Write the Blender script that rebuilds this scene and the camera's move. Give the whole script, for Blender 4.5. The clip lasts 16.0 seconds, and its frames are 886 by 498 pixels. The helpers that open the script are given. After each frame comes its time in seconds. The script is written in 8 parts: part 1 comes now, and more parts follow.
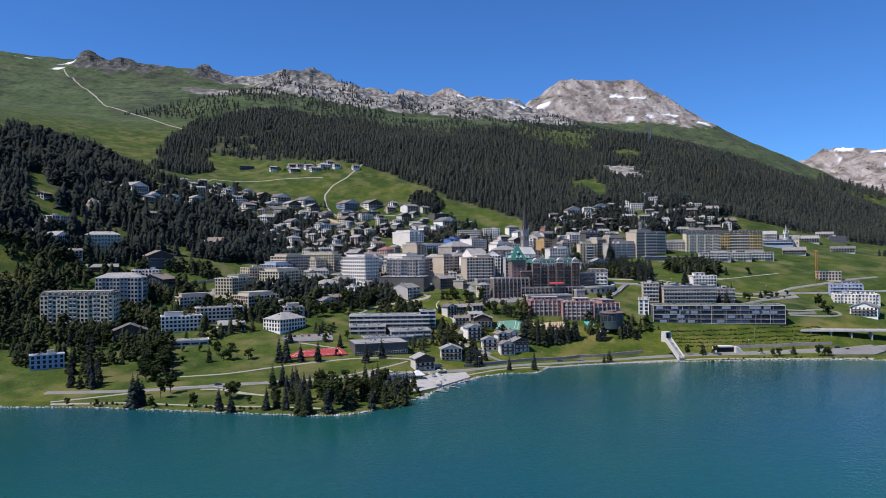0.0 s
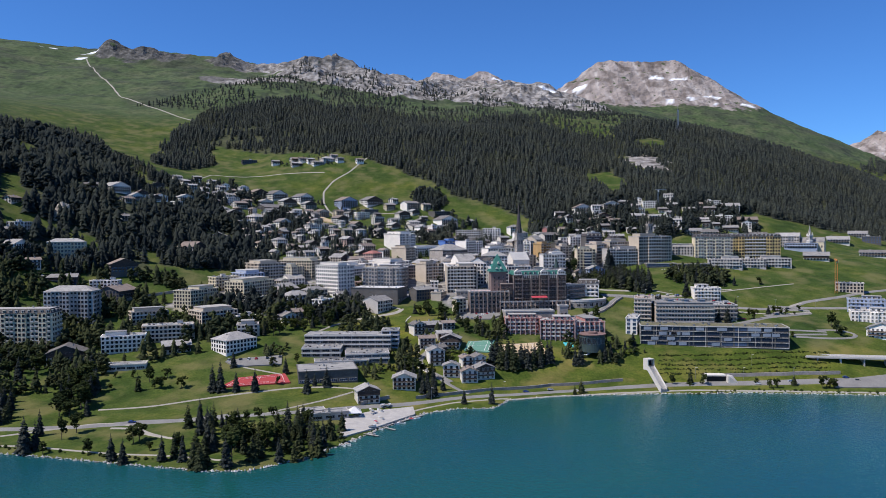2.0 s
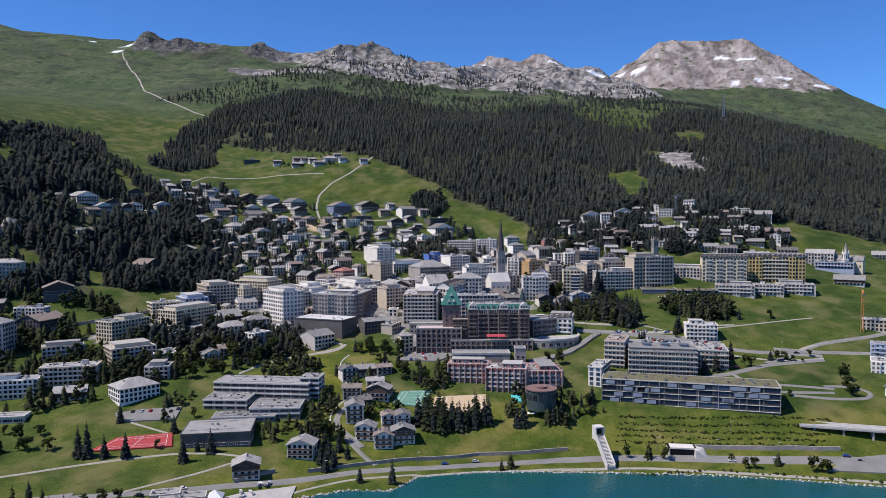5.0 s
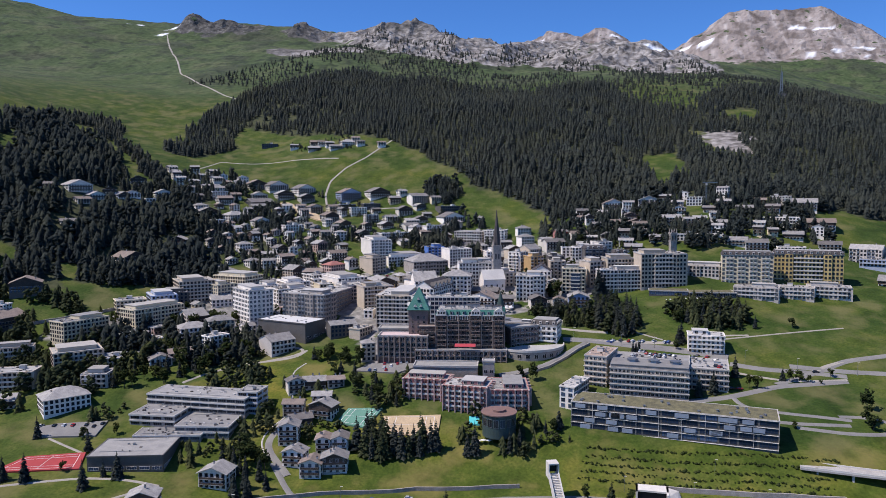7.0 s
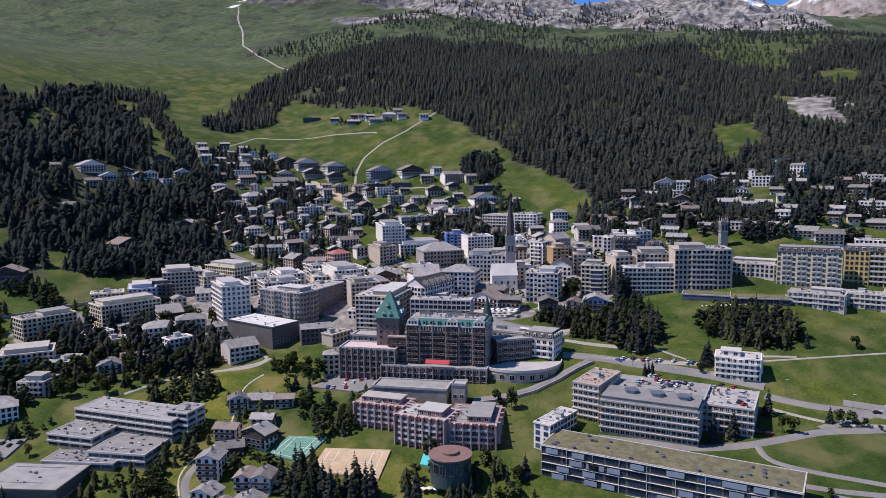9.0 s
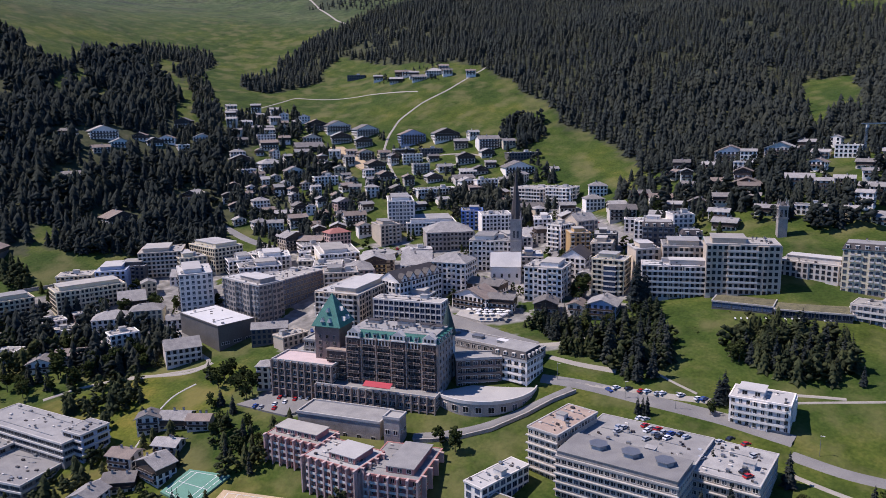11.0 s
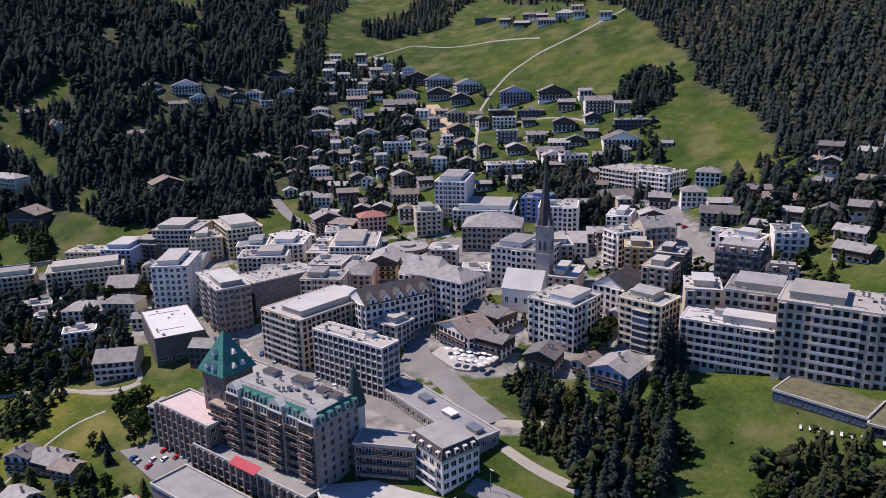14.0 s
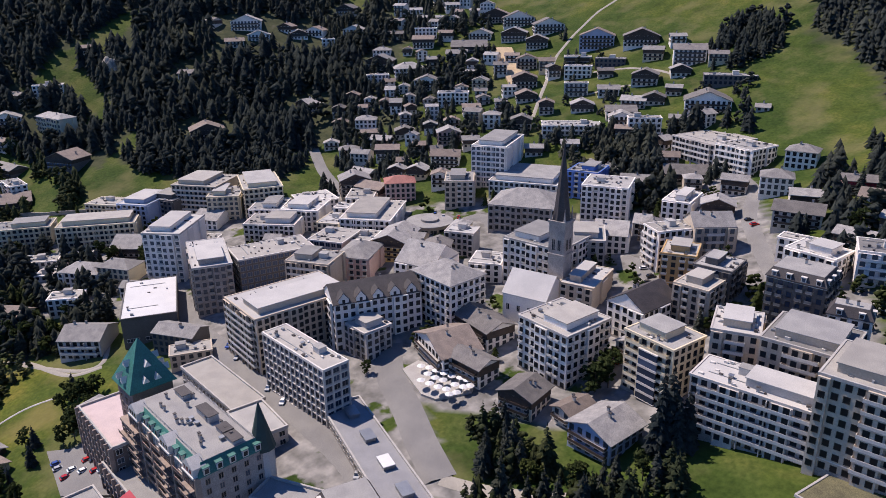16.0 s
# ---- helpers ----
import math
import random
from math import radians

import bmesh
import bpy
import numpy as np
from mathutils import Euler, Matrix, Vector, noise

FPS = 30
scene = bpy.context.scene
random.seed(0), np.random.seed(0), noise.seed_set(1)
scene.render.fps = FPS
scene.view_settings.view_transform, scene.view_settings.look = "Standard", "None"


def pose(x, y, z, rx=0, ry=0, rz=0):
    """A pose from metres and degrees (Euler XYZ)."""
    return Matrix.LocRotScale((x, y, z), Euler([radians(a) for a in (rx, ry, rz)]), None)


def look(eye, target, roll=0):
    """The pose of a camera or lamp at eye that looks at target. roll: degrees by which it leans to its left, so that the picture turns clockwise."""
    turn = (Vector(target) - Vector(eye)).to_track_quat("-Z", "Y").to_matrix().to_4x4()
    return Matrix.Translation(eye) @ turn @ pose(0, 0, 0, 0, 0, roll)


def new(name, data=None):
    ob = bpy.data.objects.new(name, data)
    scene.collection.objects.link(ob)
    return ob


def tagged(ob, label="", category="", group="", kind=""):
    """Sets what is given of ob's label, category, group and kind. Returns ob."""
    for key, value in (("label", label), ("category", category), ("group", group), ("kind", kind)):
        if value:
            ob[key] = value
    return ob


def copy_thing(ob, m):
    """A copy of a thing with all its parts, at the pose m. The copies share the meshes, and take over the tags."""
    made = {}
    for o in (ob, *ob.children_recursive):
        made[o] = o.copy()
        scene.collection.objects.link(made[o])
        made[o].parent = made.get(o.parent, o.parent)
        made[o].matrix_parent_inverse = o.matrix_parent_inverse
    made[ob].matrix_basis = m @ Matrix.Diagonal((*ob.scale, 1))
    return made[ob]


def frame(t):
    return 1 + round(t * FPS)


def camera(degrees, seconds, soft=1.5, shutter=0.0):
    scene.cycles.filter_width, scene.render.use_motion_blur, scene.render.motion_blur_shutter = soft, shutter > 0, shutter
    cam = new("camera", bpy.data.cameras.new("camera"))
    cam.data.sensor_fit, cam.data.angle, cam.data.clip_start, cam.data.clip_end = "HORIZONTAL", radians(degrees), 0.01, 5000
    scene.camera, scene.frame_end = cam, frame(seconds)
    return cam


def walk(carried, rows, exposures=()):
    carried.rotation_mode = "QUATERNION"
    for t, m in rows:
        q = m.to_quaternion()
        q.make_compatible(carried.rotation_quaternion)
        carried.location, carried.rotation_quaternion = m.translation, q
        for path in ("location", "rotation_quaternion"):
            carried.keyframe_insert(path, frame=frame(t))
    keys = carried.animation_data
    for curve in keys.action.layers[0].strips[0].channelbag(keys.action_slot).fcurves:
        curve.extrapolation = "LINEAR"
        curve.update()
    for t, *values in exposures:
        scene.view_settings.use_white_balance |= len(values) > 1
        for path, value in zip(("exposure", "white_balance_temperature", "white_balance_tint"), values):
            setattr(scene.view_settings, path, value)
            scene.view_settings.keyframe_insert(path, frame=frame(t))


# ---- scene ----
cam = camera(62.0, 16.0, soft=0.8)
FULL = 800.0  # length of the flight in the plan's metres
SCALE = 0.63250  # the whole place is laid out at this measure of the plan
EYE, TILT, LEAN = 89.4, -0.08, 0.52
ROWS = [
    (0.0, 0.0000, 0.0000, 0.0000, 0.00, 0.00, -0.00),
    (0.5, 0.0202, 0.0178, 0.0078, 1.01, -0.09, -0.04),
    (1.0, 0.0398, 0.0351, 0.0154, 1.97, -0.24, -0.07),
    (1.5, 0.0594, 0.0515, 0.0233, 2.77, -0.66, -0.07),
    (2.0, 0.0790, 0.0676, 0.0315, 3.52, -1.41, -0.09),
    (2.5, 0.0988, 0.0844, 0.0399, 4.38, -2.24, -0.13),
    (3.0, 0.1176, 0.1024, 0.0483, 5.27, -2.70, -0.18),
    (3.5, 0.1357, 0.1205, 0.0570, 6.12, -2.79, -0.20),
    (4.0, 0.1541, 0.1407, 0.0643, 7.05, -2.74, -0.22),
    (4.5, 0.1732, 0.1614, 0.0707, 8.00, -2.72, -0.23),
    (5.0, 0.1926, 0.1819, 0.0759, 8.99, -2.85, -0.23),
    (5.5, 0.2122, 0.2021, 0.0800, 10.03, -3.12, -0.21),
    (6.0, 0.2316, 0.2233, 0.0834, 11.21, -3.52, -0.19),
    (6.5, 0.2506, 0.2468, 0.0865, 12.64, -3.99, -0.16),
    (7.0, 0.2687, 0.2738, 0.0898, 14.41, -4.52, -0.14),
    (7.5, 0.2859, 0.3043, 0.0933, 16.53, -5.10, -0.12),
    (8.0, 0.3024, 0.3360, 0.0969, 18.53, -5.57, 0.00),
    (8.5, 0.3175, 0.3680, 0.1003, 20.39, -6.20, 0.11),
    (9.0, 0.3313, 0.4002, 0.1036, 22.12, -6.98, 0.21),
    (9.5, 0.3439, 0.4330, 0.1068, 23.86, -7.87, 0.29),
    (10.0, 0.3553, 0.4670, 0.1099, 25.73, -8.78, 0.38),
    (10.5, 0.3656, 0.5026, 0.1129, 27.88, -9.66, 0.47),
    (11.0, 0.3749, 0.5397, 0.1159, 30.31, -10.51, 0.56),
    (11.5, 0.3833, 0.5749, 0.1188, 32.86, -11.21, 0.61),
    (12.0, 0.3901, 0.6087, 0.1218, 35.69, -12.00, 0.69),
    (12.5, 0.3959, 0.6412, 0.1249, 38.63, -12.76, 0.74),
    (13.0, 0.4008, 0.6739, 0.1282, 41.47, -13.50, 0.80),
    (13.5, 0.4043, 0.7071, 0.1319, 44.20, -14.25, 0.77),
    (14.0, 0.4051, 0.7405, 0.1350, 46.84, -15.14, 0.70),
    (14.5, 0.4041, 0.7714, 0.1372, 49.46, -16.12, 0.73),
    (15.0, 0.4010, 0.7987, 0.1401, 52.19, -17.36, 0.67),
    (15.5, 0.3959, 0.8235, 0.1436, 54.76, -18.83, 0.56),
    (16.0, 0.3885, 0.8486, 0.1469, 57.10, -20.55, 0.46),
]
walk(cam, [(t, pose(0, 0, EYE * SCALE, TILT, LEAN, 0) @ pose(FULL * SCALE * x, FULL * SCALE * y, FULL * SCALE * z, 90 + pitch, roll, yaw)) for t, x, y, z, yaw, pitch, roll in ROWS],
     [(0, 0.12, 6100, 11), (4.5, 0.12, 6150, 13), (8, 0.14, 6130, 17), (11, 0.15, 6130, 21), (16, 0.2, 6420, 20)])

# ---- daylight: a high sun over the lake, from the south-west, under a clear blue sky ----
SUN_FROM = Vector((-0.62, -0.27, 1.0)).normalized()
world = bpy.data.worlds.new("sky")
scene.world = world
world.use_nodes = True
wn = world.node_tree.nodes
sky = wn.new("ShaderNodeTexSky")
sky.sky_type, sky.sun_disc = "NISHITA", False
sky.sun_elevation = math.asin(SUN_FROM.z)
sky.sun_rotation = math.atan2(SUN_FROM.x, SUN_FROM.y)
sky.altitude, sky.air_density, sky.dust_density, sky.ozone_density = 1800, 1.0, 0.15, 3.0
wn["Background"].inputs["Strength"].default_value = 0.087
deep = wn.new("ShaderNodeMix")
deep.data_type, deep.blend_type = "RGBA", "MULTIPLY"
deep.inputs[0].default_value, deep.inputs[7].default_value = 1.0, (0.53, 0.93, 1.43, 1)
world.node_tree.links.new(sky.outputs[0], deep.inputs[6])
world.node_tree.links.new(deep.outputs[2], wn["Background"].inputs["Color"])
sun = new("sun", bpy.data.lights.new("sun", "SUN"))
sun.data.energy, sun.data.angle, sun.data.color = 5.0, radians(0.55), (1.0, 0.92, 0.82)
sun.matrix_world = look(SUN_FROM * 900, (0, 0, 0))

# ---- materials ----
def nodes_of(name):
    m = bpy.data.materials.new(name)
    m.use_nodes = True
    t = m.node_tree
    return m, t, t.nodes, t.links, t.nodes["Principled BSDF"]


def ramp(n, l, fac, stops):
    r = n.new("ShaderNodeValToRGB")
    while len(r.color_ramp.elements) < len(stops):
        r.color_ramp.elements.new(0.5)
    for e, (p, c) in zip(r.color_ramp.elements, stops):
        e.position, e.color = p, (*c, 1)
    l.new(fac, r.inputs[0])
    return r.outputs[0]


def fuzz(n, l, size, detail=4, where="world"):
    """Noise with lumps of that many metres, in the place's own metres."""
    g = n.new("ShaderNodeNewGeometry") if where == "world" else n.new("ShaderNodeTexCoord")
    x = n.new("ShaderNodeTexNoise")
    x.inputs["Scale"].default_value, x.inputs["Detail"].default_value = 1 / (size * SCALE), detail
    l.new(g.outputs["Position" if where == "world" else "Object"], x.inputs["Vector"])
    return x.outputs["Fac"]


def blend(n, l, fac, a, b, how="MIX"):
    m = n.new("ShaderNodeMix")
    m.data_type, m.blend_type = "RGBA", how
    for v, i in ((fac, 0), (a, 6), (b, 7)):
        if hasattr(v, "links"):
            l.new(v, m.inputs[i])
        else:
            m.inputs[i].default_value = v if i == 0 else (*v, 1)
    return m.outputs[2]


def bumped(n, l, p, fac, strength, distance):
    b = n.new("ShaderNodeBump")
    b.inputs["Strength"].default_value, b.inputs["Distance"].default_value = strength, distance
    l.new(fac, b.inputs["Height"])
    l.new(b.outputs[0], p.inputs["Normal"])


def matter(name, colour, rough=0.8, grain_m=0.6, stain_m=5.0, vary=0.14, bump=0.25, metal=0.0, each=0.12, island=False):
    """A weathered surface: fine grain, wide stains, and a little difference from piece to piece."""
    m, t, n, l, p = nodes_of(name)
    dark = tuple(c * (1 - vary) for c in colour)
    light = tuple(min(1, c * (1 + vary * 0.8)) for c in colour)
    c = ramp(n, l, fuzz(n, l, grain_m), [(0.3, dark), (0.7, light)])
    stain = ramp(n, l, fuzz(n, l, stain_m, 6), [(0.35, (1 - vary, 1 - vary, 1 - vary * 0.9)), (0.62, (1, 1, 1))])
    c = blend(n, l, 1.0, c, stain, "MULTIPLY")
    if each:
        i = n.new("ShaderNodeNewGeometry" if island else "ShaderNodeObjectInfo")
        r = ramp(n, l, i.outputs["Random Per Island" if island else "Random"], [(0, (1 - each,) * 3), (1, (1 + each * 0.6,) * 3)])
        c = blend(n, l, 1.0, c, r, "MULTIPLY")
    l.new(c, p.inputs["Base Color"])
    p.inputs["Roughness"].default_value, p.inputs["Metallic"].default_value = rough, metal
    if bump:
        bumped(n, l, p, fuzz(n, l, grain_m * 0.5, 5), bump, 0.05)
    return m


def land():
    """Meadow, forest floor, bare rock, scree, snow and the town's paving, by the zones laid on the ground sheet."""
    m, t, n, l, p = nodes_of("land")

    def zone(name):
        a = n.new("ShaderNodeAttribute")
        a.attribute_name = name
        return a.outputs["Fac"]

    lush = ramp(n, l, fuzz(n, l, 14, 7), [(0.3, (0.038, 0.060, 0.012)), (0.5, (0.058, 0.086, 0.018)), (0.72, (0.100, 0.112, 0.034))])
    tufts = ramp(n, l, fuzz(n, l, 1.6, 5), [(0.3, (0.62, 0.68, 0.55)), (0.7, (1.12, 1.08, 1.0))])
    lush = blend(n, l, 1.0, lush, tufts, "MULTIPLY")
    drift = ramp(n, l, fuzz(n, l, 55, 5), [(0.36, (0.62, 0.74, 0.66)), (0.5, (0.92, 0.95, 0.9)), (0.66, (1.26, 1.12, 0.95))])
    lush = blend(n, l, 1.0, lush, drift, "MULTIPLY")
    alp = ramp(n, l, fuzz(n, l, 70, 9), [(0.3, (0.046, 0.070, 0.030)), (0.5, (0.066, 0.092, 0.041)), (0.7, (0.092, 0.106, 0.056))])
    alp = blend(n, l, ramp(n, l, fuzz(n, l, 130, 9), [(0.52, (0, 0, 0)), (0.62, (0.6, 0.6, 0.6))]), alp, (0.052, 0.056, 0.042))
    heath = ramp(n, l, fuzz(n, l, 38, 10), [(0.54, (0, 0, 0)), (0.62, (0.7, 0.7, 0.7))])
    alp = blend(n, l, heath, alp, (0.030, 0.040, 0.026))
    alp = blend(n, l, 1.0, alp, ramp(n, l, fuzz(n, l, 12, 6), [(0.35, (0.68, 0.7, 0.66)), (0.6, (1.1, 1.08, 1.05))]), "MULTIPLY")
    c = blend(n, l, ramp(n, l, fuzz(n, l, 26, 8), [(0.50, (0, 0, 0)), (0.66, (0.6, 0.6, 0.6))]), lush, (0.145, 0.132, 0.055))
    c = blend(n, l, zone("mown"), c, blend(n, l, 1.0, c, (1.42, 1.24, 1.0), "MULTIPLY"))
    c = blend(n, l, zone("alp"), c, alp)
    floor = ramp(n, l, fuzz(n, l, 9, 6), [(0.3, (0.032, 0.040, 0.020)), (0.6, (0.065, 0.070, 0.034)), (0.8, (0.11, 0.098, 0.07))])
    c = blend(n, l, zone("wood"), c, floor)
    pave = ramp(n, l, fuzz(n, l, 6, 9), [(0.32, (0.12, 0.115, 0.105)), (0.5, (0.20, 0.19, 0.175)), (0.68, (0.31, 0.29, 0.265))])
    lawn = ramp(n, l, fuzz(n, l, 22, 5), [(0.60, (0, 0, 0)), (0.63, (1, 1, 1))])
    pave = blend(n, l, lawn, pave, lush)
    c = blend(n, l, zone("paved"), c, pave)
    rock = ramp(n, l, fuzz(n, l, 16, 12), [(0.32, (0.07, 0.064, 0.058)), (0.43, (0.15, 0.138, 0.125)), (0.52, (0.23, 0.212, 0.195)), (0.62, (0.32, 0.30, 0.28)), (0.76, (0.44, 0.42, 0.40))])
    gloom = ramp(n, l, fuzz(n, l, 14, 10), [(0.35, (0.045, 0.045, 0.042)), (0.55, (0.10, 0.096, 0.088)), (0.72, (0.20, 0.19, 0.175))])
    rock = blend(n, l, zone("dark"), rock, gloom)
    place = n.new("ShaderNodeNewGeometry")
    fall = n.new("ShaderNodeVectorMath")
    fall.operation = "MULTIPLY"
    fall.inputs[1].default_value = (1.0, 0.12, 0.16)
    l.new(place.outputs["Position"], fall.inputs[0])
    gully = n.new("ShaderNodeTexNoise")
    gully.inputs["Scale"].default_value, gully.inputs["Detail"].default_value, gully.inputs["Distortion"].default_value = 1 / (38 * SCALE), 12, 0.6
    l.new(fall.outputs[0], gully.inputs["Vector"])
    scree = ramp(n, l, gully.outputs["Fac"], [(0.3, (0.17, 0.145, 0.13)), (0.44, (0.25, 0.215, 0.195)), (0.55, (0.30, 0.262, 0.24)), (0.7, (0.40, 0.365, 0.34))])
    ledge = ramp(n, l, fuzz(n, l, 60, 12), [(0.40, (0.62, 0.6, 0.58)), (0.52, (1, 1, 1)), (0.7, (1.12, 1.1, 1.08))])
    scree = blend(n, l, 1.0, scree, ledge, "MULTIPLY")
    rock = blend(n, l, zone("summit"), rock, scree)
    edge = n.new("ShaderNodeMath")
    edge.operation = "MULTIPLY"
    l.new(zone("rock"), edge.inputs[0])
    l.new(ramp(n, l, fuzz(n, l, 34, 12), [(0.3, (0.35, 0.35, 0.35)), (0.7, (1.7, 1.7, 1.7))]), edge.inputs[1])
    c = blend(n, l, ramp(n, l, edge.outputs[0], [(0.28, (0, 0, 0)), (0.42, (1, 1, 1))]), c, rock)
    c = blend(n, l, zone("snow"), c, (0.85, 0.87, 0.9))
    l.new(c, p.inputs["Base Color"])
    p.inputs["Roughness"].default_value = 0.95
    p.inputs["Specular IOR Level"].default_value = 0.15
    rise = n.new("ShaderNodeMath")
    rise.operation = "MULTIPLY_ADD"
    steep = n.new("ShaderNodeMath")
    steep.operation = "MULTIPLY"
    l.new(zone("rock"), steep.inputs[0])
    l.new(fuzz(n, l, 26, 12), steep.inputs[1])
    l.new(steep.outputs[0], rise.inputs[0])
    rise.inputs[1].default_value = 22.0
    l.new(fuzz(n, l, 3, 8), rise.inputs[2])
    bumped(n, l, p, rise.outputs[0], 0.6, 0.6)
    return m


def lake_water():
    m, t, n, l, p = nodes_of("lake_water")
    c = ramp(n, l, fuzz(n, l, 160, 3), [(0.35, (0.010, 0.074, 0.064)), (0.65, (0.008, 0.062, 0.076))])
    l.new(c, p.inputs["Base Color"])
    p.inputs["Roughness"].default_value, p.inputs["IOR"].default_value = 0.12, 1.33
    w = n.new("ShaderNodeTexNoise")
    w.inputs["Scale"].default_value, w.inputs["Detail"].default_value = 0.45 / SCALE, 6
    g = n.new("ShaderNodeNewGeometry")
    l.new(g.outputs["Position"], w.inputs["Vector"])
    bumped(n, l, p, w.outputs["Fac"], 0.35, 0.5)
    return m


def leafage(name, low, high, dry=(1.14, 1.08, 0.92)):
    """Foliage: every spray its own tone, each tree its own, and wider drifts of fresher and drier growth."""
    m, t, n, l, p = nodes_of(name)
    g = n.new("ShaderNodeNewGeometry")
    c = ramp(n, l, g.outputs["Random Per Island"], [(0, low), (0.55, tuple((a + b) / 2 for a, b in zip(low, high))), (1, high)])
    i = n.new("ShaderNodeObjectInfo")
    c = blend(n, l, 1.0, c, ramp(n, l, i.outputs["Random"], [(0, (0.72, 0.78, 0.8)), (1, (1.15, 1.15, 1.08))]), "MULTIPLY")
    c = blend(n, l, 1.0, c, ramp(n, l, fuzz(n, l, 45, 4), [(0.32, (0.8, 0.84, 0.92)), (0.5, (1, 1, 1)), (0.68, dry)]), "MULTIPLY")
    c = blend(n, l, 1.0, c, ramp(n, l, fuzz(n, l, 1.3, 4), [(0.3, (0.62, 0.64, 0.62)), (0.7, (1.28, 1.25, 1.2))]), "MULTIPLY")
    l.new(c, p.inputs["Base Color"])
    p.inputs["Roughness"].default_value = 0.95
    p.inputs["Specular IOR Level"].default_value = 0.04
    bumped(n, l, p, fuzz(n, l, 0.9, 5), 0.8, 0.5)
    thin = n.new("ShaderNodeBsdfTranslucent")
    l.new(c, thin.inputs["Color"])
    both = n.new("ShaderNodeMixShader")
    both.inputs[0].default_value = 0.42
    l.new(p.outputs[0], both.inputs[1])
    l.new(thin.outputs[0], both.inputs[2])
    l.new(both.outputs[0], n["Material Output"].inputs[0])
    return m


def window_glass(name, colour, rough=0.16):
    m, t, n, l, p = nodes_of(name)
    i = n.new("ShaderNodeObjectInfo")
    l.new(ramp(n, l, i.outputs["Random"], [(0, tuple(c * 0.5 for c in colour)), (0.75, colour), (1, tuple(min(1, c * 2.6 + 0.02) for c in colour))]), p.inputs["Base Color"])
    p.inputs["Roughness"].default_value = rough
    p.inputs["Specular IOR Level"].default_value = 0.18
    return m


LAND, WATER = land(), lake_water()
CONIFER = leafage("conifer_needles", (0.046, 0.053, 0.052), (0.082, 0.091, 0.082))
LARCH = leafage("larch_needles", (0.044, 0.054, 0.032), (0.095, 0.108, 0.054))
BROADLEAF = leafage("broad_leaves", (0.034, 0.047, 0.018), (0.085, 0.102, 0.038))
BARK = matter("bark", (0.10, 0.075, 0.055), 0.95, 0.2, 1.5, 0.3, 0.5)
# ---- the lie of the land: heights along cross-lines, from the lake to the summits ----
FAN = np.array([-1.6, -1.0, -0.75, -0.58, -0.44, -0.32, -0.22, -0.13, -0.05, 0.04, 0.13, 0.22, 0.31, 0.42, 0.56, 0.72, 1.4])
LINES = []


def cross(y, *heights):
    """Ground heights along the line at y, from west to east, at the stations of FAN."""
    LINES.append((y, heights))


cross(330, -8, -8, -8, -8, -8, -8, -8, -8, -8, -8, -8, -8, -8, -8, -8, -8, 5)
cross(400, 18, 10, 4, -6, -6, -2, -1, 1, 0, -8, -8, -8, -8, -8, -8, -8, 5)
cross(450, 72, 52, 36, 19, 6, 4, 3, 3, 3, -5, -8, -8, -8, -8, -8, -8, 5)
cross(500, 147, 106, 72, 53, 23, 11, 7, 6, 4, -1, -6, -8, -8, -8, -8, -8, 5)
cross(550, 217, 160, 113, 90, 46, 20, 17, 14, 10, 3, -1, -2, -3, -2, -1, -5, 5)
cross(600, 276, 212, 158, 124, 75, 32, 28, 25, 20, 13, 11, 10, 13, 8, 11, 4, 5)
cross(660, 334, 267, 211, 164, 114, 54, 41, 39, 34, 33, 29, 29, 29, 24, 25, 13, 13)
cross(730, 390, 320, 262, 204, 152, 87, 64, 51, 49, 49, 51, 42, 40, 39, 39, 21, 21)
cross(800, 429, 362, 307, 238, 180, 124, 85, 63, 61, 62, 60, 63, 59, 54, 50, 24, 24)
cross(900, 467, 406, 355, 276, 205, 165, 105, 82, 78, 75, 82, 90, 81, 75, 58, 24, 24)
cross(1000, 487, 434, 390, 308, 238, 182, 141, 117, 109, 92, 112, 121, 101, 80, 62, 24, 24)
cross(1100, 502, 454, 415, 333, 257, 209, 169, 145, 137, 131, 138, 152, 130, 95, 67, 24, 24)
cross(1250, 542, 484, 435, 368, 292, 240, 215, 220, 208, 199, 184, 189, 151, 120, 84, 25, 25)
cross(1450, 624, 537, 464, 403, 354, 315, 296, 298, 292, 280, 248, 245, 232, 182, 110, 60, 60)
cross(1700, 737, 625, 533, 453, 421, 416, 396, 369, 347, 341, 335, 336, 300, 228, 120, 60, 60)
cross(2000, 964, 827, 713, 618, 557, 533, 515, 476, 445, 428, 414, 386, 339, 252, 95, 60, 60)
cross(2350, 1152, 985, 845, 729, 698, 664, 614, 601, 547, 510, 482, 438, 370, 263, 143, 60, 60)
cross(2800, 520, 520, 520, 520, 520, 520, 520, 560, 640, 641, 583, 521, 440, 350, 247, 139, 139)
cross(3300, 400, 400, 400, 400, 400, 420, 450, 480, 500, 520, 520, 480, 420, 330, 260, 200, 200)
cross(4900, 300, 300, 300, 300, 300, 300, 300, 300, 300, 300, 300, 300, 300, 300, 300, 300, 300)
CROSS_Y = np.array([r[0] for r in LINES], float)
CROSS_Z = np.array([r[1] for r in LINES], float)
SHORE_X = (-2500, -600, -255, -205, -153, -104, -69, -51, -31, -16, 5, 23, 42, 66, 77, 95, 118, 180, 247, 340, 500, 2500)
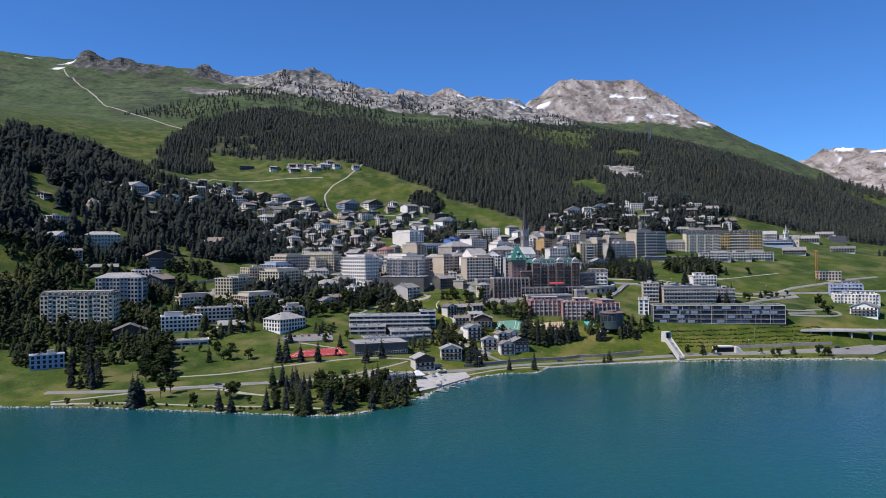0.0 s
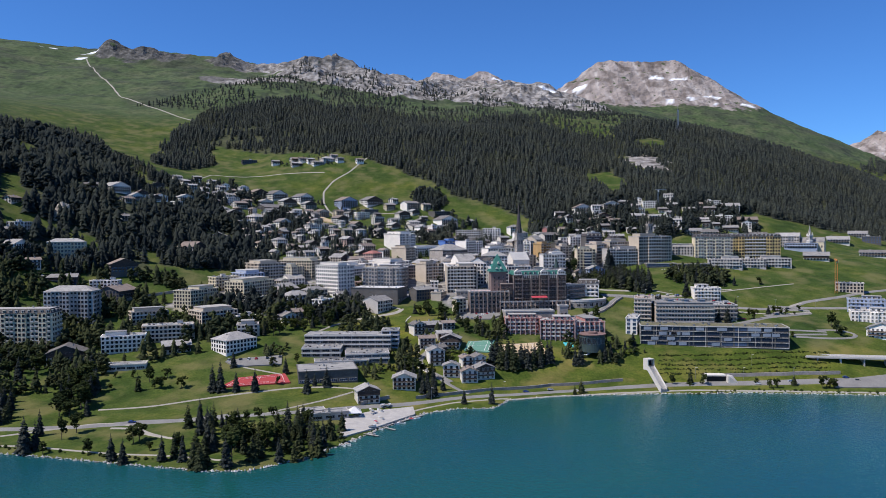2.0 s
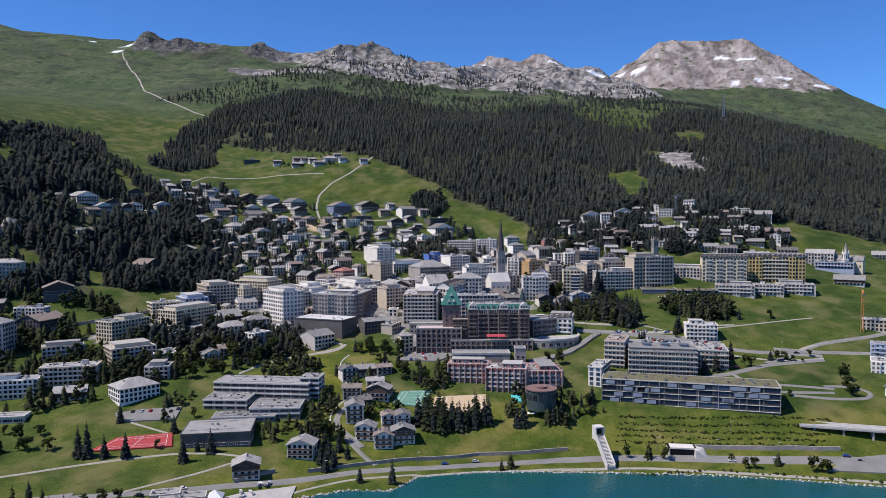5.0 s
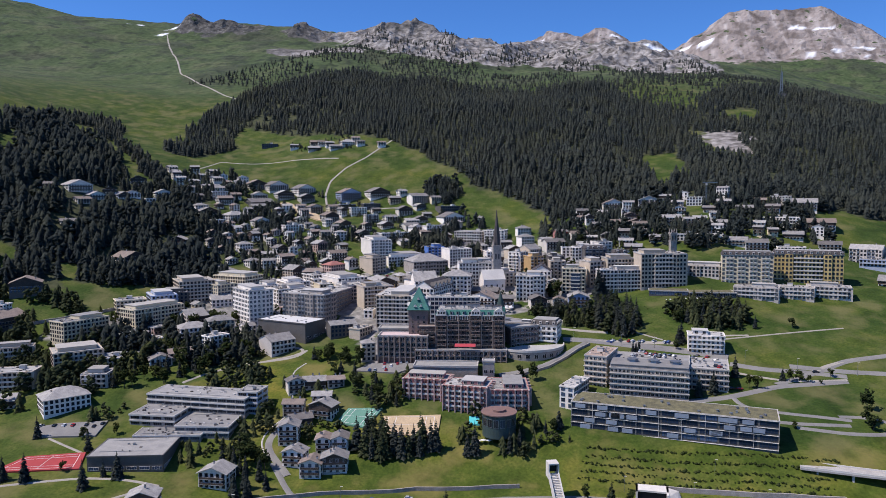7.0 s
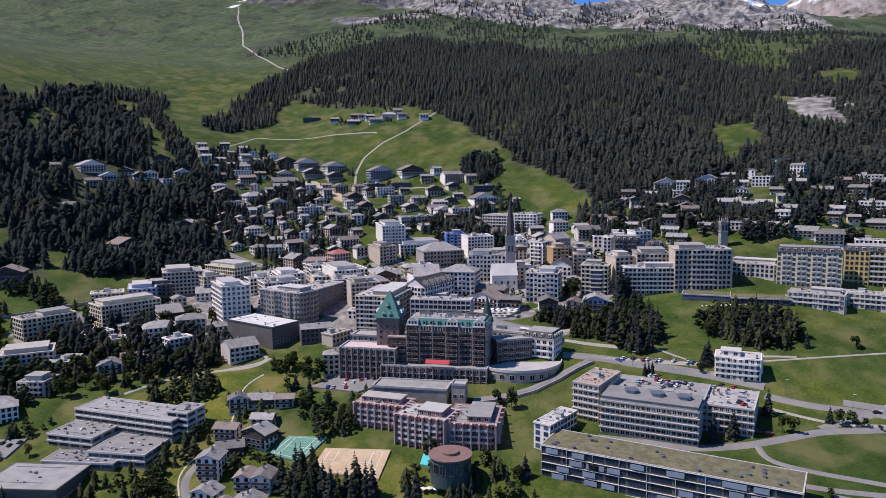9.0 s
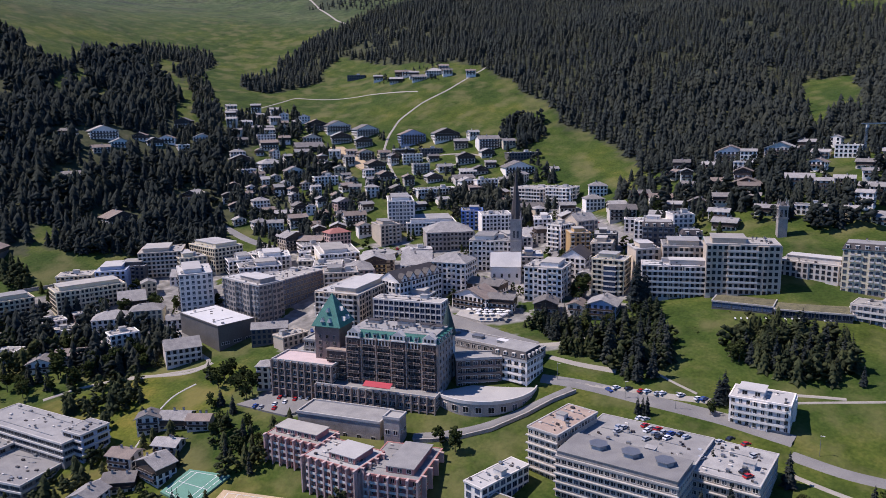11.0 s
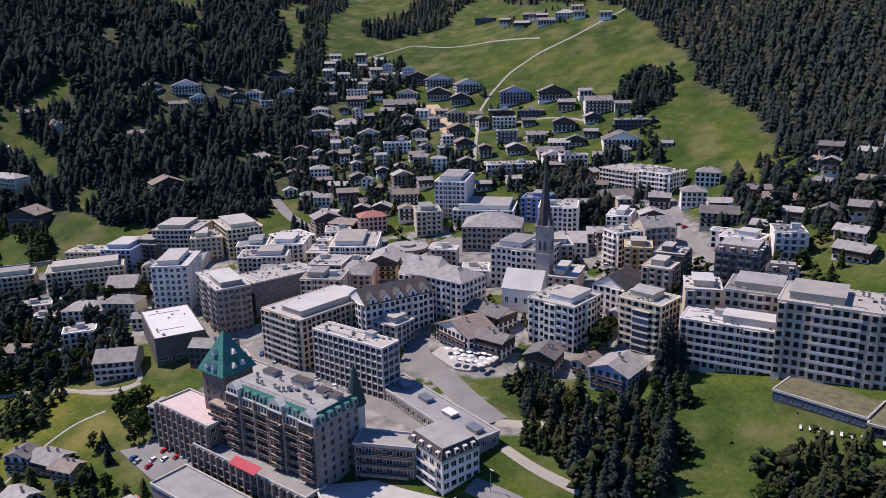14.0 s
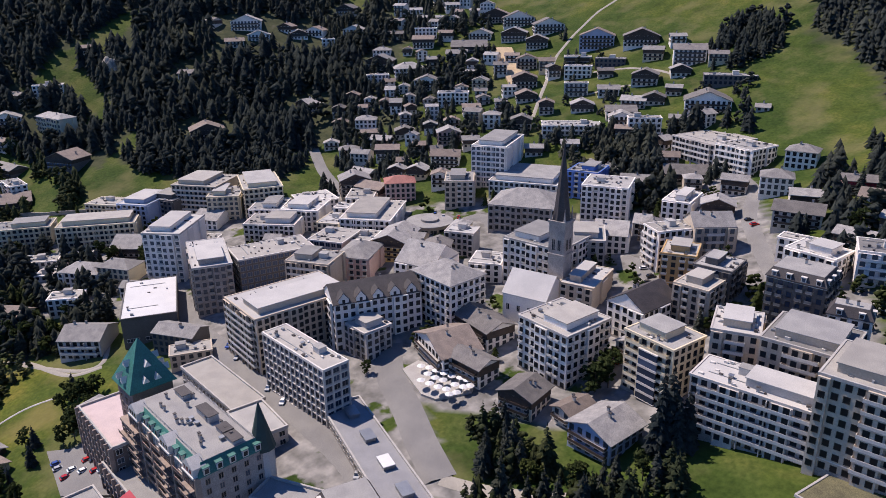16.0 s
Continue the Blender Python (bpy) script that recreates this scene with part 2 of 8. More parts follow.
SHORE_Y = (300, 395, 423, 421, 411, 401, 394, 396, 414, 439, 478, 508, 520, 523, 546, 553, 560, 567, 572, 566, 560, 590)


def bend(xs, v, q):
    """Smooth curve through the rows v at stations xs, per query q: v is (n, ...) or (n, len(q))."""
    i = np.clip(np.searchsorted(xs, q, side="right") - 1, 0, len(xs) - 2)
    h = xs[i + 1] - xs[i]
    t = np.clip((q - xs[i]) / h, 0, 1)
    d = np.gradient(v, xs, axis=0)
    k = np.arange(len(q))
    if v.ndim == 2 and v.shape[1] == len(q):
        a, b, da, db = v[i, k], v[i + 1, k], d[i, k] * h, d[i + 1, k] * h
    else:
        t, h = t[:, None], h[:, None]
        a, b, da, db = v[i], v[i + 1], d[i] * h, d[i + 1] * h
    return a * (2 * t**3 - 3 * t**2 + 1) + da * (t**3 - 2 * t**2 + t) + b * (3 * t**2 - 2 * t**3) + db * (t**3 - t**2)


def smooth(a, b, x):
    t = np.clip((x - a) / (b - a), 0, 1)
    return t * t * (3 - 2 * t)


def grain(x, y, size, seed=0):
    """Value noise, 0 to 1, with lumps of that many metres."""
    x, y = np.asarray(x, float) / size + seed * 17.3, np.asarray(y, float) / size - seed * 9.1
    i, j = np.floor(x), np.floor(y)
    u, v = x - i, y - j
    u, v = u * u * (3 - 2 * u), v * v * (3 - 2 * v)

    def dot(a, b):
        s = np.sin(a * 127.1 + b * 311.7 + seed * 74.7) * 43758.5453
        return s - np.floor(s)

    return (dot(i, j) * (1 - u) + dot(i + 1, j) * u) * (1 - v) + (dot(i, j + 1) * (1 - u) + dot(i + 1, j + 1) * u) * v


def crag(x, y, size, seed=0):
    """Ridged noise of five octaves, 0 to 1."""
    s = 0
    for k in range(5):
        s = s + (1 - np.abs(2 * grain(x, y, size / 2**k, seed + k) - 1)) * 0.5 ** (k + 1)
    return s


def off(x, y, ax, ay, bx, by):
    """Distance from the line between two points."""
    dx, dy = bx - ax, by - ay
    t = np.clip(((x - ax) * dx + (y - ay) * dy) / (dx * dx + dy * dy), 0, 1)
    return np.hypot(x - ax - t * dx, y - ay - t * dy)


def rocky(x, y, z):
    """How much bare rock shows, 0 to 1."""
    band = np.exp(-(off(x, y, -470, 2290, 260, 2650) / 230) ** 2) + 0.7 * np.exp(-(off(x, y, -200, 2250, 330, 2330) / 150) ** 2)
    band = band + 1.25 * np.exp(-(off(x, y, -1010, 2185, -900, 2200) / 85) ** 2) + 1.3 * np.exp(-(off(x, y, -690, 2190, -540, 2240) / 50) ** 2)
    band = band + 1.15 * np.exp(-(off(x, y, -640, 1960, -480, 1975) / 48) ** 2) + 1.5 * np.exp(-(off(x, y, 345, 1440, 372, 1370) / 36) ** 2)
    band = band + 0.85 * np.exp(-(off(x, y, -360, 2130, 330, 2190) / 95) ** 2) * (0.4 + 0.9 * grain(x, y, 90, 21))
    peak = smooth(3150, 3500, y) * smooth(640, 760, z + 90 * grain(x, y, 300, 3))
    range_ = smooth(1650, 1900, x) * smooth(300, 420, z + 60 * grain(x, y, 200, 6)) * smooth(2600, 3000, y)
    return np.clip(band * (0.25 + 1.2 * crag(x, y, 130, 5)) * 1.15 - 0.28 + peak + range_, 0, 1)


def height(x, y):
    """The ground's height over the lake."""
    x, y = np.atleast_1d(np.asarray(x, float)), np.atleast_1d(np.asarray(y, float))
    yy = np.clip(y, CROSS_Y[0], CROSS_Y[-1])
    rows = bend(CROSS_Y, CROSS_Z, yy).T
    z = bend(FAN, rows, np.clip(x / (yy + 300), FAN[0], FAN[-1]))
    inland = (y - np.interp(x, SHORE_X, SHORE_Y)) * 0.9
    bank = np.where(inland > 0, 0.9 * smooth(0, 5, inland) + 0.02 * inland, np.maximum(-7, 0.28 * inland))
    k = smooth(4, 60, inland)
    z = bank * (1 - k) + np.maximum(z, 1.0) * k
    d = off(x, y, 655, 4010, 1040, 4010)
    edge = np.clip(d - 14, 0, None) + 26 * (crag(x, y, 160, 2) - 0.5)
    z = np.maximum(z, 985 - 0.72 * np.clip(edge, 0, 330) - 0.56 * np.clip(edge - 330, 0, 5000) + 5 * crag(x, y, 90, 4))
    d = off(x, y, -230, 4330, 60, 4330) + 110 * (crag(x, y, 260, 6) - 0.5)
    z = np.maximum(z, 1008 - 0.5 * np.clip(d, 0, 2600) + 40 * (crag(x, y, 120, 8) - 0.5))
    d = off(x, y, 2150, 4180, 2900, 3700) + 300 * (crag(x, y, 600, 7) - 0.5)
    z = np.maximum(z, 620 - 0.42 * np.clip(d, 0, 2500))
    r = rocky(x, y, z)
    z = z + r * smooth(1800, 2200, y) * ((74 - 46 * smooth(2900, 3300, y)) * (crag(x, y, 120, 1) - 0.5) + 22 * (crag(x, y, 42, 11) - 0.5)) + smooth(1500, 2000, y) * (16 * (grain(x, y, 130, 2) - 0.5) + 13 * (crag(x, y, 95, 14) - 0.5))
    z = z + 46 * np.exp(-(np.hypot((x + 436) / 75, (y - 2315) / 60)) ** 2) * crag(x, y, 60, 3)
    z = z + 26 * np.exp(-(np.hypot((x + 1000) / 70, (y - 2185) / 60)) ** 2)
    return z


def on(x, y):
    return float(height(x, y)[0])

# ---- ground, lake and woods ----
def inside(poly, x, y):
    """Whether points lie in a polygon."""
    r = np.zeros(np.shape(x), bool)
    for (ax, ay), (bx, by) in zip(poly, poly[1:] + poly[:1]):
        r ^= ((ay > y) != (by > y)) & (x < (bx - ax) * (y - ay) / (by - ay + 1e-9) + ax)
    return r


FOREST_MAIN = [(-536, 1451), (-528, 1595), (-457, 1747), (-388, 1800), (-304, 1789), (-199, 1827), (-84, 1771), (24, 1761), (141, 1874), (211, 1641),
    (329, 1603), (342, 1681), (400, 1760), (470, 1730), (760, 1740), (1300, 1950), (1500, 1600), (1000, 1150), (620, 1120), (469, 1104), (384, 1145),
    (329, 1084), (243, 1113), (203, 1065), (119, 1076), (91, 1138), (4, 1186), (-90, 1261), (-159, 1304), (-199, 1312), (-378, 1359), (-469, 1400)]
GROVE = [(-459, 1164), (-539, 1414), (-487, 1470), (-446, 1418), (-397, 1268), (-417, 1201)]
FOREST_LEFT = [(-1500, 500), (-1500, 900), (-1000, 1000), (-611, 1020), (-678, 1226), (-643, 1268), (-593, 1263), (-515, 1143), (-442, 1063), (-393,
    1063), (-346, 1031), (-291, 1034), (-228, 962), (-184, 983), (-152, 951), (-197, 935), (-199, 898), (-213, 855), (-223, 842), (-231, 792), (-260,
    758), (-318, 743), (-304, 718), (-336, 712), (-350, 702), (-480, 640), (-620, 520)]
CLEARINGS = [[(299, 1466), (374, 1461), (370, 1292), (320, 1294)], [(222, 1334), (276, 1348), (295, 1203), (265, 1181), (239, 1147), (232, 1248)],
    [(365, 1584), (416, 1585), (412, 1533), (367, 1531)], [(-409, 758), (-384, 773), (-333, 772), (-357, 757), (-393, 747)], [(-292, 790), (-272,
    819), (-254, 814), (-275, 790)], [(-296, 788), (-279, 798), (-258, 782), (-262, 767)], [(-430, 765), (-425, 795), (-386, 730), (-399, 720)],
    [(-516, 947), (-543, 987), (-454, 933), (-479, 931)], [(-494, 971), (-521, 1014), (-475, 1004), (-436, 957)], [(-619, 1140), (-595, 1179), (-431, 1087),
    (-377, 1037), (-385, 1024), (-420, 1053), (-544, 1121)], [(-273, 774), (-229, 772), (-214, 758), (-240, 750)], [(-290, 789), (-276, 823), (-252, 812), (-270, 780)],
    [(-364, 776), (-343, 777), (-319, 765), (-332, 754)], [(-196, 849), (-184, 868), (-147, 866), (-157, 846)], [(-563, 992), (-587, 1050), (-515, 976), (-520, 961)],
    [(-634, 1184), (-599, 1210), (-527, 1122), (-560, 1116)], [(-598, 1274), (-566, 1340), (-436, 1152), (-448, 1114)], [(-353, 1053), (-330, 1085), (-302, 1038),
    (-314, 1011)], [(-477, 842), (-463, 860), (-387, 751), (-405, 736)], [(-394, 757), (-368, 777), (-362, 748), (-374, 731)], [(-346, 759), (-323, 765), (-318, 749),
    (-330, 740)], [(-331, 716), (-316, 728), (-308, 713), (-319, 704)]]
SNOWS = [(-1083, 2143, 28, 7), (-1087, 2098, 22, 9), (-1218, 2174, 26, 5), (-1262, 2165, 30, 6), (-1545, 2209, 12, 5), 
    (528, 3790, 45, 32), (444, 3842, 40, 20), (285, 2695, 55, 18), (922, 3848, 60, 20), (1009, 3824, 45, 18), (1281, 3626, 40, 16), (105, 4260, 40, 20)]
PAVED = [[(-228, 681), (-198, 730), (-167, 776), (-160, 819), (-121, 859), (-111, 887), (-59, 883), (-22, 927), (2, 921), (25, 942), (52, 965), (49,
    1003), (68, 1029), (149, 954), (175, 950), (202, 926), (240, 861), (190, 848), (182, 834), (146, 834), (129, 823), (106, 799), (152, 781), (169,
    788), (126, 738), (67, 682), (42, 687), (15, 737), (-27, 748), (-59, 720), (-109, 673)],
    [(85, 792), (125, 800), (140, 812), (186, 836), (190, 850), (120, 845), (85, 830)]]



def wooded(x, y):
    xx, yy = x + 26 * (grain(x, y, 40, 1) - 0.5), y + 26 * (grain(x, y, 40, 2) - 0.5)
    w = inside(FOREST_MAIN, xx, yy) | inside(GROVE, xx, yy) | inside(FOREST_LEFT, xx, yy)
    for c in CLEARINGS:
        w &= ~inside(c, xx, yy)
    return w


def grid_mesh(name, x, y, z, material, zones=()):
    """One sheet over a grid of points."""
    h, w = x.shape
    me = bpy.data.meshes.new(name)
    k = np.arange(h * w).reshape(h, w)
    quads = np.stack([k[:-1, :-1], k[:-1, 1:], k[1:, 1:], k[1:, :-1]], -1).reshape(-1, 4)
    me.vertices.add(h * w)
    me.vertices.foreach_set("co", np.stack([x, y, z], -1).astype(np.float32).ravel())
    me.loops.add(quads.size)
    me.loops.foreach_set("vertex_index", quads.astype(np.int32).ravel())
    me.polygons.add(len(quads))
    me.polygons.foreach_set("loop_start", np.arange(0, quads.size, 4, dtype=np.int32))
    me.polygons.foreach_set("use_smooth", np.ones(len(quads), bool))
    me.update(calc_edges=True)
    for key, v in zones:
        a = me.attributes.new(key, "FLOAT", "POINT")
        a.data.foreach_set("value", v.astype(np.float32).ravel())
    me.materials.append(material)
    return new(name, me)


us = np.concatenate([[-1.6, -1.4, -1.25, -1.15], np.arange(-1.05, 0.7501, 0.0040), [0.85, 1.0, 1.2, 1.4]])
vs = np.concatenate([[-3500, -1500, -500, 0, 200, 300, 350], np.arange(380, 1150, 4.0), np.arange(1150, 2760, 8.5), np.arange(2760, 4700, 20.0), [4900]])
gu, gv = np.meshgrid(us, vs)
gx = gu * (np.maximum(gv, 0) + 300) * np.where(gv < 0, 4, 1)
gz = height(gx.ravel(), gv.ravel()).reshape(gx.shape)
g_rock = rocky(gx, gv, gz)
g_alp = smooth(300, 420, gz + 60 * (grain(gx, gv, 150, 4) - 0.5))
g_wood = wooded(gx, gv).astype(float)
snow_at = grain(gx, gv, 170, 9) * 0.55 + grain(gx, gv, 50, 12) * 0.45
g_snow = smooth(0.77, 0.80, snow_at) * smooth(3300, 3700, gv) * smooth(600, 700, gz) * smooth(990, 930, gz + 0 * gx)
g_snow = np.maximum(g_snow, smooth(0.52, 0.58, snow_at) * smooth(1700, 1900, gx) * smooth(430, 520, gz) * smooth(2600, 3000, gv))
for sx, sy, sl, sw in SNOWS:
    g_snow = np.maximum(g_snow, 1 - smooth(0.8, 1.1, np.hypot((gx - sx) / (sl * 0.8), (gv - sy) / (sw * 0.8)) + 0.9 * (grain(gx, gv, 25, 3) - 0.5)))
g_paved = np.zeros_like(gx)
for zone in PAVED:
    g_paved = np.maximum(g_paved, inside(zone, gx, gv).astype(float))
g_mown = smooth(655, 625, gv + 24 * (grain(gx, gv, 30, 15) - 0.5)) * (0.3 + 0.7 * smooth(-60, 40, gx)) * smooth(-330, -230, gx)
g_mown = np.maximum(g_mown, inside([(-75, 640), (-31, 690), (-10, 712), (25, 712), (20, 665), (5, 640), (-10, 610)], gx, gv).astype(float))
ground = grid_mesh("ground", gx, gv, gz, LAND, (("rock", g_rock), ("summit", smooth(2850, 3300, gv)), ("dark", 1 - smooth(-720, -560, gx) * (1 - 0.85 * np.exp(-(np.hypot((gx + 436) / 110, (gv - 2315) / 70)) ** 2))), ("alp", g_alp), ("wood", g_wood), ("snow", g_snow), ("paved", g_paved), ("mown", g_mown)))
bare = (g_rock[:-1, :-1] < 0.3).ravel()
ground.data.polygons.foreach_set("use_smooth", bare)
tagged(ground, "green alpine slopes, meadows and rocky summits above a lake", "ground", kind="structure")

wx, wy = np.meshgrid(np.linspace(-4500, 4500, 61), np.linspace(-3500, 700, 29))
lake = tagged(grid_mesh("water", wx, wy, wx * 0, WATER), "calm teal-green mountain lake", "lake", kind="structure")


def loose_mesh(name, verts, faces, material, shade=False):
    """A mesh from arrays of corners and triangles."""
    me = bpy.data.meshes.new(name)
    me.vertices.add(len(verts))
    me.vertices.foreach_set("co", np.asarray(verts, np.float32).ravel())
    me.loops.add(faces.size)
    me.loops.foreach_set("vertex_index", faces.astype(np.int32).ravel())
    me.polygons.add(len(faces))
    me.polygons.foreach_set("loop_start", np.arange(0, faces.size, 3, dtype=np.int32))
    me.polygons.foreach_set("use_smooth", np.full(len(faces), shade))
    me.update(calc_edges=True)
    me.materials.append(material)
    return me


def spire(rng, tiers=6, arms=5):
    """Corners and triangles of a far conifer, one metre high: skirts of pointed boughs one above another."""
    v, f = [], []
    full = rng.uniform(0.5, 0.95)
    for k in range(tiers):
        low, high = 0.03 + 0.84 * k / tiers, min(1, 0.03 + 0.84 * k / tiers + 0.33)
        r = 0.215 * (1 - 0.84 * k / tiers) ** full
        b = len(v)
        lean, turn = rng.normal(0, 0.012, 2), rng.random()
        v.append((*lean, high))
        for s in range(2 * arms):
            a = math.tau * (s * 0.5 + turn + rng.uniform(-0.12, 0.12)) / arms
            q = r * (rng.uniform(0.85, 1.4) if s % 2 else rng.uniform(0.45, 0.7))
            v.append((q * math.cos(a), q * math.sin(a), low + (rng.uniform(-0.05, 0.02) if s % 2 else rng.uniform(0.02, 0.08))))
        n = 2 * arms
        f += [(b, b + 1 + s, b + 1 + (s + 1) % n) for s in range(n)]
    return np.array(v), np.array(f)


def bushy(rng, lumps=20):
    """Corners and triangles of a far leafy tree, one metre high: ragged clumps of foliage."""
    v, f = [], []
    for k in range(lumps):
        h = 0.16 + 0.72 * k / (lumps - 1)
        wide = 0.25 * math.sin(math.pi * min(1, 0.25 + 0.75 * k / lumps)) + 0.03
        a, q = rng.uniform(0, math.tau), rng.uniform(0.3, 1.0) * wide
        s = rng.uniform(0.06, 0.125)
        b = len(v)
        for u in ((1, 0, 0), (-1, 0, 0), (0, 1, 0), (0, -1, 0), (0, 0, 1), (0, 0, -1)):
            d = s * rng.uniform(0.6, 1.4)
            v.append((q * math.cos(a) + u[0] * d + rng.normal(0, 0.02), q * math.sin(a) + u[1] * d + rng.normal(0, 0.02), h + u[2] * d))
        f += [(b + i, b + j, b + k2) for i, j, k2 in ((0, 2, 4), (2, 1, 4), (1, 3, 4), (3, 0, 4), (2, 0, 5), (1, 2, 5), (3, 1, 5), (0, 3, 5))]
    return np.array(v), np.array(f)


def forest(name, label, xs, ys, low, high, material, seed, leafy=0, tiers=5):
    """Thousands of conifers as one growth."""
    rng = np.random.default_rng(seed)
    kinds = [bushy(rng) if k < leafy else spire(rng, tiers) for k in range(9)]
    zs = height(xs, ys)
    vv, ff, base = [], [], 0
    pick = rng.integers(0, 9, len(xs))
    for k, (v, f) in enumerate(kinds):
        m = pick == k
        n = int(m.sum())
        if not n:
            continue
        h = rng.uniform(low, high, n) * (0.75 + 0.5 * grain(xs[m], ys[m], 60, 8))
        w = h * rng.uniform(1.05, 1.6, n)
        a = rng.uniform(0, math.tau, n)
        ca, sa = np.cos(a)[:, None], np.sin(a)[:, None]
        p = np.empty((n, len(v), 3))
        p[..., 0] = xs[m][:, None] + w[:, None] * (v[:, 0] * ca - v[:, 1] * sa)
        p[..., 1] = ys[m][:, None] + w[:, None] * (v[:, 0] * sa + v[:, 1] * ca)
        p[..., 2] = zs[m][:, None] - 0.6 + h[:, None] * v[:, 2]
        vv.append(p.reshape(-1, 3))
        ff.append((f[None] + (base + len(v) * np.arange(n))[:, None, None]).reshape(-1, 3))
        base += n * len(v)
    return tagged(new(name, loose_mesh(name, np.concatenate(vv), np.concatenate(ff), material, True)), label, "forest", kind="stuff")


def scatter(x0, x1, y0, y1, step, seed):
    rng = np.random.default_rng(seed)
    x, y = np.meshgrid(np.arange(x0, x1, step), np.arange(y0, y1, step))
    return (x + rng.uniform(-0.5, 0.5, x.shape) * step * 0.95).ravel(), (y + rng.uniform(-0.5, 0.5, y.shape) * step * 0.95).ravel()

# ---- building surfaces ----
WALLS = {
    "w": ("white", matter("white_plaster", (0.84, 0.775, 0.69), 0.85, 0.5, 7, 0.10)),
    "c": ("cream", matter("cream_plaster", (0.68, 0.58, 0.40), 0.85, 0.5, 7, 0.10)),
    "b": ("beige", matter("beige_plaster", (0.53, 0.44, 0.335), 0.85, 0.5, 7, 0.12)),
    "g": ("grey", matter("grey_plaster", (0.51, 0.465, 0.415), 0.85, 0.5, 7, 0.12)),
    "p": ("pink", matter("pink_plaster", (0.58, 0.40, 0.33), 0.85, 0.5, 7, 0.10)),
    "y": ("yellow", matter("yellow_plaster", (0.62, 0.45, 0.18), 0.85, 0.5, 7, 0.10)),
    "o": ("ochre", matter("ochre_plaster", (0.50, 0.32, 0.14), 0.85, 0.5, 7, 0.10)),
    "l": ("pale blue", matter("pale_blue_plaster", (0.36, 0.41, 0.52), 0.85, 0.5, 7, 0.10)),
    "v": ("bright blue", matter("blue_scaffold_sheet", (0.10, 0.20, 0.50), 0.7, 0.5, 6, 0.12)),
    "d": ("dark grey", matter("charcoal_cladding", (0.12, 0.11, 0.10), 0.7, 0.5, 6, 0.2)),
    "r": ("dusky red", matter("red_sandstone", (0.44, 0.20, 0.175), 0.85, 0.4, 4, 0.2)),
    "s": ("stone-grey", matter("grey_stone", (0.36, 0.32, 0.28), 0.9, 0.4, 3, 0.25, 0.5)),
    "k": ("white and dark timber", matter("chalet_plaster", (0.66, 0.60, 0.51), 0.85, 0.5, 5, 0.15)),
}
TIMBER = matter("dark_timber", (0.085, 0.058, 0.042), 0.8, 0.12, 2, 0.35, 0.5)
SLATE = matter("stone_slab_roof", (0.33, 0.31, 0.285), 0.85, 0.35, 3, 0.28, 0.7, each=0.3)
DARKSLATE = matter("dark_slab_roof", (0.19, 0.172, 0.155), 0.85, 0.35, 3, 0.28, 0.7, each=0.3)
BROWNTILE = matter("brown_tile_roof", (0.235, 0.185, 0.15), 0.85, 0.3, 3, 0.25, 0.6, each=0.25)
GRAVEL = matter("gravel_roof", (0.35, 0.335, 0.31), 0.95, 0.25, 6, 0.2, 0.4, each=0.25)
TANROOF = matter("tan_roof", (0.37, 0.345, 0.305), 0.95, 0.25, 6, 0.16, 0.4, each=0.2)
GREYROOF = matter("grey_felt_roof", (0.27, 0.26, 0.245), 0.9, 0.3, 6, 0.2, 0.4, each=0.3)
PALEROOF = matter("pale_roof", (0.45, 0.43, 0.40), 0.85, 0.3, 8, 0.12, 0.3, each=0.15)
DARKROOF = matter("dark_roof", (0.065, 0.055, 0.052), 0.7, 0.35, 3, 0.3, 0.6)
RUSTROOF = matter("red_roof", (0.33, 0.13, 0.10), 0.75, 0.3, 3, 0.2, 0.5)
WHITEROOF = matter("white_roof_membrane", (0.66, 0.645, 0.62), 0.6, 0.5, 8, 0.08)
SEDUM = matter("sedum_roof", (0.16, 0.145, 0.075), 0.95, 0.4, 3, 0.4, 0.6)
COPPER = matter("green_copper", (0.036, 0.165, 0.128), 0.6, 0.4, 4, 0.25, 0.3)
TRIM = matter("pale_trim", (0.62, 0.58, 0.52), 0.8, 0.3, 4, 0.12)
METAL = matter("grey_metal", (0.30, 0.31, 0.32), 0.45, 0.4, 3, 0.12, 0.1, metal=0.7)
PINKSTONE = matter("pink_stone", (0.52, 0.375, 0.335), 0.88, 0.3, 3, 0.18, 0.4)
BROWNROOF = matter("brown_flat_roof", (0.40, 0.30, 0.235), 0.9, 0.3, 5, 0.2, 0.3)
IRON = matter("dark_ironwork", (0.045, 0.038, 0.034), 0.6, 0.2, 2, 0.2, 0.2)
PIERSTONE = matter("buff_stone", (0.33, 0.255, 0.205), 0.88, 0.3, 3, 0.18, 0.4)
CONCRETE = matter("concrete", (0.45, 0.42, 0.38), 0.9, 0.4, 4, 0.18, 0.4)
ASPHALT = matter("asphalt", (0.21, 0.20, 0.185), 0.92, 0.3, 9, 0.18, 0.3, each=0)
GRAVELPATH = matter("gravel_path", (0.33, 0.30, 0.25), 0.95, 0.3, 5, 0.16, 0.3, each=0)
CLAY = matter("red_court", (0.36, 0.045, 0.045), 0.9, 0.5, 6, 0.12, 0.1, each=0)
GREENCOURT = matter("green_court", (0.12, 0.26, 0.19), 0.9, 0.5, 6, 0.12, 0.1, each=0)
SAND = matter("sand", (0.48, 0.36, 0.22), 0.95, 0.5, 5, 0.18, 0.3, each=0)
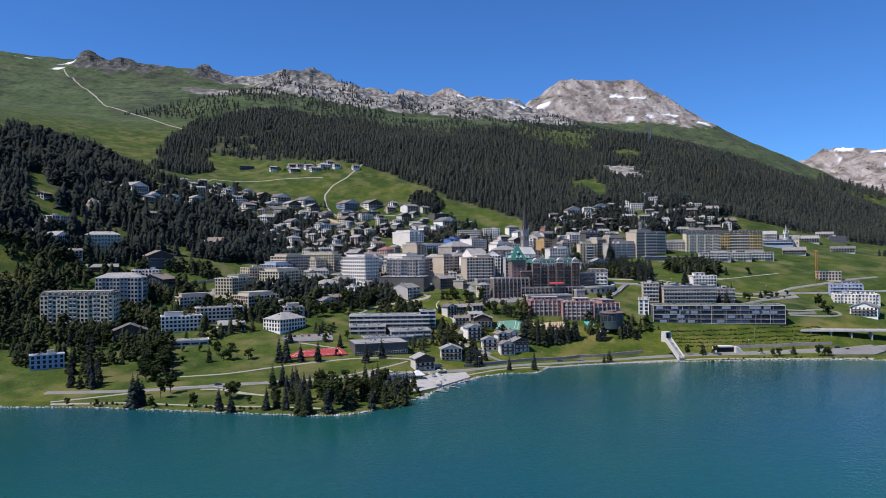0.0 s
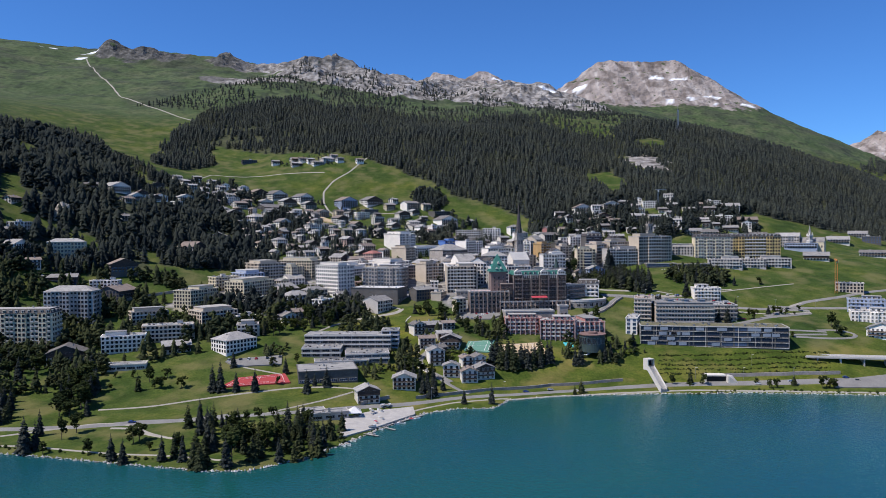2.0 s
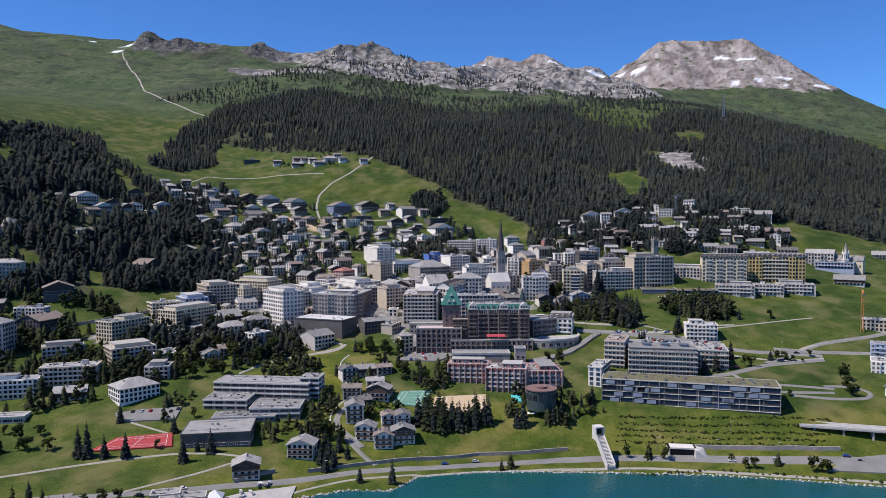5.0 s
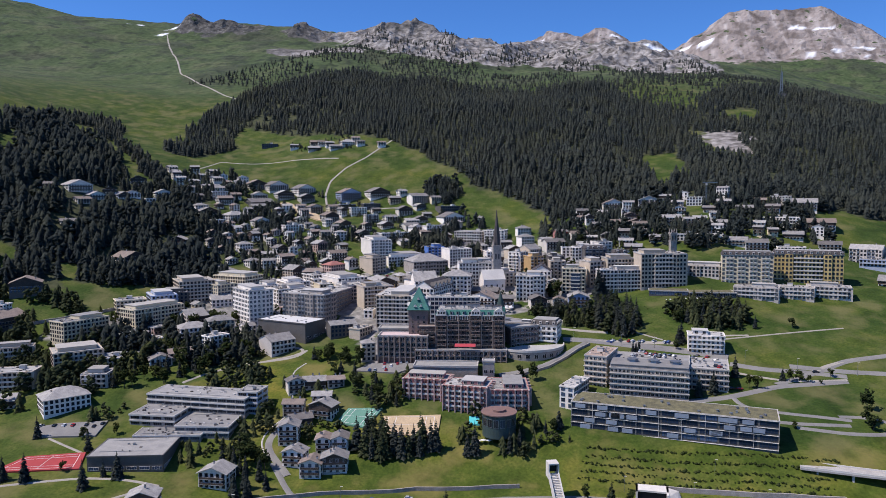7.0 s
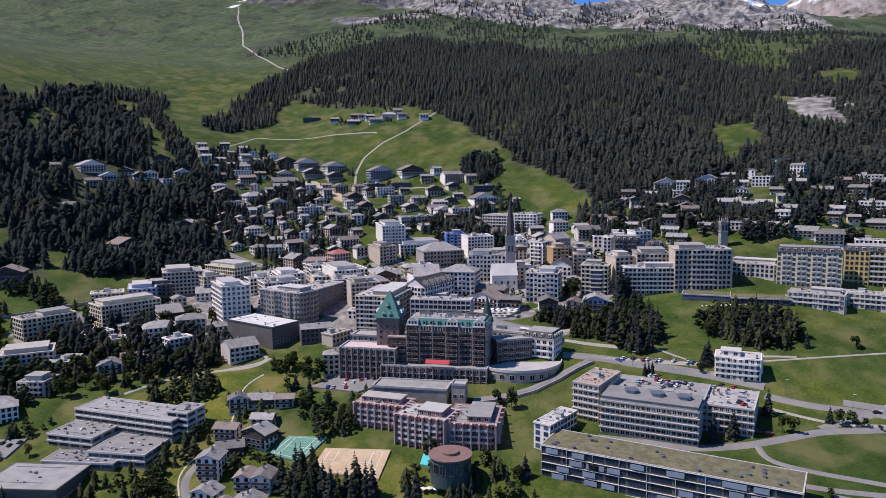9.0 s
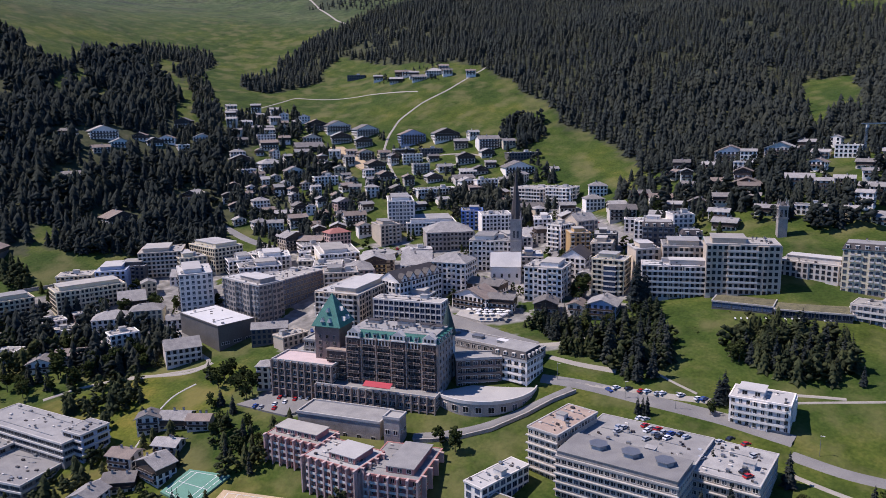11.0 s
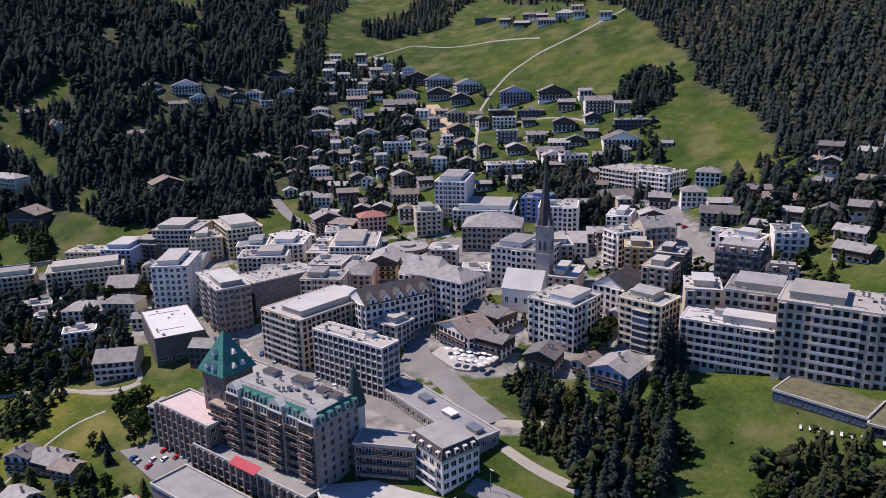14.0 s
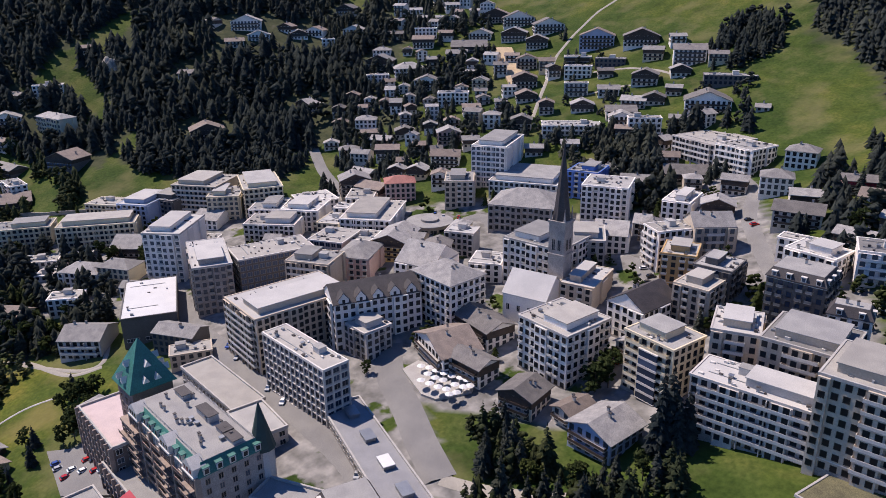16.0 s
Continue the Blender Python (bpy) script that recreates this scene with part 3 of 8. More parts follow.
RED = matter("red_awning", (0.42, 0.045, 0.06), 0.8, 0.3, 3, 0.1)
GLASS = window_glass("window_glass", (0.030, 0.034, 0.040))
SKYGLASS = window_glass("blue_glass", (0.030, 0.045, 0.075), 0.05)
ORANGE = matter("orange_steel", (0.60, 0.22, 0.05), 0.6, 0.4, 3, 0.1)
WORDS = ("ground", "one", "two", "three", "four", "five", "six", "seven", "eight", "nine")


# ---- pieces ----
def box(x0, x1, y0, y1, z0, z1):
    v = [(x, y, z) for z in (z0, z1) for y in (y0, y1) for x in (x0, x1)]
    return v, [(0, 2, 3, 1), (4, 5, 7, 6), (0, 1, 5, 4), (2, 6, 7, 3), (0, 4, 6, 2), (1, 3, 7, 5)]


def joined(*solids):
    """One mesh of solids, each (corners, faces, material number)."""
    v, f, m = [], [], []
    for s in solids:
        b = len(v)
        v += s[0]
        f += [tuple(b + i for i in q) for q in s[1]]
        m += [s[2] if len(s) > 2 else 0] * len(s[1])
    return v, f, m


def mesh(name, shape, *materials):
    v, f, m = shape if len(shape) == 3 else (*shape, None)
    me = bpy.data.meshes.new(name)
    me.from_pydata(v, [], f)
    for k in materials:
        me.materials.append(k)
    if m and len(materials) > 1:
        me.polygons.foreach_set("material_index", m)
    me.update()
    return me


def part(name, me, parent, x=0, y=0, z=0, turn=0, label=""):
    ob = new(name, me)
    ob.parent = parent
    ob.matrix_basis = pose(x, y, z, 0, 0, turn)
    if label:
        ob["label"] = label
    return ob


def prism(x0, x1, half, rise, z, thick, over):
    """A gable roof along x: two thick slopes with eaves and a ridge."""
    y, s = half + over, rise / half
    low = z - over * s
    a, b = x0 - over, x1 + over
    v = [(x, q, h) for x in (a, b) for q, h in ((-y, low), (0, z + rise), (y, low), (y, low + thick), (0, z + rise + thick), (-y, low + thick))]
    f = [(0, 1, 7, 6), (1, 2, 8, 7), (2, 3, 9, 8), (3, 4, 10, 9), (4, 5, 11, 10), (5, 0, 6, 11), (0, 5, 4, 1), (1, 4, 3, 2), (6, 7, 10, 11), (7, 8, 9, 10)]
    return v, f


def hip(x0, x1, y0, y1, z, rise, inset, over, thick=0.25):
    """A hipped roof or, with a small inset, a mansard with a flat top."""
    a, b, c, d = x0 - over, x1 + over, y0 - over, y1 + over
    v = [(a, c, z), (b, c, z), (b, d, z), (a, d, z), (a, c, z + thick), (b, c, z + thick), (b, d, z + thick), (a, d, z + thick)]
    i = min(inset, (d - c) / 2 - 0.05, (b - a) / 2 - 0.05)
    v += [(a + i, c + i, z + rise), (b - i, c + i, z + rise), (b - i, d - i, z + rise), (a + i, d - i, z + rise)]
    f = [(0, 3, 2, 1), (8, 9, 10, 11)] + [(k, (k + 1) % 4, 4 + (k + 1) % 4, 4 + k) for k in range(4)] + [(4 + k, 4 + (k + 1) % 4, 8 + (k + 1) % 4, 8 + k) for k in range(4)]
    return v, f


def drum(r0, r1, z0, z1, n=24):
    v = [(r * math.cos(math.tau * k / n), r * math.sin(math.tau * k / n), z) for r, z in ((r0, z0), (r1, z1)) for k in range(n)]
    return v, [tuple(range(n - 1, -1, -1)), tuple(range(n, 2 * n))] + [(k, (k + 1) % n, n + (k + 1) % n, n + k) for k in range(n)]


PANES = {}


def window_shape(w, h, style):
    """A window, its face towards -y, with its foot in the middle: one frame with panes set back in it."""
    if w:
        a, b, t = w / 2, h, 0.12
        n = {"cross": 2, "one": 1, "band": max(2, round(w / 1.4))}[style]
        xs = [-a - t]
        for k in range(n):
            xs += [-a + 2 * a * k / n + 0.05 * (k > 0), -a + 2 * a * (k + 1) / n - 0.05 * (k < n - 1)]
        xs.append(a + t)
        zs = [-t, 0, b, b + t]
        v = [(x, -0.14, z) for z in zs for x in xs]
        c = len(xs)
        f, m = [], []
        for j in range(3):
            for i in range(c - 1):
                q = [j * c + i, j * c + i + 1, (j + 1) * c + i + 1, (j + 1) * c + i]
                if j == 1 and i % 2:
                    p = len(v)
                    v += [(v[k][0], -0.03, v[k][2]) for k in q]
                    f.append((p, p + 1, p + 2, p + 3)), m.append(1)
                    for k in range(4):
                        f.append((q[k], q[(k + 1) % 4], p + (k + 1) % 4, p + k)), m.append(0)
                else:
                    f.append(tuple(q)), m.append(0)
        rim = [0, c - 1, 4 * c - 1, 3 * c]
        p = len(v)
        v += [(v[k][0], 0.02, v[k][2]) for k in rim]
        for k in range(4):
            f.append((rim[(k + 1) % 4], rim[k], p + k, p + (k + 1) % 4)), m.append(0)
    return v, f, m


def window_mesh(w, h, style, frame, glass):
    key = (round(w, 1), round(h, 1), style, frame.name, glass.name)
    if key not in PANES:
        PANES[key] = mesh("window", window_shape(*key[:3]), frame, glass)
    return PANES[key]


def set_in(rows, shape, x, y, z, turn):
    """Adds a window to the joined windows of a far facade."""
    c, s = math.cos(radians(turn)), math.sin(radians(turn))
    k = len(rows[0])
    rows[0].extend((x + p[0] * c - p[1] * s, y + p[0] * s + p[1] * c, z + p[2]) for p in shape[0])
    rows[1].extend(tuple(k + i for i in q) for q in shape[1])
    rows[2].extend(shape[2])


def balcony_mesh(w, d, solid, rail):
    a = w / 2
    s = [(*box(-a, a, -d, 0, -0.22, 0),)]
    s += [(*box(-a, a, -d, -d + 0.1, 0, 1.0), 1), (*box(-a, -a + 0.1, -d, 0, 0, 1.0), 1), (*box(a - 0.1, a, -d, 0, 0, 1.0), 1)]
    return mesh("balcony", joined(*s), solid, rail)


def small_balconies(places, w, solid, rail):
    s = []
    for u, z in places:
        s += [(*box(u - w / 2, u + w / 2, -0.9, 0, z - 0.16, z),), (*box(u - w / 2, u + w / 2, -0.9, -0.82, z, z + 0.9), 1)]
        s += [(*box(u + e * w / 2 - 0.04, u + e * w / 2 + 0.04, -0.82, 0, z, z + 0.9), 1) for e in (-1, 1)]
    return mesh("balcony_grid", joined(*s), solid, rail)


KEEP_OUT = []
CHIMNEY = mesh("chimney", joined((*box(-0.4, 0.4, -0.35, 0.35, -1.2, 1.5),), (*box(-0.5, 0.5, -0.45, 0.45, 1.5, 1.7), 1)), CONCRETE, DARKROOF)
VENT = mesh("vent", joined((*box(-0.6, 0.6, -0.6, 0.6, -0.1, 0.9),), (*box(-0.75, 0.75, -0.75, 0.75, 0.9, 1.05), 1)), METAL, METAL)
HOUSING = mesh("lift_housing", joined((*box(-2.0, 2.0, -1.6, 1.6, -0.1, 2.3),), (*box(-2.2, 2.2, -1.8, 1.8, 2.3, 2.5), 1)), TRIM, GRAVEL)
KINDS = {
    "office": ("office_building", "office building", 3.3), "flats": ("apartment_building", "apartment building", 3.1), "grand": ("hotel", "hotel", 3.5),
    "block": ("town_house", "house", 3.1), "chalet": ("chalet", "chalet", 2.8), "nave": ("church", "church", 4.0), "villa": ("villa", "villa", 3.1),
    "hall": ("hall", "hall", 4.2), "school": ("school_building", "school", 3.4), "garage": ("parking_garage", "parking garage", 3.9),
    "deck": ("concrete_building", "building", 3.4), "pool": ("pool_pavilion", "pavilion", 4.0), "shell": ("unfinished_building", "building site", 3.1),
}


def house(kind, x, y, z, yaw, length, width, storeys, roof, colour):
    """A building: walls, roof, chimneys or roof plant, every window, balconies. Its front looks to its own -y."""
    name, category, rise = KINDS[kind]
    rng = random.Random(round(x * 7 + y * 13))
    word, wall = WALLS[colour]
    far = math.hypot(x - 250, y - 640)
    near = far < 200 or kind == "office" and far < 212
    tall = storeys * rise
    top = {"f": "a flat gravel roof", "g": "a stone-slab gable roof", "x": "a stone-slab gable roof", "h": "a hipped slate roof", "m": "a dark mansard roof"}[roof]
    ob = tagged(new(name), f"{word} {WORDS[storeys]}-storey {category} with {top}", category, {"chalet": "chalets", "flats": "apartment buildings", "grand": "hotels"}.get(kind, "town buildings"))
    ob.matrix_basis = pose(x, y, z, 0, 0, yaw)
    KEEP_OUT.append((x, y, length / 2 + 2.2, width / 2 + 2.2, yaw))
    if kind == "hall" and colour == "k" and storeys > 1:
        wall = WALLS["d"][1]
    a, b = length / 2, width / 2
    deep = z - min(on(x + sx * a, y + sy * b) for sx in (-1, 1) for sy in (-1, 1)) + 6
    body = [box(-a, a, -b, b, -deep, tall)]
    bayed = kind in ("block", "grand", "flats") and storeys > 2 and colour != "r" and min(length, width) > 10 and (round(x) + round(y)) % 5
    first, jut = (round(x) % 3, 1.0) if bayed else (0, 0)

    def in_bay(k, n):
        """Whether the k-th of n window columns stands in a bay that juts from the wall."""
        return bool(bayed) and n > 3 and (k + first) % 5 < 2

    if roof in "gx":
        half, run = (b, a) if roof == "g" else (a, b)
        slope = {"nave": 0.85, "grand": 0.62}.get(kind, 0.40)
        up = half * slope
        if roof == "g":
            body.append(([(-a, -b, tall), (-a, b, tall), (-a, 0, tall + up), (a, -b, tall), (a, b, tall), (a, 0, tall + up)], [(0, 2, 1), (3, 4, 5), (0, 3, 5, 2), (1, 2, 5, 4)]))
        else:
            body.append(([(-a, -b, tall), (a, -b, tall), (0, -b, tall + up), (-a, b, tall), (a, b, tall), (0, b, tall + up)], [(0, 1, 2), (3, 5, 4), (0, 2, 5, 3), (1, 4, 5, 2)]))
    part("wall", mesh("wall", joined(*body), wall), ob)
    for span, on_end in ((length, False), (width, True)):
        n = max(1, int((span - 1.0) / 2.8))
        k = 0
        while k < n:
            e = k
            while e < n and in_bay(e, n):
                e += 1
            if e > k:
                u0, u1 = span * (k / n - 0.5), span * (e / n - 0.5)
                part("bay", mesh("bay", box(u0, u1, -b - jut, -b + 0.1, -deep, tall - 0.32) if not on_end else box(a - 0.1, a + jut, u0, u1, -deep, tall - 0.32), wall), ob)
            k = e + 1
    cover = {"nave": PALEROOF if colour == "w" else SLATE, "school": GREYROOF, "hall": WHITEROOF if colour == "k" and storeys > 1 else GRAVEL, "garage": SEDUM, "pool": SEDUM}.get(kind, rng.choice((SLATE, SLATE, DARKSLATE, BROWNTILE)) if kind == "chalet" and roof in "gx" else SLATE if roof in "gxh" else rng.choice((GRAVEL, TANROOF, TANROOF, GREYROOF, PALEROOF)))
    if roof == "x" and kind == "grand" and colour == "w":
        cover = DARKROOF
    if kind == "deck" and storeys == 6:
        cover = BROWNROOF
    if colour == "p" and roof == "h" and kind == "villa":
        cover = RUSTROOF
    if roof == "f":
        e = 0.35
        rim = [box(-a - e, a + e, -b - e, -b + 0.25, tall - 0.3, tall + 0.5), box(-a - e, a + e, b - 0.25, b + e, tall - 0.3, tall + 0.5), box(-a - e, -a + 0.25, -b + 0.25, b - 0.25, tall - 0.3, tall + 0.5), box(a - 0.25, a + e, -b + 0.25, b - 0.25, tall - 0.3, tall + 0.5)]
        r = part("roof", mesh("roof", joined((*box(-a + 0.25, a - 0.25, -b + 0.25, b - 0.25, tall, tall + 0.3), 1), *[(*q, 0) for q in rim]), wall if kind in ("flats", "block", "hall") else TRIM if kind == "office" else CONCRETE, cover), ob)
        zt = tall + 0.3
        if min(length, width) > 9 and kind not in ("garage", "pool", "hall", "shell", "school"):
            part("lift_housing", HOUSING, r, rng.uniform(-0.25, 0.25) * length, rng.uniform(-0.1, 0.2) * width, zt, 0)
        for _ in range(0 if kind in ("garage", "pool") else max(2, int(length * width / 130)) if far < 240 else 1):
            part("vent" if rng.random() < 0.6 else "chimney", VENT if rng.random() < 0.6 else CHIMNEY, r, rng.uniform(-0.42, 0.42) * length, rng.uniform(-0.42, 0.42) * width, zt, 0)
        bits = []
        for k in range(0 if kind in ("garage", "pool") else 5 if kind == "hall" else min(26, int(length * width / 22))):
            u, v, w, h = rng.uniform(-0.44, 0.44) * length, rng.uniform(-0.44, 0.44) * width, rng.uniform(0.25, 0.8), rng.uniform(0.25, 0.9)
            bits.append((*box(u - w, u + w, v - w * 0.7, v + w * 0.7, zt - 0.05, zt + h), k % 3))
        for k in range(0 if kind in ("garage", "pool") else 2):
            v = (k - 0.5) * width * rng.uniform(0.4, 0.7)
            bits.append((*box(-a * 0.8, a * rng.uniform(0.2, 0.8), v - 0.12, v + 0.12, zt, zt + 0.22), 0))
        if bits:
            part("roof_clutter", mesh("roof_clutter", joined(*bits), METAL, DARKROOF, TRIM), r)["kind"] = "stuff"
    else:
        if roof in "gx":
            shape = prism(-run, run, half, up, tall, 0.3, 0.9 if kind == "chalet" else 0.4)
            if roof == "x":
                shape = ([(-q[1], q[0], q[2]) for q in shape[0]], shape[1])
        elif roof == "h":
            up = min(a, b) * 0.5
            shape = hip(-a, a, -b, b, tall, up, min(a, b), 0.6)
        else:
            up = 3.2
            shape = hip(-a, a, -b, b, tall, up, 1.7, 0.5)
        r = part("roof", mesh("roof", joined((*shape, 0)), DARKROOF if roof == "m" else cover), ob)
        for _ in range(0 if kind == "nave" else 1 if far > 330 else rng.choice((1, 2, 2))):
            cx, cy = rng.uniform(-0.6, 0.6) * a, rng.uniform(-0.3, 0.3) * b
            h = up if roof == "m" else up * (1 - (abs(cy) / b if roof == "g" else abs(cx) / a if roof == "x" else max(abs(cx) / a, abs(cy) / b)))
            part("chimney", CHIMNEY, r, cx, cy, tall + h + 0.2)
        if roof == "m":
            top_deck = part("roof_deck", mesh("roof_deck", joined(box(-a + 1.4, a - 1.4, -b + 1.4, b - 1.4, tall + up - 0.05, tall + up + 0.12)), GRAVEL), r)
            dormer = mesh("dormer", joined((*box(-0.8, 0.8, -0.9, 1.4, 0, 1.7),), (*box(-0.55, 0.55, -0.94, -0.9, 0.2, 1.4), 1), (*box(-1.0, 1.0, -1.1, 1.5, 1.7, 1.9),)), TRIM, GLASS)
            n = max(2, int(length / 4.2))
            for k in range(n):
                part("dormer", dormer, r, -a + length * (k + 0.5) / n, -b + 0.55, tall + 0.5)
            n = max(1, int(width / 5))
            for k in range(n):
                part("dormer", dormer, r, a - 0.55, -b + width * (k + 0.5) / n, tall + 0.5, 90)
    # windows on the sides that the valley sees
    glass = SKYGLASS if kind in ("office", "garage", "pool") or colour == "d" else GLASS
    frame = TIMBER if kind == "chalet" and colour == "k" else IRON if kind == "garage" else METAL if kind in ("office", "school", "pool") else TRIM
    if kind in ("school", "deck", "hall"):
        w, h, step, style = 5.2, 1.5, 5.8, "band"
    elif kind == "office":
        w, h, step, style = 2.3, 2.1, 3.0, "cross"
    elif kind == "pool":
        w, h, step, style = 4.4, 2.4, 4.7, "band"
    elif kind == "nave":
        w, h, step, style = 1.3, 2.6, 4.2, "cross"
    elif kind == "garage":
        w, h, step, style = 8.6, 2.7, 9.1, "band"
    else:
        w, h, step, style = (1.3, 1.75, 2.8, "cross") if near else (1.5, 1.8, 2.8, "one")
    if kind == "deck":
        w, h, step = 1.7, 1.6, 2.35
    clad = kind == "chalet"
    rows = ([], [], [])
    for side, run, depth, turn in (("front", length, b, 0), ("east", width, a, 90), ("west", width, a, -90)):
        out = radians(yaw + (turn if turn else 0) - 90)
        if math.sin(out) > 0.35 or side == "west" and (x > -60 or kind == "garage") or side == "east" and x > 330:
            continue
        n = max(1, int((run - 1.0) / step))
        for s in range(storeys):
            if kind == "nave" and s != 1 or kind == "hall" and s:
                continue
            for k in range(n):
                u = run * ((k + 0.5) / n - 0.5)
                out_by = depth + (jut if side != "west" and in_bay(k, n) else 0)
                px, py = (u, -out_by) if turn == 0 else (out_by, u) if turn == 90 else (-depth, -u)
                zz = s * rise + (0.9 if style != "band" else 1.1)
                ww, hh = min(w, run / n - 0.35), min(h, rise - 1.05) if kind != "nave" else h
                if not near:
                    set_in(rows, window_shape(ww, hh, style), px, py, zz, turn)
                else:
                    part("window", window_mesh(ww, hh, style, frame, glass), ob, px, py, zz, turn)
        if side == "front" and (kind == "flats" or clad or (kind == "grand" and colour in "yb")):
            long_run = run * (0.86 if kind != "grand" else 0.42)
            rail = TIMBER if clad or colour in "k" else wall if colour in "cwl" else TRIM
            m = balcony_mesh(long_run, 1.4, CONCRETE, rail)
            for s in range(1, storeys):
                part("balcony", m, ob, 0, -depth, s * rise)
            if kind == "flats" and storeys > 2:
                divider = mesh("balcony_divider", joined(box(-0.1, 0.1, -1.36, 0, 0, tall - 0.4)), wall)
                for k in range(1, max(2, round(long_run / 6.5))):
                    part("balcony_divider", divider, ob, long_run * (k / max(2, round(long_run / 6.5)) - 0.5), -depth)
        if side != "west" and storeys > 3 and kind in ("block", "grand") and not (kind == "grand" and colour in "yb") and roof != "x":
            cols = [k for k in range(n) if (k * 7 + round(x)) % 3 != 0 and not in_bay(k, n)]
            m = small_balconies([(run * ((k + 0.5) / n - 0.5), s * rise) for k in cols for s in range(1, storeys)], min(2.2, run / n - 0.3), CONCRETE, METAL if colour in "gds" else TRIM)
            part("balcony_grid", m, ob, *((0, -depth) if turn == 0 else (depth, 0)), 0.55, turn)["kind"] = "stuff"
    if rows[0]:
        part("glazing", mesh("glazing", rows, IRON if style == "one" else frame, glass), ob)["kind"] = "stuff"
    if clad:
        z0, d = max(1, storeys - 1) * rise - 0.3, 0.12
        boards = [box(-a - d, a + d, -b - d, -b - 0.02, z0, tall - 0.1), box(a + 0.02, a + d, -b - d, b, z0, tall - 0.1)]
        if roof == "x":
            boards.append(([(-a, -b - d, tall), (a, -b - d, tall), (0, -b - d, tall + up)], [(0, 1, 2)]))
        if colour in "dr" or rng.random() < (0.62 if colour == "k" else 0.4):
            part("timber_cladding", mesh("timber_cladding", joined(*boards), RED if colour == "r" else TIMBER), ob, label="dark weathered timber boards")
    if roof == "f" and (kind in ("flats", "block") and storeys > 2 or kind == "grand") and min(length, width) > 12 and rng.random() < 0.8:
        i, h = min(3.2, width * 0.2), 2.9
        e0, e1 = rng.choice(((i, i), (i, length * 0.45), (length * 0.4, i), (i, length * 0.3)))
        pent = part("penthouse", mesh("penthouse", joined((*box(-a + e0, a - e1, -b + i, b - i, tall + 0.2, tall + h),), (*box(-a + e0 - 0.4, a - e1 + 0.4, -b + i - 0.4, b - i + 0.4, tall + h, tall + h + 0.3), 1)), wall, cover), ob)
        n = max(2, int((length - e0 - e1) / 3.4))
        for k in range(n if near else 0):
            part("window", window_mesh(1.9, 1.7, "cross", frame, glass), pent, -a + e0 + (length - e0 - e1) * (k + 0.5) / n, -b + i, tall + 0.9)
    if kind in ("grand", "block", "flats") and storeys > 3 and far < 330:
        part("plinth", mesh("plinth", joined(box(-a - 0.12, a + 0.12, -b - 0.12, b + 0.12, -deep, 0.8)), WALLS["s"][1]), ob, label="grey stone plinth")
    if kind == "grand" or kind == "block" and storeys > 3:
        e = 0.25
        part("cornice", mesh("cornice", joined(box(-a - e, a + e, -b - e, -b, tall - 0.55, tall - 0.32), box(a, a + e, -b, b, tall - 0.55, tall - 0.32)), TRIM), ob)
        part("belt_course", mesh("belt_course", joined(box(-a - 0.1, a + 0.1, -b - 0.12, -b, rise, rise + 0.25)), TRIM), ob)
    if kind == "flats" and colour == "r":
        pier = mesh("pier", joined(box(-0.32, 0.32, -2.0, 0, -3, tall + 0.3), box(-0.5, 0.5, -2.2, 0.1, tall + 0.3, tall + 0.7)), PINKSTONE)
        n = max(3, round(length / 4.2))
        for k in range(n + 1):
            part("pier", pier, ob, -a + length * k / n, -b, 0, 0, "pale stone pier")
        for k in range(4):
            part("pier", pier, ob, a, -b + width * (k + 0.5) / 4, 0, 90, "pale stone pier")
    if kind == "office" and colour == "g" and far < 212:
        for span, dist, turn in ((length, b, 0), (width, a, 90)):
            n = max(1, int((span - 1.0) / 3.0))
            post = mesh("grid_post", joined(box(-0.2, 0.2, -0.45, 0, 0, tall)), TRIM)
            beam = mesh("grid_beam", joined(box(-span / 2, span / 2, -0.4, 0, -0.22, 0.22)), TRIM)
            for k in range(n + 1):
                u = span * (k / n - 0.5)
                part("grid_post", post, ob, *((u, -dist) if turn == 0 else (dist, u)), 0, turn)
            for s in range(storeys + 1):
                part("grid_beam", beam, ob, *((0, -dist) if turn == 0 else (dist, 0)), min(s * rise, tall - 0.25), turn)
    if kind == "garage":
        for k in range(22):
            part("vent", VENT, r, rng.uniform(-0.46, 0.46) * length, rng.uniform(-0.4, 0.4) * width, tall + 0.3, rng.uniform(0, 90))
        fin = mesh("fin", joined(box(-0.09, 0.09, -0.45, 0, 0, tall)), TRIM)
        for k in range(10):
            part("fin", fin, ob, -a + length * k / 9, -b, 0)
        slab = mesh("floor_band", joined(box(-a, a, -0.55, 0, -0.1, 0.1)), TRIM)
        for s in range(storeys + 1):
            part("floor_band", slab, ob, 0, -b, s * rise)
        shutter = mesh("shutter", joined(box(-2.9, 2.9, -0.74, -0.62, 0, 2.4)), matter("pale_shutter", (0.27, 0.31, 0.37), 0.6, 0.3, 3, 0.15))
        for k in range(26):
            part("shutter", shutter, ob, -a + 4 + (length - 8) * rng.random(), -b - 0.02 * (k % 3), rng.randrange(storeys) * rise + 0.9, 0, "pale grey sun shutter")
    if kind == "school":
        for span, dist, turn in ((length, b, 0), (width, a, 90)):
            band = mesh("parapet_band", joined(box(-span / 2 - 0.3, span / 2 + 0.3, -0.4, 0, -0.35, 0.55)), TRIM)
            for s in range(1, storeys + 1):
                part("parapet_band", band, ob, *((0, -dist) if turn == 0 else (dist, 0)), s * rise - 0.1, turn)
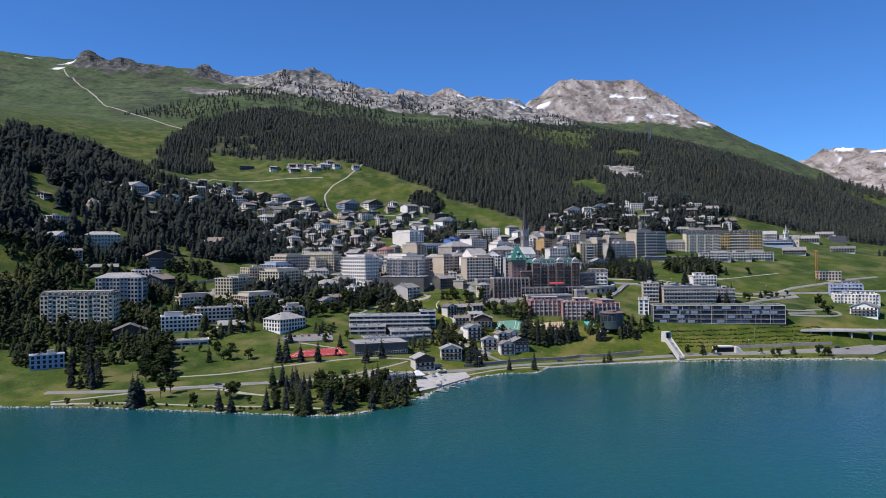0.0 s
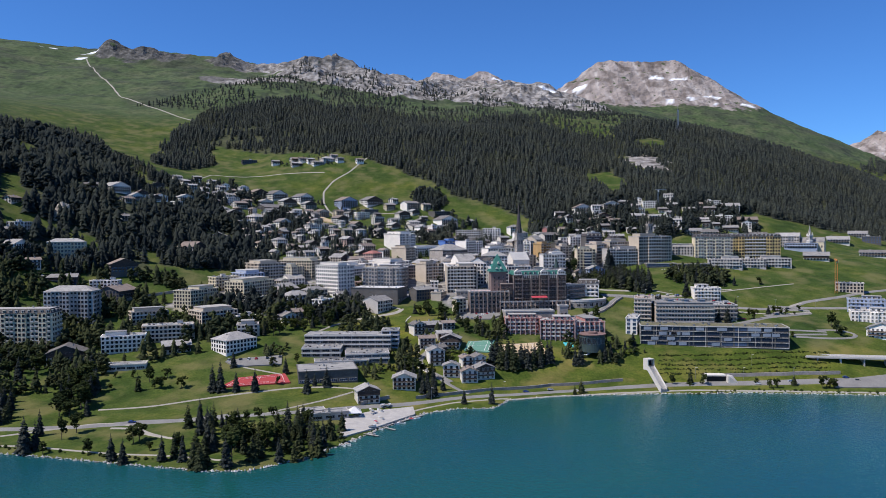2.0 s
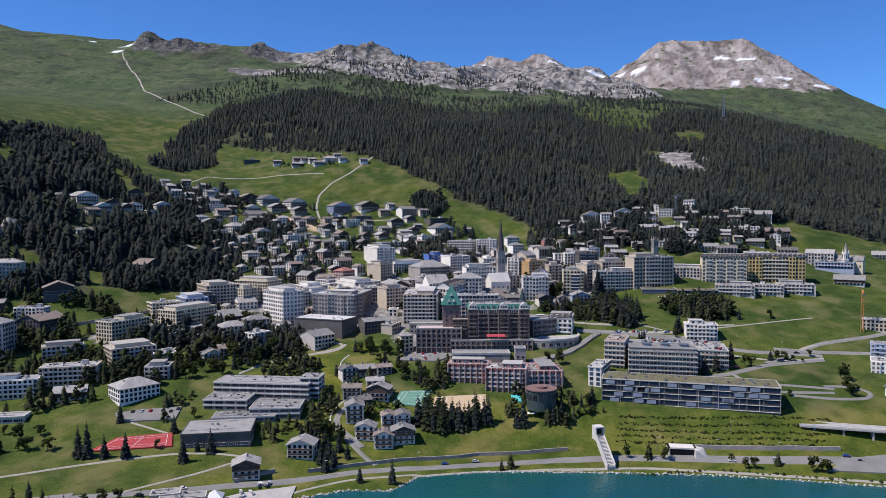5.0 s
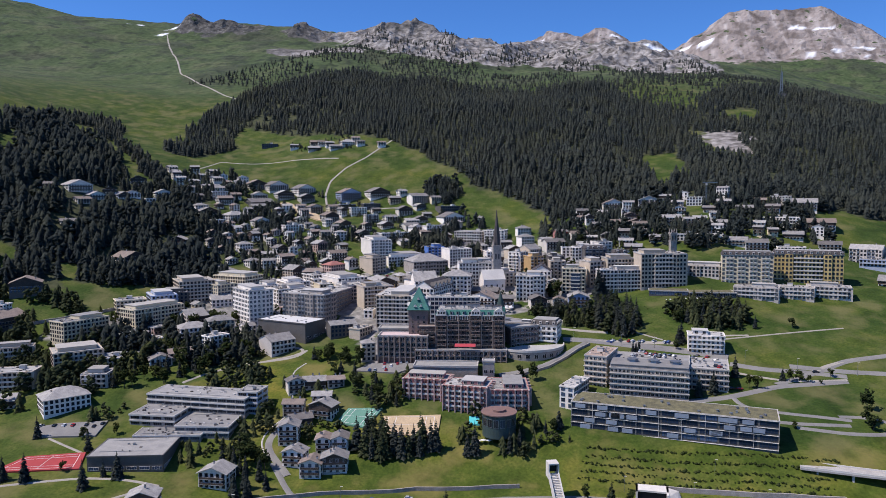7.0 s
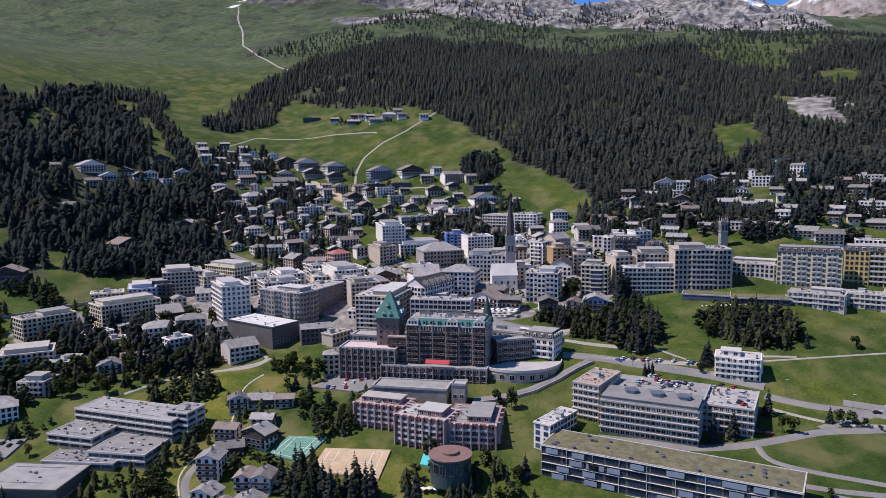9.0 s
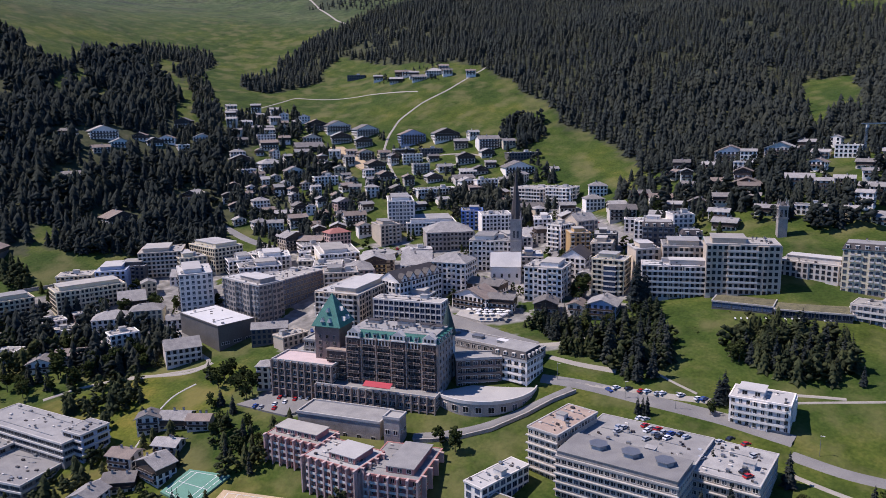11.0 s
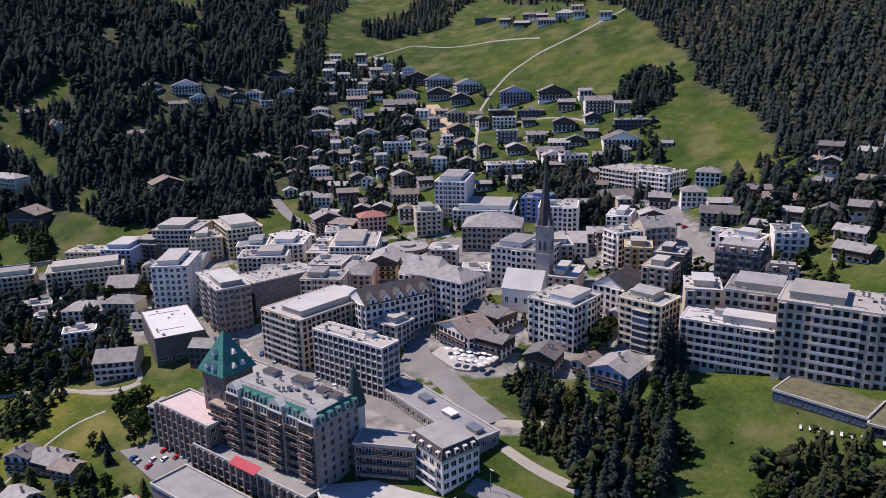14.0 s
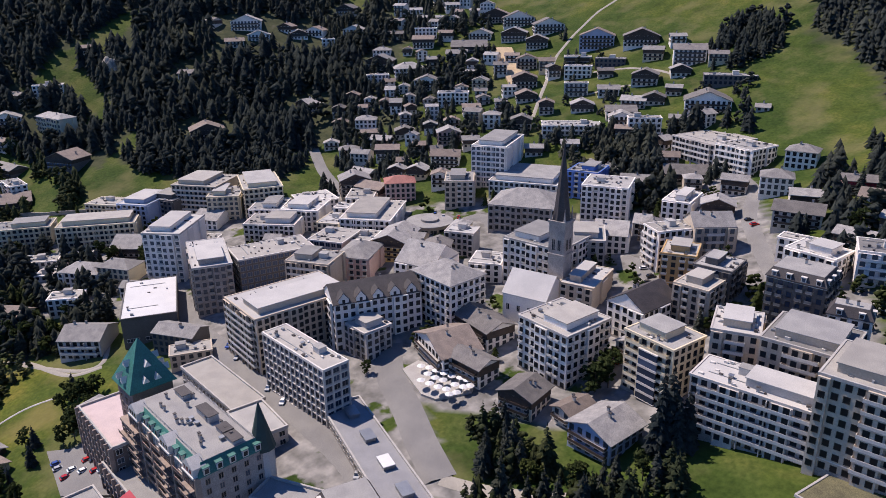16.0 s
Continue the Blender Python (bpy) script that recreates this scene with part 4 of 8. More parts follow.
    if kind == "deck" and width > 40:
        front = part("front_storey", mesh("front_storey", joined((*box(-a + 0.4, a - 0.4, -b + 0.4, -b + 19, tall + 0.2, tall + 2.2),), (*box(-a + 0.1, a - 0.1, -b + 0.1, -b + 19.3, tall + 2.2, tall + 2.5), 1)), WALLS["s"][1], GREYROOF), ob)
        lantern = mesh("roof_lantern", joined((*drum(3.4, 3.0, tall + 2.4, tall + 4.0, 6), 0), (*drum(3.8, 3.8, tall + 4.0, tall + 4.3, 6), 0)), METAL)
        for k in range(3):
            part("roof_lantern", lantern, front, -a * 0.45 + a * 0.55 * k, -b + 11)
    if kind == "deck":
        ledge = mesh("ledge", joined(box(-a - 0.5, a + 0.5, -1.0, 0, -0.2, 0.2)), CONCRETE)
        for s in range(1, storeys):
            part("ledge", ledge, ob, 0, -b, s * rise + 0.3)
    return ob


# ---- the town, house by house ----
house("office", 82.9, 764.8, 55.5, 10, 40.1, 10.1, 7, "f", "g")
house("flats", 35.7, 778.1, 54.1, 6, 28.4, 44.7, 8, "f", "b")
gabled = house("grand", 56.1, 807.0, 60.0, -11, 18.1, 37.3, 6, "x", "w")
cross_gable = mesh("gable", joined((*([(0, -2.1, -1), (0, 2.1, -1), (0, 2.1, 1.8), (0, 0, 4.4), (0, -2.1, 1.8), (-4.5, -2.1, -1), (-4.5, 2.1, -1), (-4.5, 2.1, 1.8), (-4.5, 0, 4.4), (-4.5, -2.1, 1.8)], [(0, 1, 2, 3, 4), (0, 4, 9, 5), (1, 6, 7, 2), (9, 8, 7, 6, 5)]), 0), (*([(0.3, -2.5, 1.5), (0.3, 0, 4.5), (0.3, 2.5, 1.5), (-4.6, -2.5, 1.5), (-4.6, 0, 4.5), (-4.6, 2.5, 1.5), (0.3, -2.5, 1.75), (0.3, 0, 4.8), (0.3, 2.5, 1.75), (-4.6, -2.5, 1.75), (-4.6, 0, 4.8), (-4.6, 2.5, 1.75)], [(0, 3, 4, 1), (1, 4, 5, 2), (6, 7, 10, 9), (7, 8, 11, 10), (0, 1, 7, 6), (1, 2, 8, 7), (0, 6, 9, 3), (2, 5, 11, 8)]), 1), (*box(0, 0.06, -0.6, 0.6, 0.1, 1.7), 2)), WALLS["w"][1], DARKROOF, GLASS)
for k in range(5):
    part("gable", cross_gable, gabled, 9.1, -14.5 + 7.2 * k, 21.0, 0, "white dormer gable under a dark roof")
house("grand", 69.3, 836.5, 65.6, 8, 25.1, 19.7, 6, "h", "w")
house("block", 68.7, 798.3, 60.3, 8, 13.0, 13.1, 4, "f", "g")
house("chalet", 95.9, 818.7, 62.5, -7, 24.7, 16.6, 3, "x", "w")
house("chalet", 93.3, 837.8, 65.8, 0, 23.1, 13.6, 3, "g", "w")
house("nave", 95.1, 862.1, 69.5, 24, 19.3, 18.1, 3, "g", "w")
house("grand", 73.3, 887.9, 72.4, 17, 29.6, 25.8, 6, "f", "w")
house("block", 76.9, 907.5, 76.6, 47, 17.1, 21.8, 5, "f", "g")
house("block", 103.6, 883.4, 73.0, 26, 14.5, 24.1, 4, "f", "b")
house("grand", 131.3, 846.3, 66.3, 6, 23.5, 22.9, 6, "f", "w")
glazed = house("flats", 167.3, 857.8, 70.8, 3, 19.6, 16.3, 7, "f", "c")
for k in range(6):
    bay = part("glass_bay", mesh("glass_bay", joined((*box(-3.6, 3.6, -1.9, -1.3, 0.5, 2.7), 0), (*box(-3.8, 3.8, -2.0, -1.2, 2.7, 3.15), 1), (*box(-3.8, 3.8, -2.0, -1.2, 0.2, 0.5), 1)), SKYGLASS, TRIM), glazed, 1.5, -8.15, 3.1 * k, 0, "blue glazed bay")
house("grand", 136.7, 880.9, 73.8, 7, 16.7, 21.4, 4, "x", "w")
house("block", 148.4, 898.5, 79.3, 13, 13.4, 15.8, 5, "f", "b")
house("block", 125.1, 914.8, 81.8, 33, 13.6, 16.2, 5, "f", "o")
house("block", 145.5, 912.8, 82.7, 18, 14.5, 15.8, 5, "f", "d")
house("flats", 108.9, 927.9, 81.6, -18, 12.0, 20.7, 6, "f", "w")
house("grand", 117.8, 941.1, 88.1, 57, 17.5, 14.8, 4, "g", "b")
house("chalet", 95.5, 976.1, 91.2, 37, 15.0, 11.2, 3, "x", "b")
house("block", 71.8, 979.0, 86.9, 24, 13.6, 23.2, 3, "f", "w")
house("chalet", 44.5, 1012.8, 94.0, 46, 23.2, 17.4, 2, "g", "b")
house("chalet", 82.3, 1006.2, 95.8, 28, 12.5, 9.4, 3, "g", "k")
house("chalet", 137.5, 974.8, 98.8, 27, 19.5, 14.7, 3, "g", "k")
house("block", 168.3, 940.2, 92.2, 5, 18.8, 14.8, 4, "f", "w")
house("grand", 181.4, 909.3, 84.8, 15, 19.1, 15.9, 6, "m", "d")
house("flats", 186.1, 947.7, 97.0, 31, 14.0, 16.0, 4, "f", "w")
house("grand", 204.4, 899.2, 85.4, 23, 12.5, 8.0, 5, "m", "w")
house("grand", 181.4, 875.5, 76.5, 32, 14.5, 18.2, 6, "f", "b")
house("grand", 203.4, 881.1, 79.0, 17, 23.9, 22.4, 6, "f", "b")
house("flats", 205.6, 855.6, 73.8, 17, 37.6, 14.5, 6, "f", "g")
house("grand", 308.9, 881.0, 79.9, -3, 40.0, 16, 7, "m", "c")
house("grand", 359.2, 898.5, 79.8, -5, 53.1, 16, 7, "m", "y")
house("block", 275.1, 888.9, 84.5, -11, 34.1, 15.3, 3, "f", "g")
house("flats", 312.5, 850.0, 71.8, -12, 33.1, 14.9, 3, "f", "g")
house("flats", 341.2, 857.7, 71.7, -11, 30.1, 13.6, 3, "f", "g")
house("flats", 368.6, 865.0, 71.8, -11, 31.7, 14.3, 3, "f", "g")
house("grand", -36.9, 765.1, 53.7, -11, 40.0, 18.0, 7, "f", "s")
house("office", -30.2, 794.6, 56.9, -3, 20.5, 38.4, 6, "f", "d")
house("grand", -85.4, 761.0, 52.8, 52, 20.4, 33.4, 8, "f", "w")
house("hall", -38.6, 735.6, 48.7, 76, 24.0, 46.0, 3, "f", "k")
house("flats", -195.8, 693.4, 47.7, 72, 36.8, 18.4, 5, "f", "c")
house("flats", -160.9, 733.5, 52.5, 69, 44.1, 21.4, 5, "f", "c")
house("block", -189.9, 745.1, 58.7, 45, 23.4, 17.3, 4, "f", "c")
house("block", -173.0, 763.8, 58.2, 44, 20.3, 28.8, 5, "f", "l")
house("block", -170.2, 778.9, 61.3, 36, 20.1, 20.3, 4, "f", "d")
house("flats", -166.0, 801.3, 63.0, 44, 30.7, 31.0, 6, "f", "b")
house("flats", -144.0, 807.7, 62.3, 62, 19.6, 24.8, 5, "f", "c")
house("flats", -136.3, 827.4, 64.8, 77, 23.9, 37.8, 6, "f", "c")
house("block", -153.7, 699.1, 46.7, 71, 19.4, 12.8, 2, "f", "w")
house("block", -112.8, 717.2, 46.7, 47, 22.8, 15.8, 3, "h", "w")
house("block", -85.2, 703.5, 44.0, 68, 16.3, 10.7, 3, "f", "w")
house("flats", -36.0, 706.0, 42.7, 56, 19.4, 19.1, 3, "g", "g")
house("block", -136.4, 795.8, 59.9, 40, 17.3, 19.8, 2, "g", "w")
house("flats", -45.8, 861.6, 68.2, 47, 28.6, 37.7, 4, "f", "w")
house("block", -107.7, 852.4, 69.0, 86, 23.1, 23.0, 2, "f", "w")
house("office", -26.9, 828.5, 64.3, 37, 19.6, 22.0, 4, "f", "g")
house("block", 0.3, 829.1, 64.8, 42, 16.9, 23.1, 4, "h", "p")
house("chalet", -6.0, 853.7, 67.8, 40, 16.8, 23.3, 4, "x", "y")
house("block", 19.3, 877.9, 71.3, 38, 15.1, 11.0, 4, "f", "g")
house("grand", 36.1, 846.8, 67.0, 26, 20.1, 23.8, 4, "g", "w")
house("grand", 16.2, 922.7, 76.8, 38, 36.0, 27.1, 4, "h", "s")
house("block", -18.3, 952.6, 83.3, 36, 39.9, 37.8, 3, "f", "w")
house("flats", -45.4, 949.0, 85.0, 36, 20.9, 39.7, 8, "f", "w")
house("block", -36.5, 914.2, 78.3, 54, 16.5, 22.2, 5, "f", "b")
house("villa", -69.0, 892.0, 75.6, 64, 18.1, 13.5, 4, "h", "p")
house("chalet", -104.4, 878.7, 73.4, 70, 18.7, 14.0, 4, "x", "b")
house("chalet", -84.2, 935.8, 87.6, 49, 18.3, 13.7, 3, "g", "w")
house("chalet", -134.8, 920.3, 84.7, 57, 15.7, 11.8, 3, "g", "w")
house("villa", -164.1, 904.6, 83.0, 63, 14.3, 10.7, 2, "h", "w")
house("chalet", -152.8, 944.6, 94.5, 61, 13.7, 10.2, 2, "x", "k")
house("chalet", -111.1, 955.6, 95.9, 61, 15.6, 11.7, 3, "x", "p")
house("block", 12.9, 968.9, 85.3, 28, 17.4, 19.1, 5, "f", "v")
house("block", 39.2, 958.8, 81.7, 35, 23.9, 23.4, 6, "f", "w")
house("flats", 38.4, 1043.3, 101.2, -6, 33.0, 33.1, 4, "f", "g")
house("flats", 67.4, 1033.5, 99.9, -1, 22.5, 22.3, 5, "f", "w")
house("villa", 104.0, 1007.9, 100.6, 34, 15, 13, 3, "h", "w")
house("flats", -47.2, 1009.5, 106.6, 52, 37.8, 17.0, 2, "f", "w")
house("chalet", 141.2, 1012.1, 109.9, 35, 13.1, 9.8, 2, "g", "r")
house("chalet", -381.1, 911.5, 160.8, 66, 26.6, 19.9, 3, "x", "w")
house("chalet", -360.9, 915.0, 152.4, 68, 19.0, 14.2, 2, "x", "w")
house("chalet", -357.6, 891.0, 148.2, 72, 16.0, 12.0, 2, "g", "k")
house("chalet", -255.1, 830.0, 90.3, 78, 24.7, 18.6, 3, "x", "w")
house("grand", -340.0, 737.0, 91.5, 24, 32.0, 14.0, 4, "h", "c")
house("block", -387.5, 740.2, 115.6, 77, 23.1, 10.4, 3, "f", "w")
house("chalet", -370.0, 704.8, 93.4, 83, 20.9, 15.7, 4, "x", "w")
house("chalet", -284.0, 735.0, on(-284, 735), 38, 24.0, 18.0, 3, "x", "d")
house("block", -331.8, 969.6, 146.4, 67, 11.9, 8.0, 2, "f", "w")
house("block", -247.6, 974.4, 122.0, 66, 18.4, 8.3, 2, "f", "w")
house("villa", -239.1, 999.9, 126.7, 67, 25.2, 18.9, 2, "h", "w")
house("chalet", -202.3, 995.1, 118.4, 52, 19.4, 14.5, 3, "x", "w")
house("block", -161.6, 993.3, 112.5, 52, 23.1, 10.4, 3, "f", "w")
house("block", -287.8, 1047.5, 151.1, 57, 19.9, 8.9, 3, "f", "w")
house("chalet", -354.0, 950.5, 152.4, 70, 15.3, 11.5, 2, "x", "w")
house("chalet", -248.9, 1123.9, 160.3, 56, 28.1, 21.1, 3, "x", "w")
house("chalet", -209.6, 1126.5, 155.8, 57, 26.0, 19.5, 3, "x", "w")
house("chalet", -225.3, 1101.4, 149.2, 46, 21.8, 16.3, 3, "x", "k")
house("chalet", -194.5, 1101.9, 145.1, 47, 18.1, 13.6, 3, "x", "k")
house("chalet", -168.5, 1069.9, 132.8, 51, 16.5, 12.4, 3, "x", "k")
house("chalet", -136.9, 1042.3, 123.4, 54, 18.5, 13.9, 3, "x", "k")
house("chalet", -112.1, 1024.0, 117.9, 57, 14.7, 11.0, 2, "x", "k")
house("chalet", -253.5, 1084.9, 150.5, 46, 20.1, 15.1, 2, "x", "k")
house("chalet", -273.7, 1116.9, 162.9, 48, 23.8, 17.9, 3, "x", "k")
house("chalet", -144.4, 1123.4, 147.0, 44, 27.4, 20.6, 4, "x", "l")
house("chalet", -109.4, 1137.0, 150.7, 44, 27.3, 20.5, 3, "x", "w")
house("chalet", -50.6, 1123.6, 142.3, 43, 22.2, 16.6, 4, "g", "w")
house("chalet", -43.1, 1106.4, 136.1, 47, 13.6, 10.2, 2, "x", "k")
house("chalet", -80.1, 1119.5, 143.1, 35, 14.4, 10.8, 3, "g", "c")
house("chalet", -57.2, 1087.0, 129.8, 38, 17.6, 13.2, 3, "x", "k")
house("chalet", -30.7, 1067.9, 121.7, 40, 13.9, 10.4, 2, "x", "k")
house("chalet", 3.9, 1078.7, 120.3, 40, 28.0, 21.0, 3, "x", "w")
house("block", -4.4, 1109.7, 134.2, 41, 33.3, 15.0, 2, "f", "d")
house("flats", -7.1, 1033.8, 107.6, 50, 20.2, 9.1, 4, "f", "w")
house("flats", -112.7, 1074.6, 130.3, 41, 20.0, 9.0, 3, "f", "w")
house("block", -105.5, 1100.7, 137.7, 42, 22.7, 10.2, 2, "f", "d")
house("flats", -86.5, 1049.0, 122.5, 47, 16.7, 8.0, 3, "f", "k")
house("chalet", -63.1, 1033.5, 116.2, 50, 15.1, 11.3, 2, "x", "k")
house("chalet", -36.4, 1042.8, 114.4, 50, 19.3, 14.5, 2, "g", "k")
house("chalet", -39.2, 1058.1, 119.5, 35, 15.8, 11.9, 2, "g", "k")
house("villa", -99.1, 983.8, 105.4, 48, 11.8, 8.9, 3, "h", "w")
house("chalet", -75.5, 990.9, 105.9, 49, 13.4, 10.1, 3, "x", "k")
house("chalet", -259.0, 1283.5, 230.2, 34, 19.4, 14.6, 2, "g", "k")
house("chalet", -217.6, 1259.3, 221.8, 36, 18.6, 13.9, 2, "g", "w")
house("villa", -204.4, 1275.5, 228.2, 38, 22.5, 16.8, 2, "h", "w")
house("block", -343.6, 1293.7, 229.1, 30, 24.6, 11.1, 2, "f", "d")
house("chalet", -253.0, 1259.4, 220.4, 30, 16.7, 12.5, 2, "g", "k")
house("chalet", 233.3, 1086.5, 139.5, 0, 23.6, 17.7, 3, "x", "k")
house("block", 210.3, 1051.3, 129.0, 4, 13.7, 8.0, 3, "f", "w")
house("chalet", 219.0, 1014.0, 120.0, 7, 19.8, 14.9, 2, "x", "w")
house("chalet", 190.8, 982.7, 108.6, 12, 13.1, 9.8, 2, "x", "k")
house("chalet", 263.4, 1069.9, 140.2, -7, 12.2, 9.2, 2, "g", "w")
house("chalet", 251.1, 1100.5, 146.7, -4, 12.0, 9.0, 2, "g", "k")
house("block", 281.6, 1069.6, 141.6, -3, 18.3, 8.3, 3, "f", "w")
house("chalet", 311.0, 1071.0, 141.2, -2, 13.5, 10.1, 2, "g", "k")
house("chalet", 330.3, 1058.7, 134.4, 0, 16.3, 12.2, 2, "g", "k")
house("chalet", 360.3, 1067.5, 132.9, -16, 14.1, 10.6, 3, "g", "w")
house("block", 371.5, 1090.0, 138.9, -14, 20.9, 9.4, 4, "f", "k")
house("chalet", 396.5, 1102.1, 136.0, -12, 27.6, 20.7, 3, "g", "w")
house("flats", 363.0, 1040.1, 120.8, -8, 33.8, 15.2, 3, "f", "w")
house("chalet", 403.7, 1053.0, 116.3, -8, 26.1, 19.6, 3, "g", "k")
house("chalet", 328.1, 962.5, 101.1, 0, 20.2, 15.1, 3, "g", "w")
house("chalet", 311.5, 967.6, 105.6, -13, 19.8, 14.8, 2, "g", "k")
house("chalet", 299.7, 1008.4, 120.9, -8, 15.8, 11.9, 2, "g", "k")
house("chalet", 369.7, 1011.5, 109.2, -11, 18.3, 13.8, 2, "g", "k")
house("block", 265.0, 969.5, 110.0, 0, 23.0, 10.3, 2, "f", "w")
house("chalet", 175.8, 980.7, 106.4, 10, 10.9, 8.2, 2, "g", "k")
house("chalet", 253.9, 1011.5, 122.4, 7, 18.1, 13.6, 3, "g", "k")
house("garage", 238.4, 645.9, 22.0, -7, 109.5, 21.8, 4, "f", "d")
house("deck", 228, 701.1, 32.7, -4, 46.6, 46.9, 5, "f", "b")
house("deck", 263.3, 709.0, 34.7, -5, 23.9, 30.5, 4, "f", "b")
house("deck", 197, 703, 33.9, -12, 14, 30, 6, "f", "b")
house("office", 182.4, 671.0, 28.3, -16, 9.1, 27.1, 4, "f", "w")
house("flats", 266.0, 757.3, 46.1, -1, 24.0, 15.2, 4, "f", "w")
house("flats", 90.6, 663.3, 29.2, 3, 28.1, 14.5, 4, "f", "r")
house("flats", 118.5, 657.1, 25.3, -1, 27.4, 18.7, 5, "f", "r")
house("flats", 141.1, 666.7, 26.4, 12, 24.8, 29.1, 4, "f", "r")
house("school", -45.6, 624.9, 23.2, 2, 66.5, 21.2, 3, "f", "s")
house("school", -62.5, 605.1, 19.9, 6, 28.8, 23.3, 2, "f", "s")
house("school", -28.8, 604.4, 16.4, 11, 32.1, 27.5, 2, "f", "s")
house("school", -45.3, 589.7, 16.0, 15, 38.9, 16.2, 1, "f", "s")
house("school", -13.7, 628.9, 22.7, 3, 13.0, 15.0, 4, "f", "l")
house("hall", -50.4, 563.3, 10.2, 17, 40.2, 29.1, 2, "f", "d")
house("villa", -129.6, 600.5, 24.0, 53, 26.7, 20.1, 3, "h", "w")
house("flats", -166.8, 655.3, 36.8, 47, 31.3, 23.9, 4, "f", "b")
house("flats", -129.3, 631.9, 31.0, 17, 16.3, 16.3, 3, "f", "g")
house("block", -141.6, 661.7, 37.8, 28, 15.3, 20.8, 2, "f", "w")
house("chalet", -105.6, 665.3, 37.8, 41, 14.8, 11.1, 2, "x", "w")
house("chalet", -99.2, 679.1, 39.9, 43, 15.8, 11.8, 2, "g", "g")
house("villa", -99, 733, 50.1, 42, 20, 14, 3, "h", "c")
house("grand", -288.0, 585.3, 26.8, 6, 54.0, 17, 8, "m", "c")
house("grand", -282.0, 646.0, 41.5, 8, 38.0, 17.9, 7, "h", "g")
house("block", -280.6, 697.2, 58.8, 10, 24.2, 10.9, 4, "f", "w")
house("chalet", -349.4, 698.0, 81.8, 37, 12.9, 9.7, 3, "g", "w")
house("chalet", -323.9, 697.8, 66.0, 21, 30, 13, 3, "g", "d")
house("chalet", -242.8, 570.4, 19.9, 23, 24.5, 18.4, 3, "x", "k")
house("flats", -210.4, 590.7, 24.8, 22, 30.3, 13.7, 4, "f", "w")
house("flats", -187.9, 616.6, 29.3, 22, 37.2, 16.8, 4, "f", "b")
house("flats", -222.0, 654.9, 39.0, 37, 28.6, 12.9, 3, "f", "b")
house("chalet", -171.6, 593.6, 24.2, 28, 19.7, 14.8, 2, "g", "w")
house("hall", -191.5, 557.7, 17.5, 17, 25.5, 11.5, 1, "f", "k")
house("block", -267.6, 496.9, 10.8, 30, 20.5, 9.2, 3, "f", "l")
house("chalet", -387.9, 694.0, 103.6, 32, 9.0, 8.0, 2, "g", "k")
house("chalet", -393.6, 717.0, 112.9, 35, 13.6, 10.2, 2, "g", "w")
house("chalet", -15.2, 522.5, 3.7, 22, 14.3, 10.7, 3, "x", "k")
house("chalet", 5.2, 555.5, 5.4, 5, 15.5, 11.6, 3, "x", "k")
house("chalet", 15.0, 658.2, 31.4, 25, 14.2, 10.7, 2, "g", "g")
house("chalet", 28.9, 660.5, 32.3, 27, 10.6, 8.0, 2, "g", "g")
house("chalet", 27.0, 643.0, 26.4, 17, 11.6, 8.7, 2, "g", "g")
house("chalet", 23.3, 603.8, 13.3, 17, 11.5, 11.3, 4, "x", "w")
house("chalet", 22.4, 620.0, 18.4, 37, 13.2, 10.2, 2, "g", "w")
house("chalet", 46.3, 600.7, 11.3, 17, 8.3, 10.4, 3, "x", "w")
house("chalet", 55.3, 603.3, 11.6, 17, 8.9, 11.2, 3, "x", "w")
house("chalet", 48.8, 578.7, 5.6, 11, 11.6, 9.9, 3, "x", "w")
house("chalet", 59.4, 585.3, 6.9, 17, 13.8, 9.9, 3, "x", "w")
house("flats", 397.1, 728.6, 37.7, -23, 28.9, 13.0, 4, "f", "l")
house("block", 393.0, 704.5, 32.6, -20, 37.9, 17.1, 3, "f", "w")
house("chalet", 379.8, 664.8, 24.6, -35, 22.1, 16.6, 3, "x", "w")
house("chalet", 514.1, 948.0, 78.6, -31, 28, 14, 2, "g", "k")
house("chalet", 575.9, 1112.7, 99.4, -27, 23.1, 17.3, 2, "g", "k")
house("block", 578.6, 1081.4, 91.5, -24, 22.6, 10.2, 3, "f", "d")
house("chalet", 518.2, 1045.8, 92.6, -20, 25.7, 19.3, 2, "g", "k")
house("nave", 450.1, 958.6, 85.2, -32, 24.9, 11.2, 3, "g", "c")
house("grand", 424.9, 970.7, 89.8, -28, 27.2, 12.3, 4, "g", "g")
house("flats", 433, 952, 89.1, -25, 35.0, 15.8, 2, "f", "l")
house("chalet", 429.1, 902.0, 77.2, -23, 25.5, 19.1, 2, "g", "k")
house("shell", 409.7, 784.9, 51.1, -23, 23.9, 10.7, 3, "f", "b")
house("pool", 244.5, 848.8, 73.3, 0, 30.4, 21.3, 1, "f", "d")
house("pool", 277.2, 848.2, 72.7, 8, 36.1, 19.8, 1, "f", "d")
house("grand", 238.1, 867.5, 77.8, 15, 37.9, 23.8, 8, "f", "b")
house("block", -79.4, 814.8, 62.4, 51, 29.4, 20.3, 4, "f", "w")
house("block", -86.5, 837.9, 65.5, 46, 21.9, 25.0, 4, "f", "w")
house("flats", -107.3, 822.8, 63.4, 54, 19.3, 23.8, 4, "f", "w")
house("flats", 2.8, 804.5, 61.3, 40, 21.8, 17.8, 6, "f", "b")
house("block", -79.9, 871.6, 71.3, 54, 16.3, 21.3, 3, "f", "w")
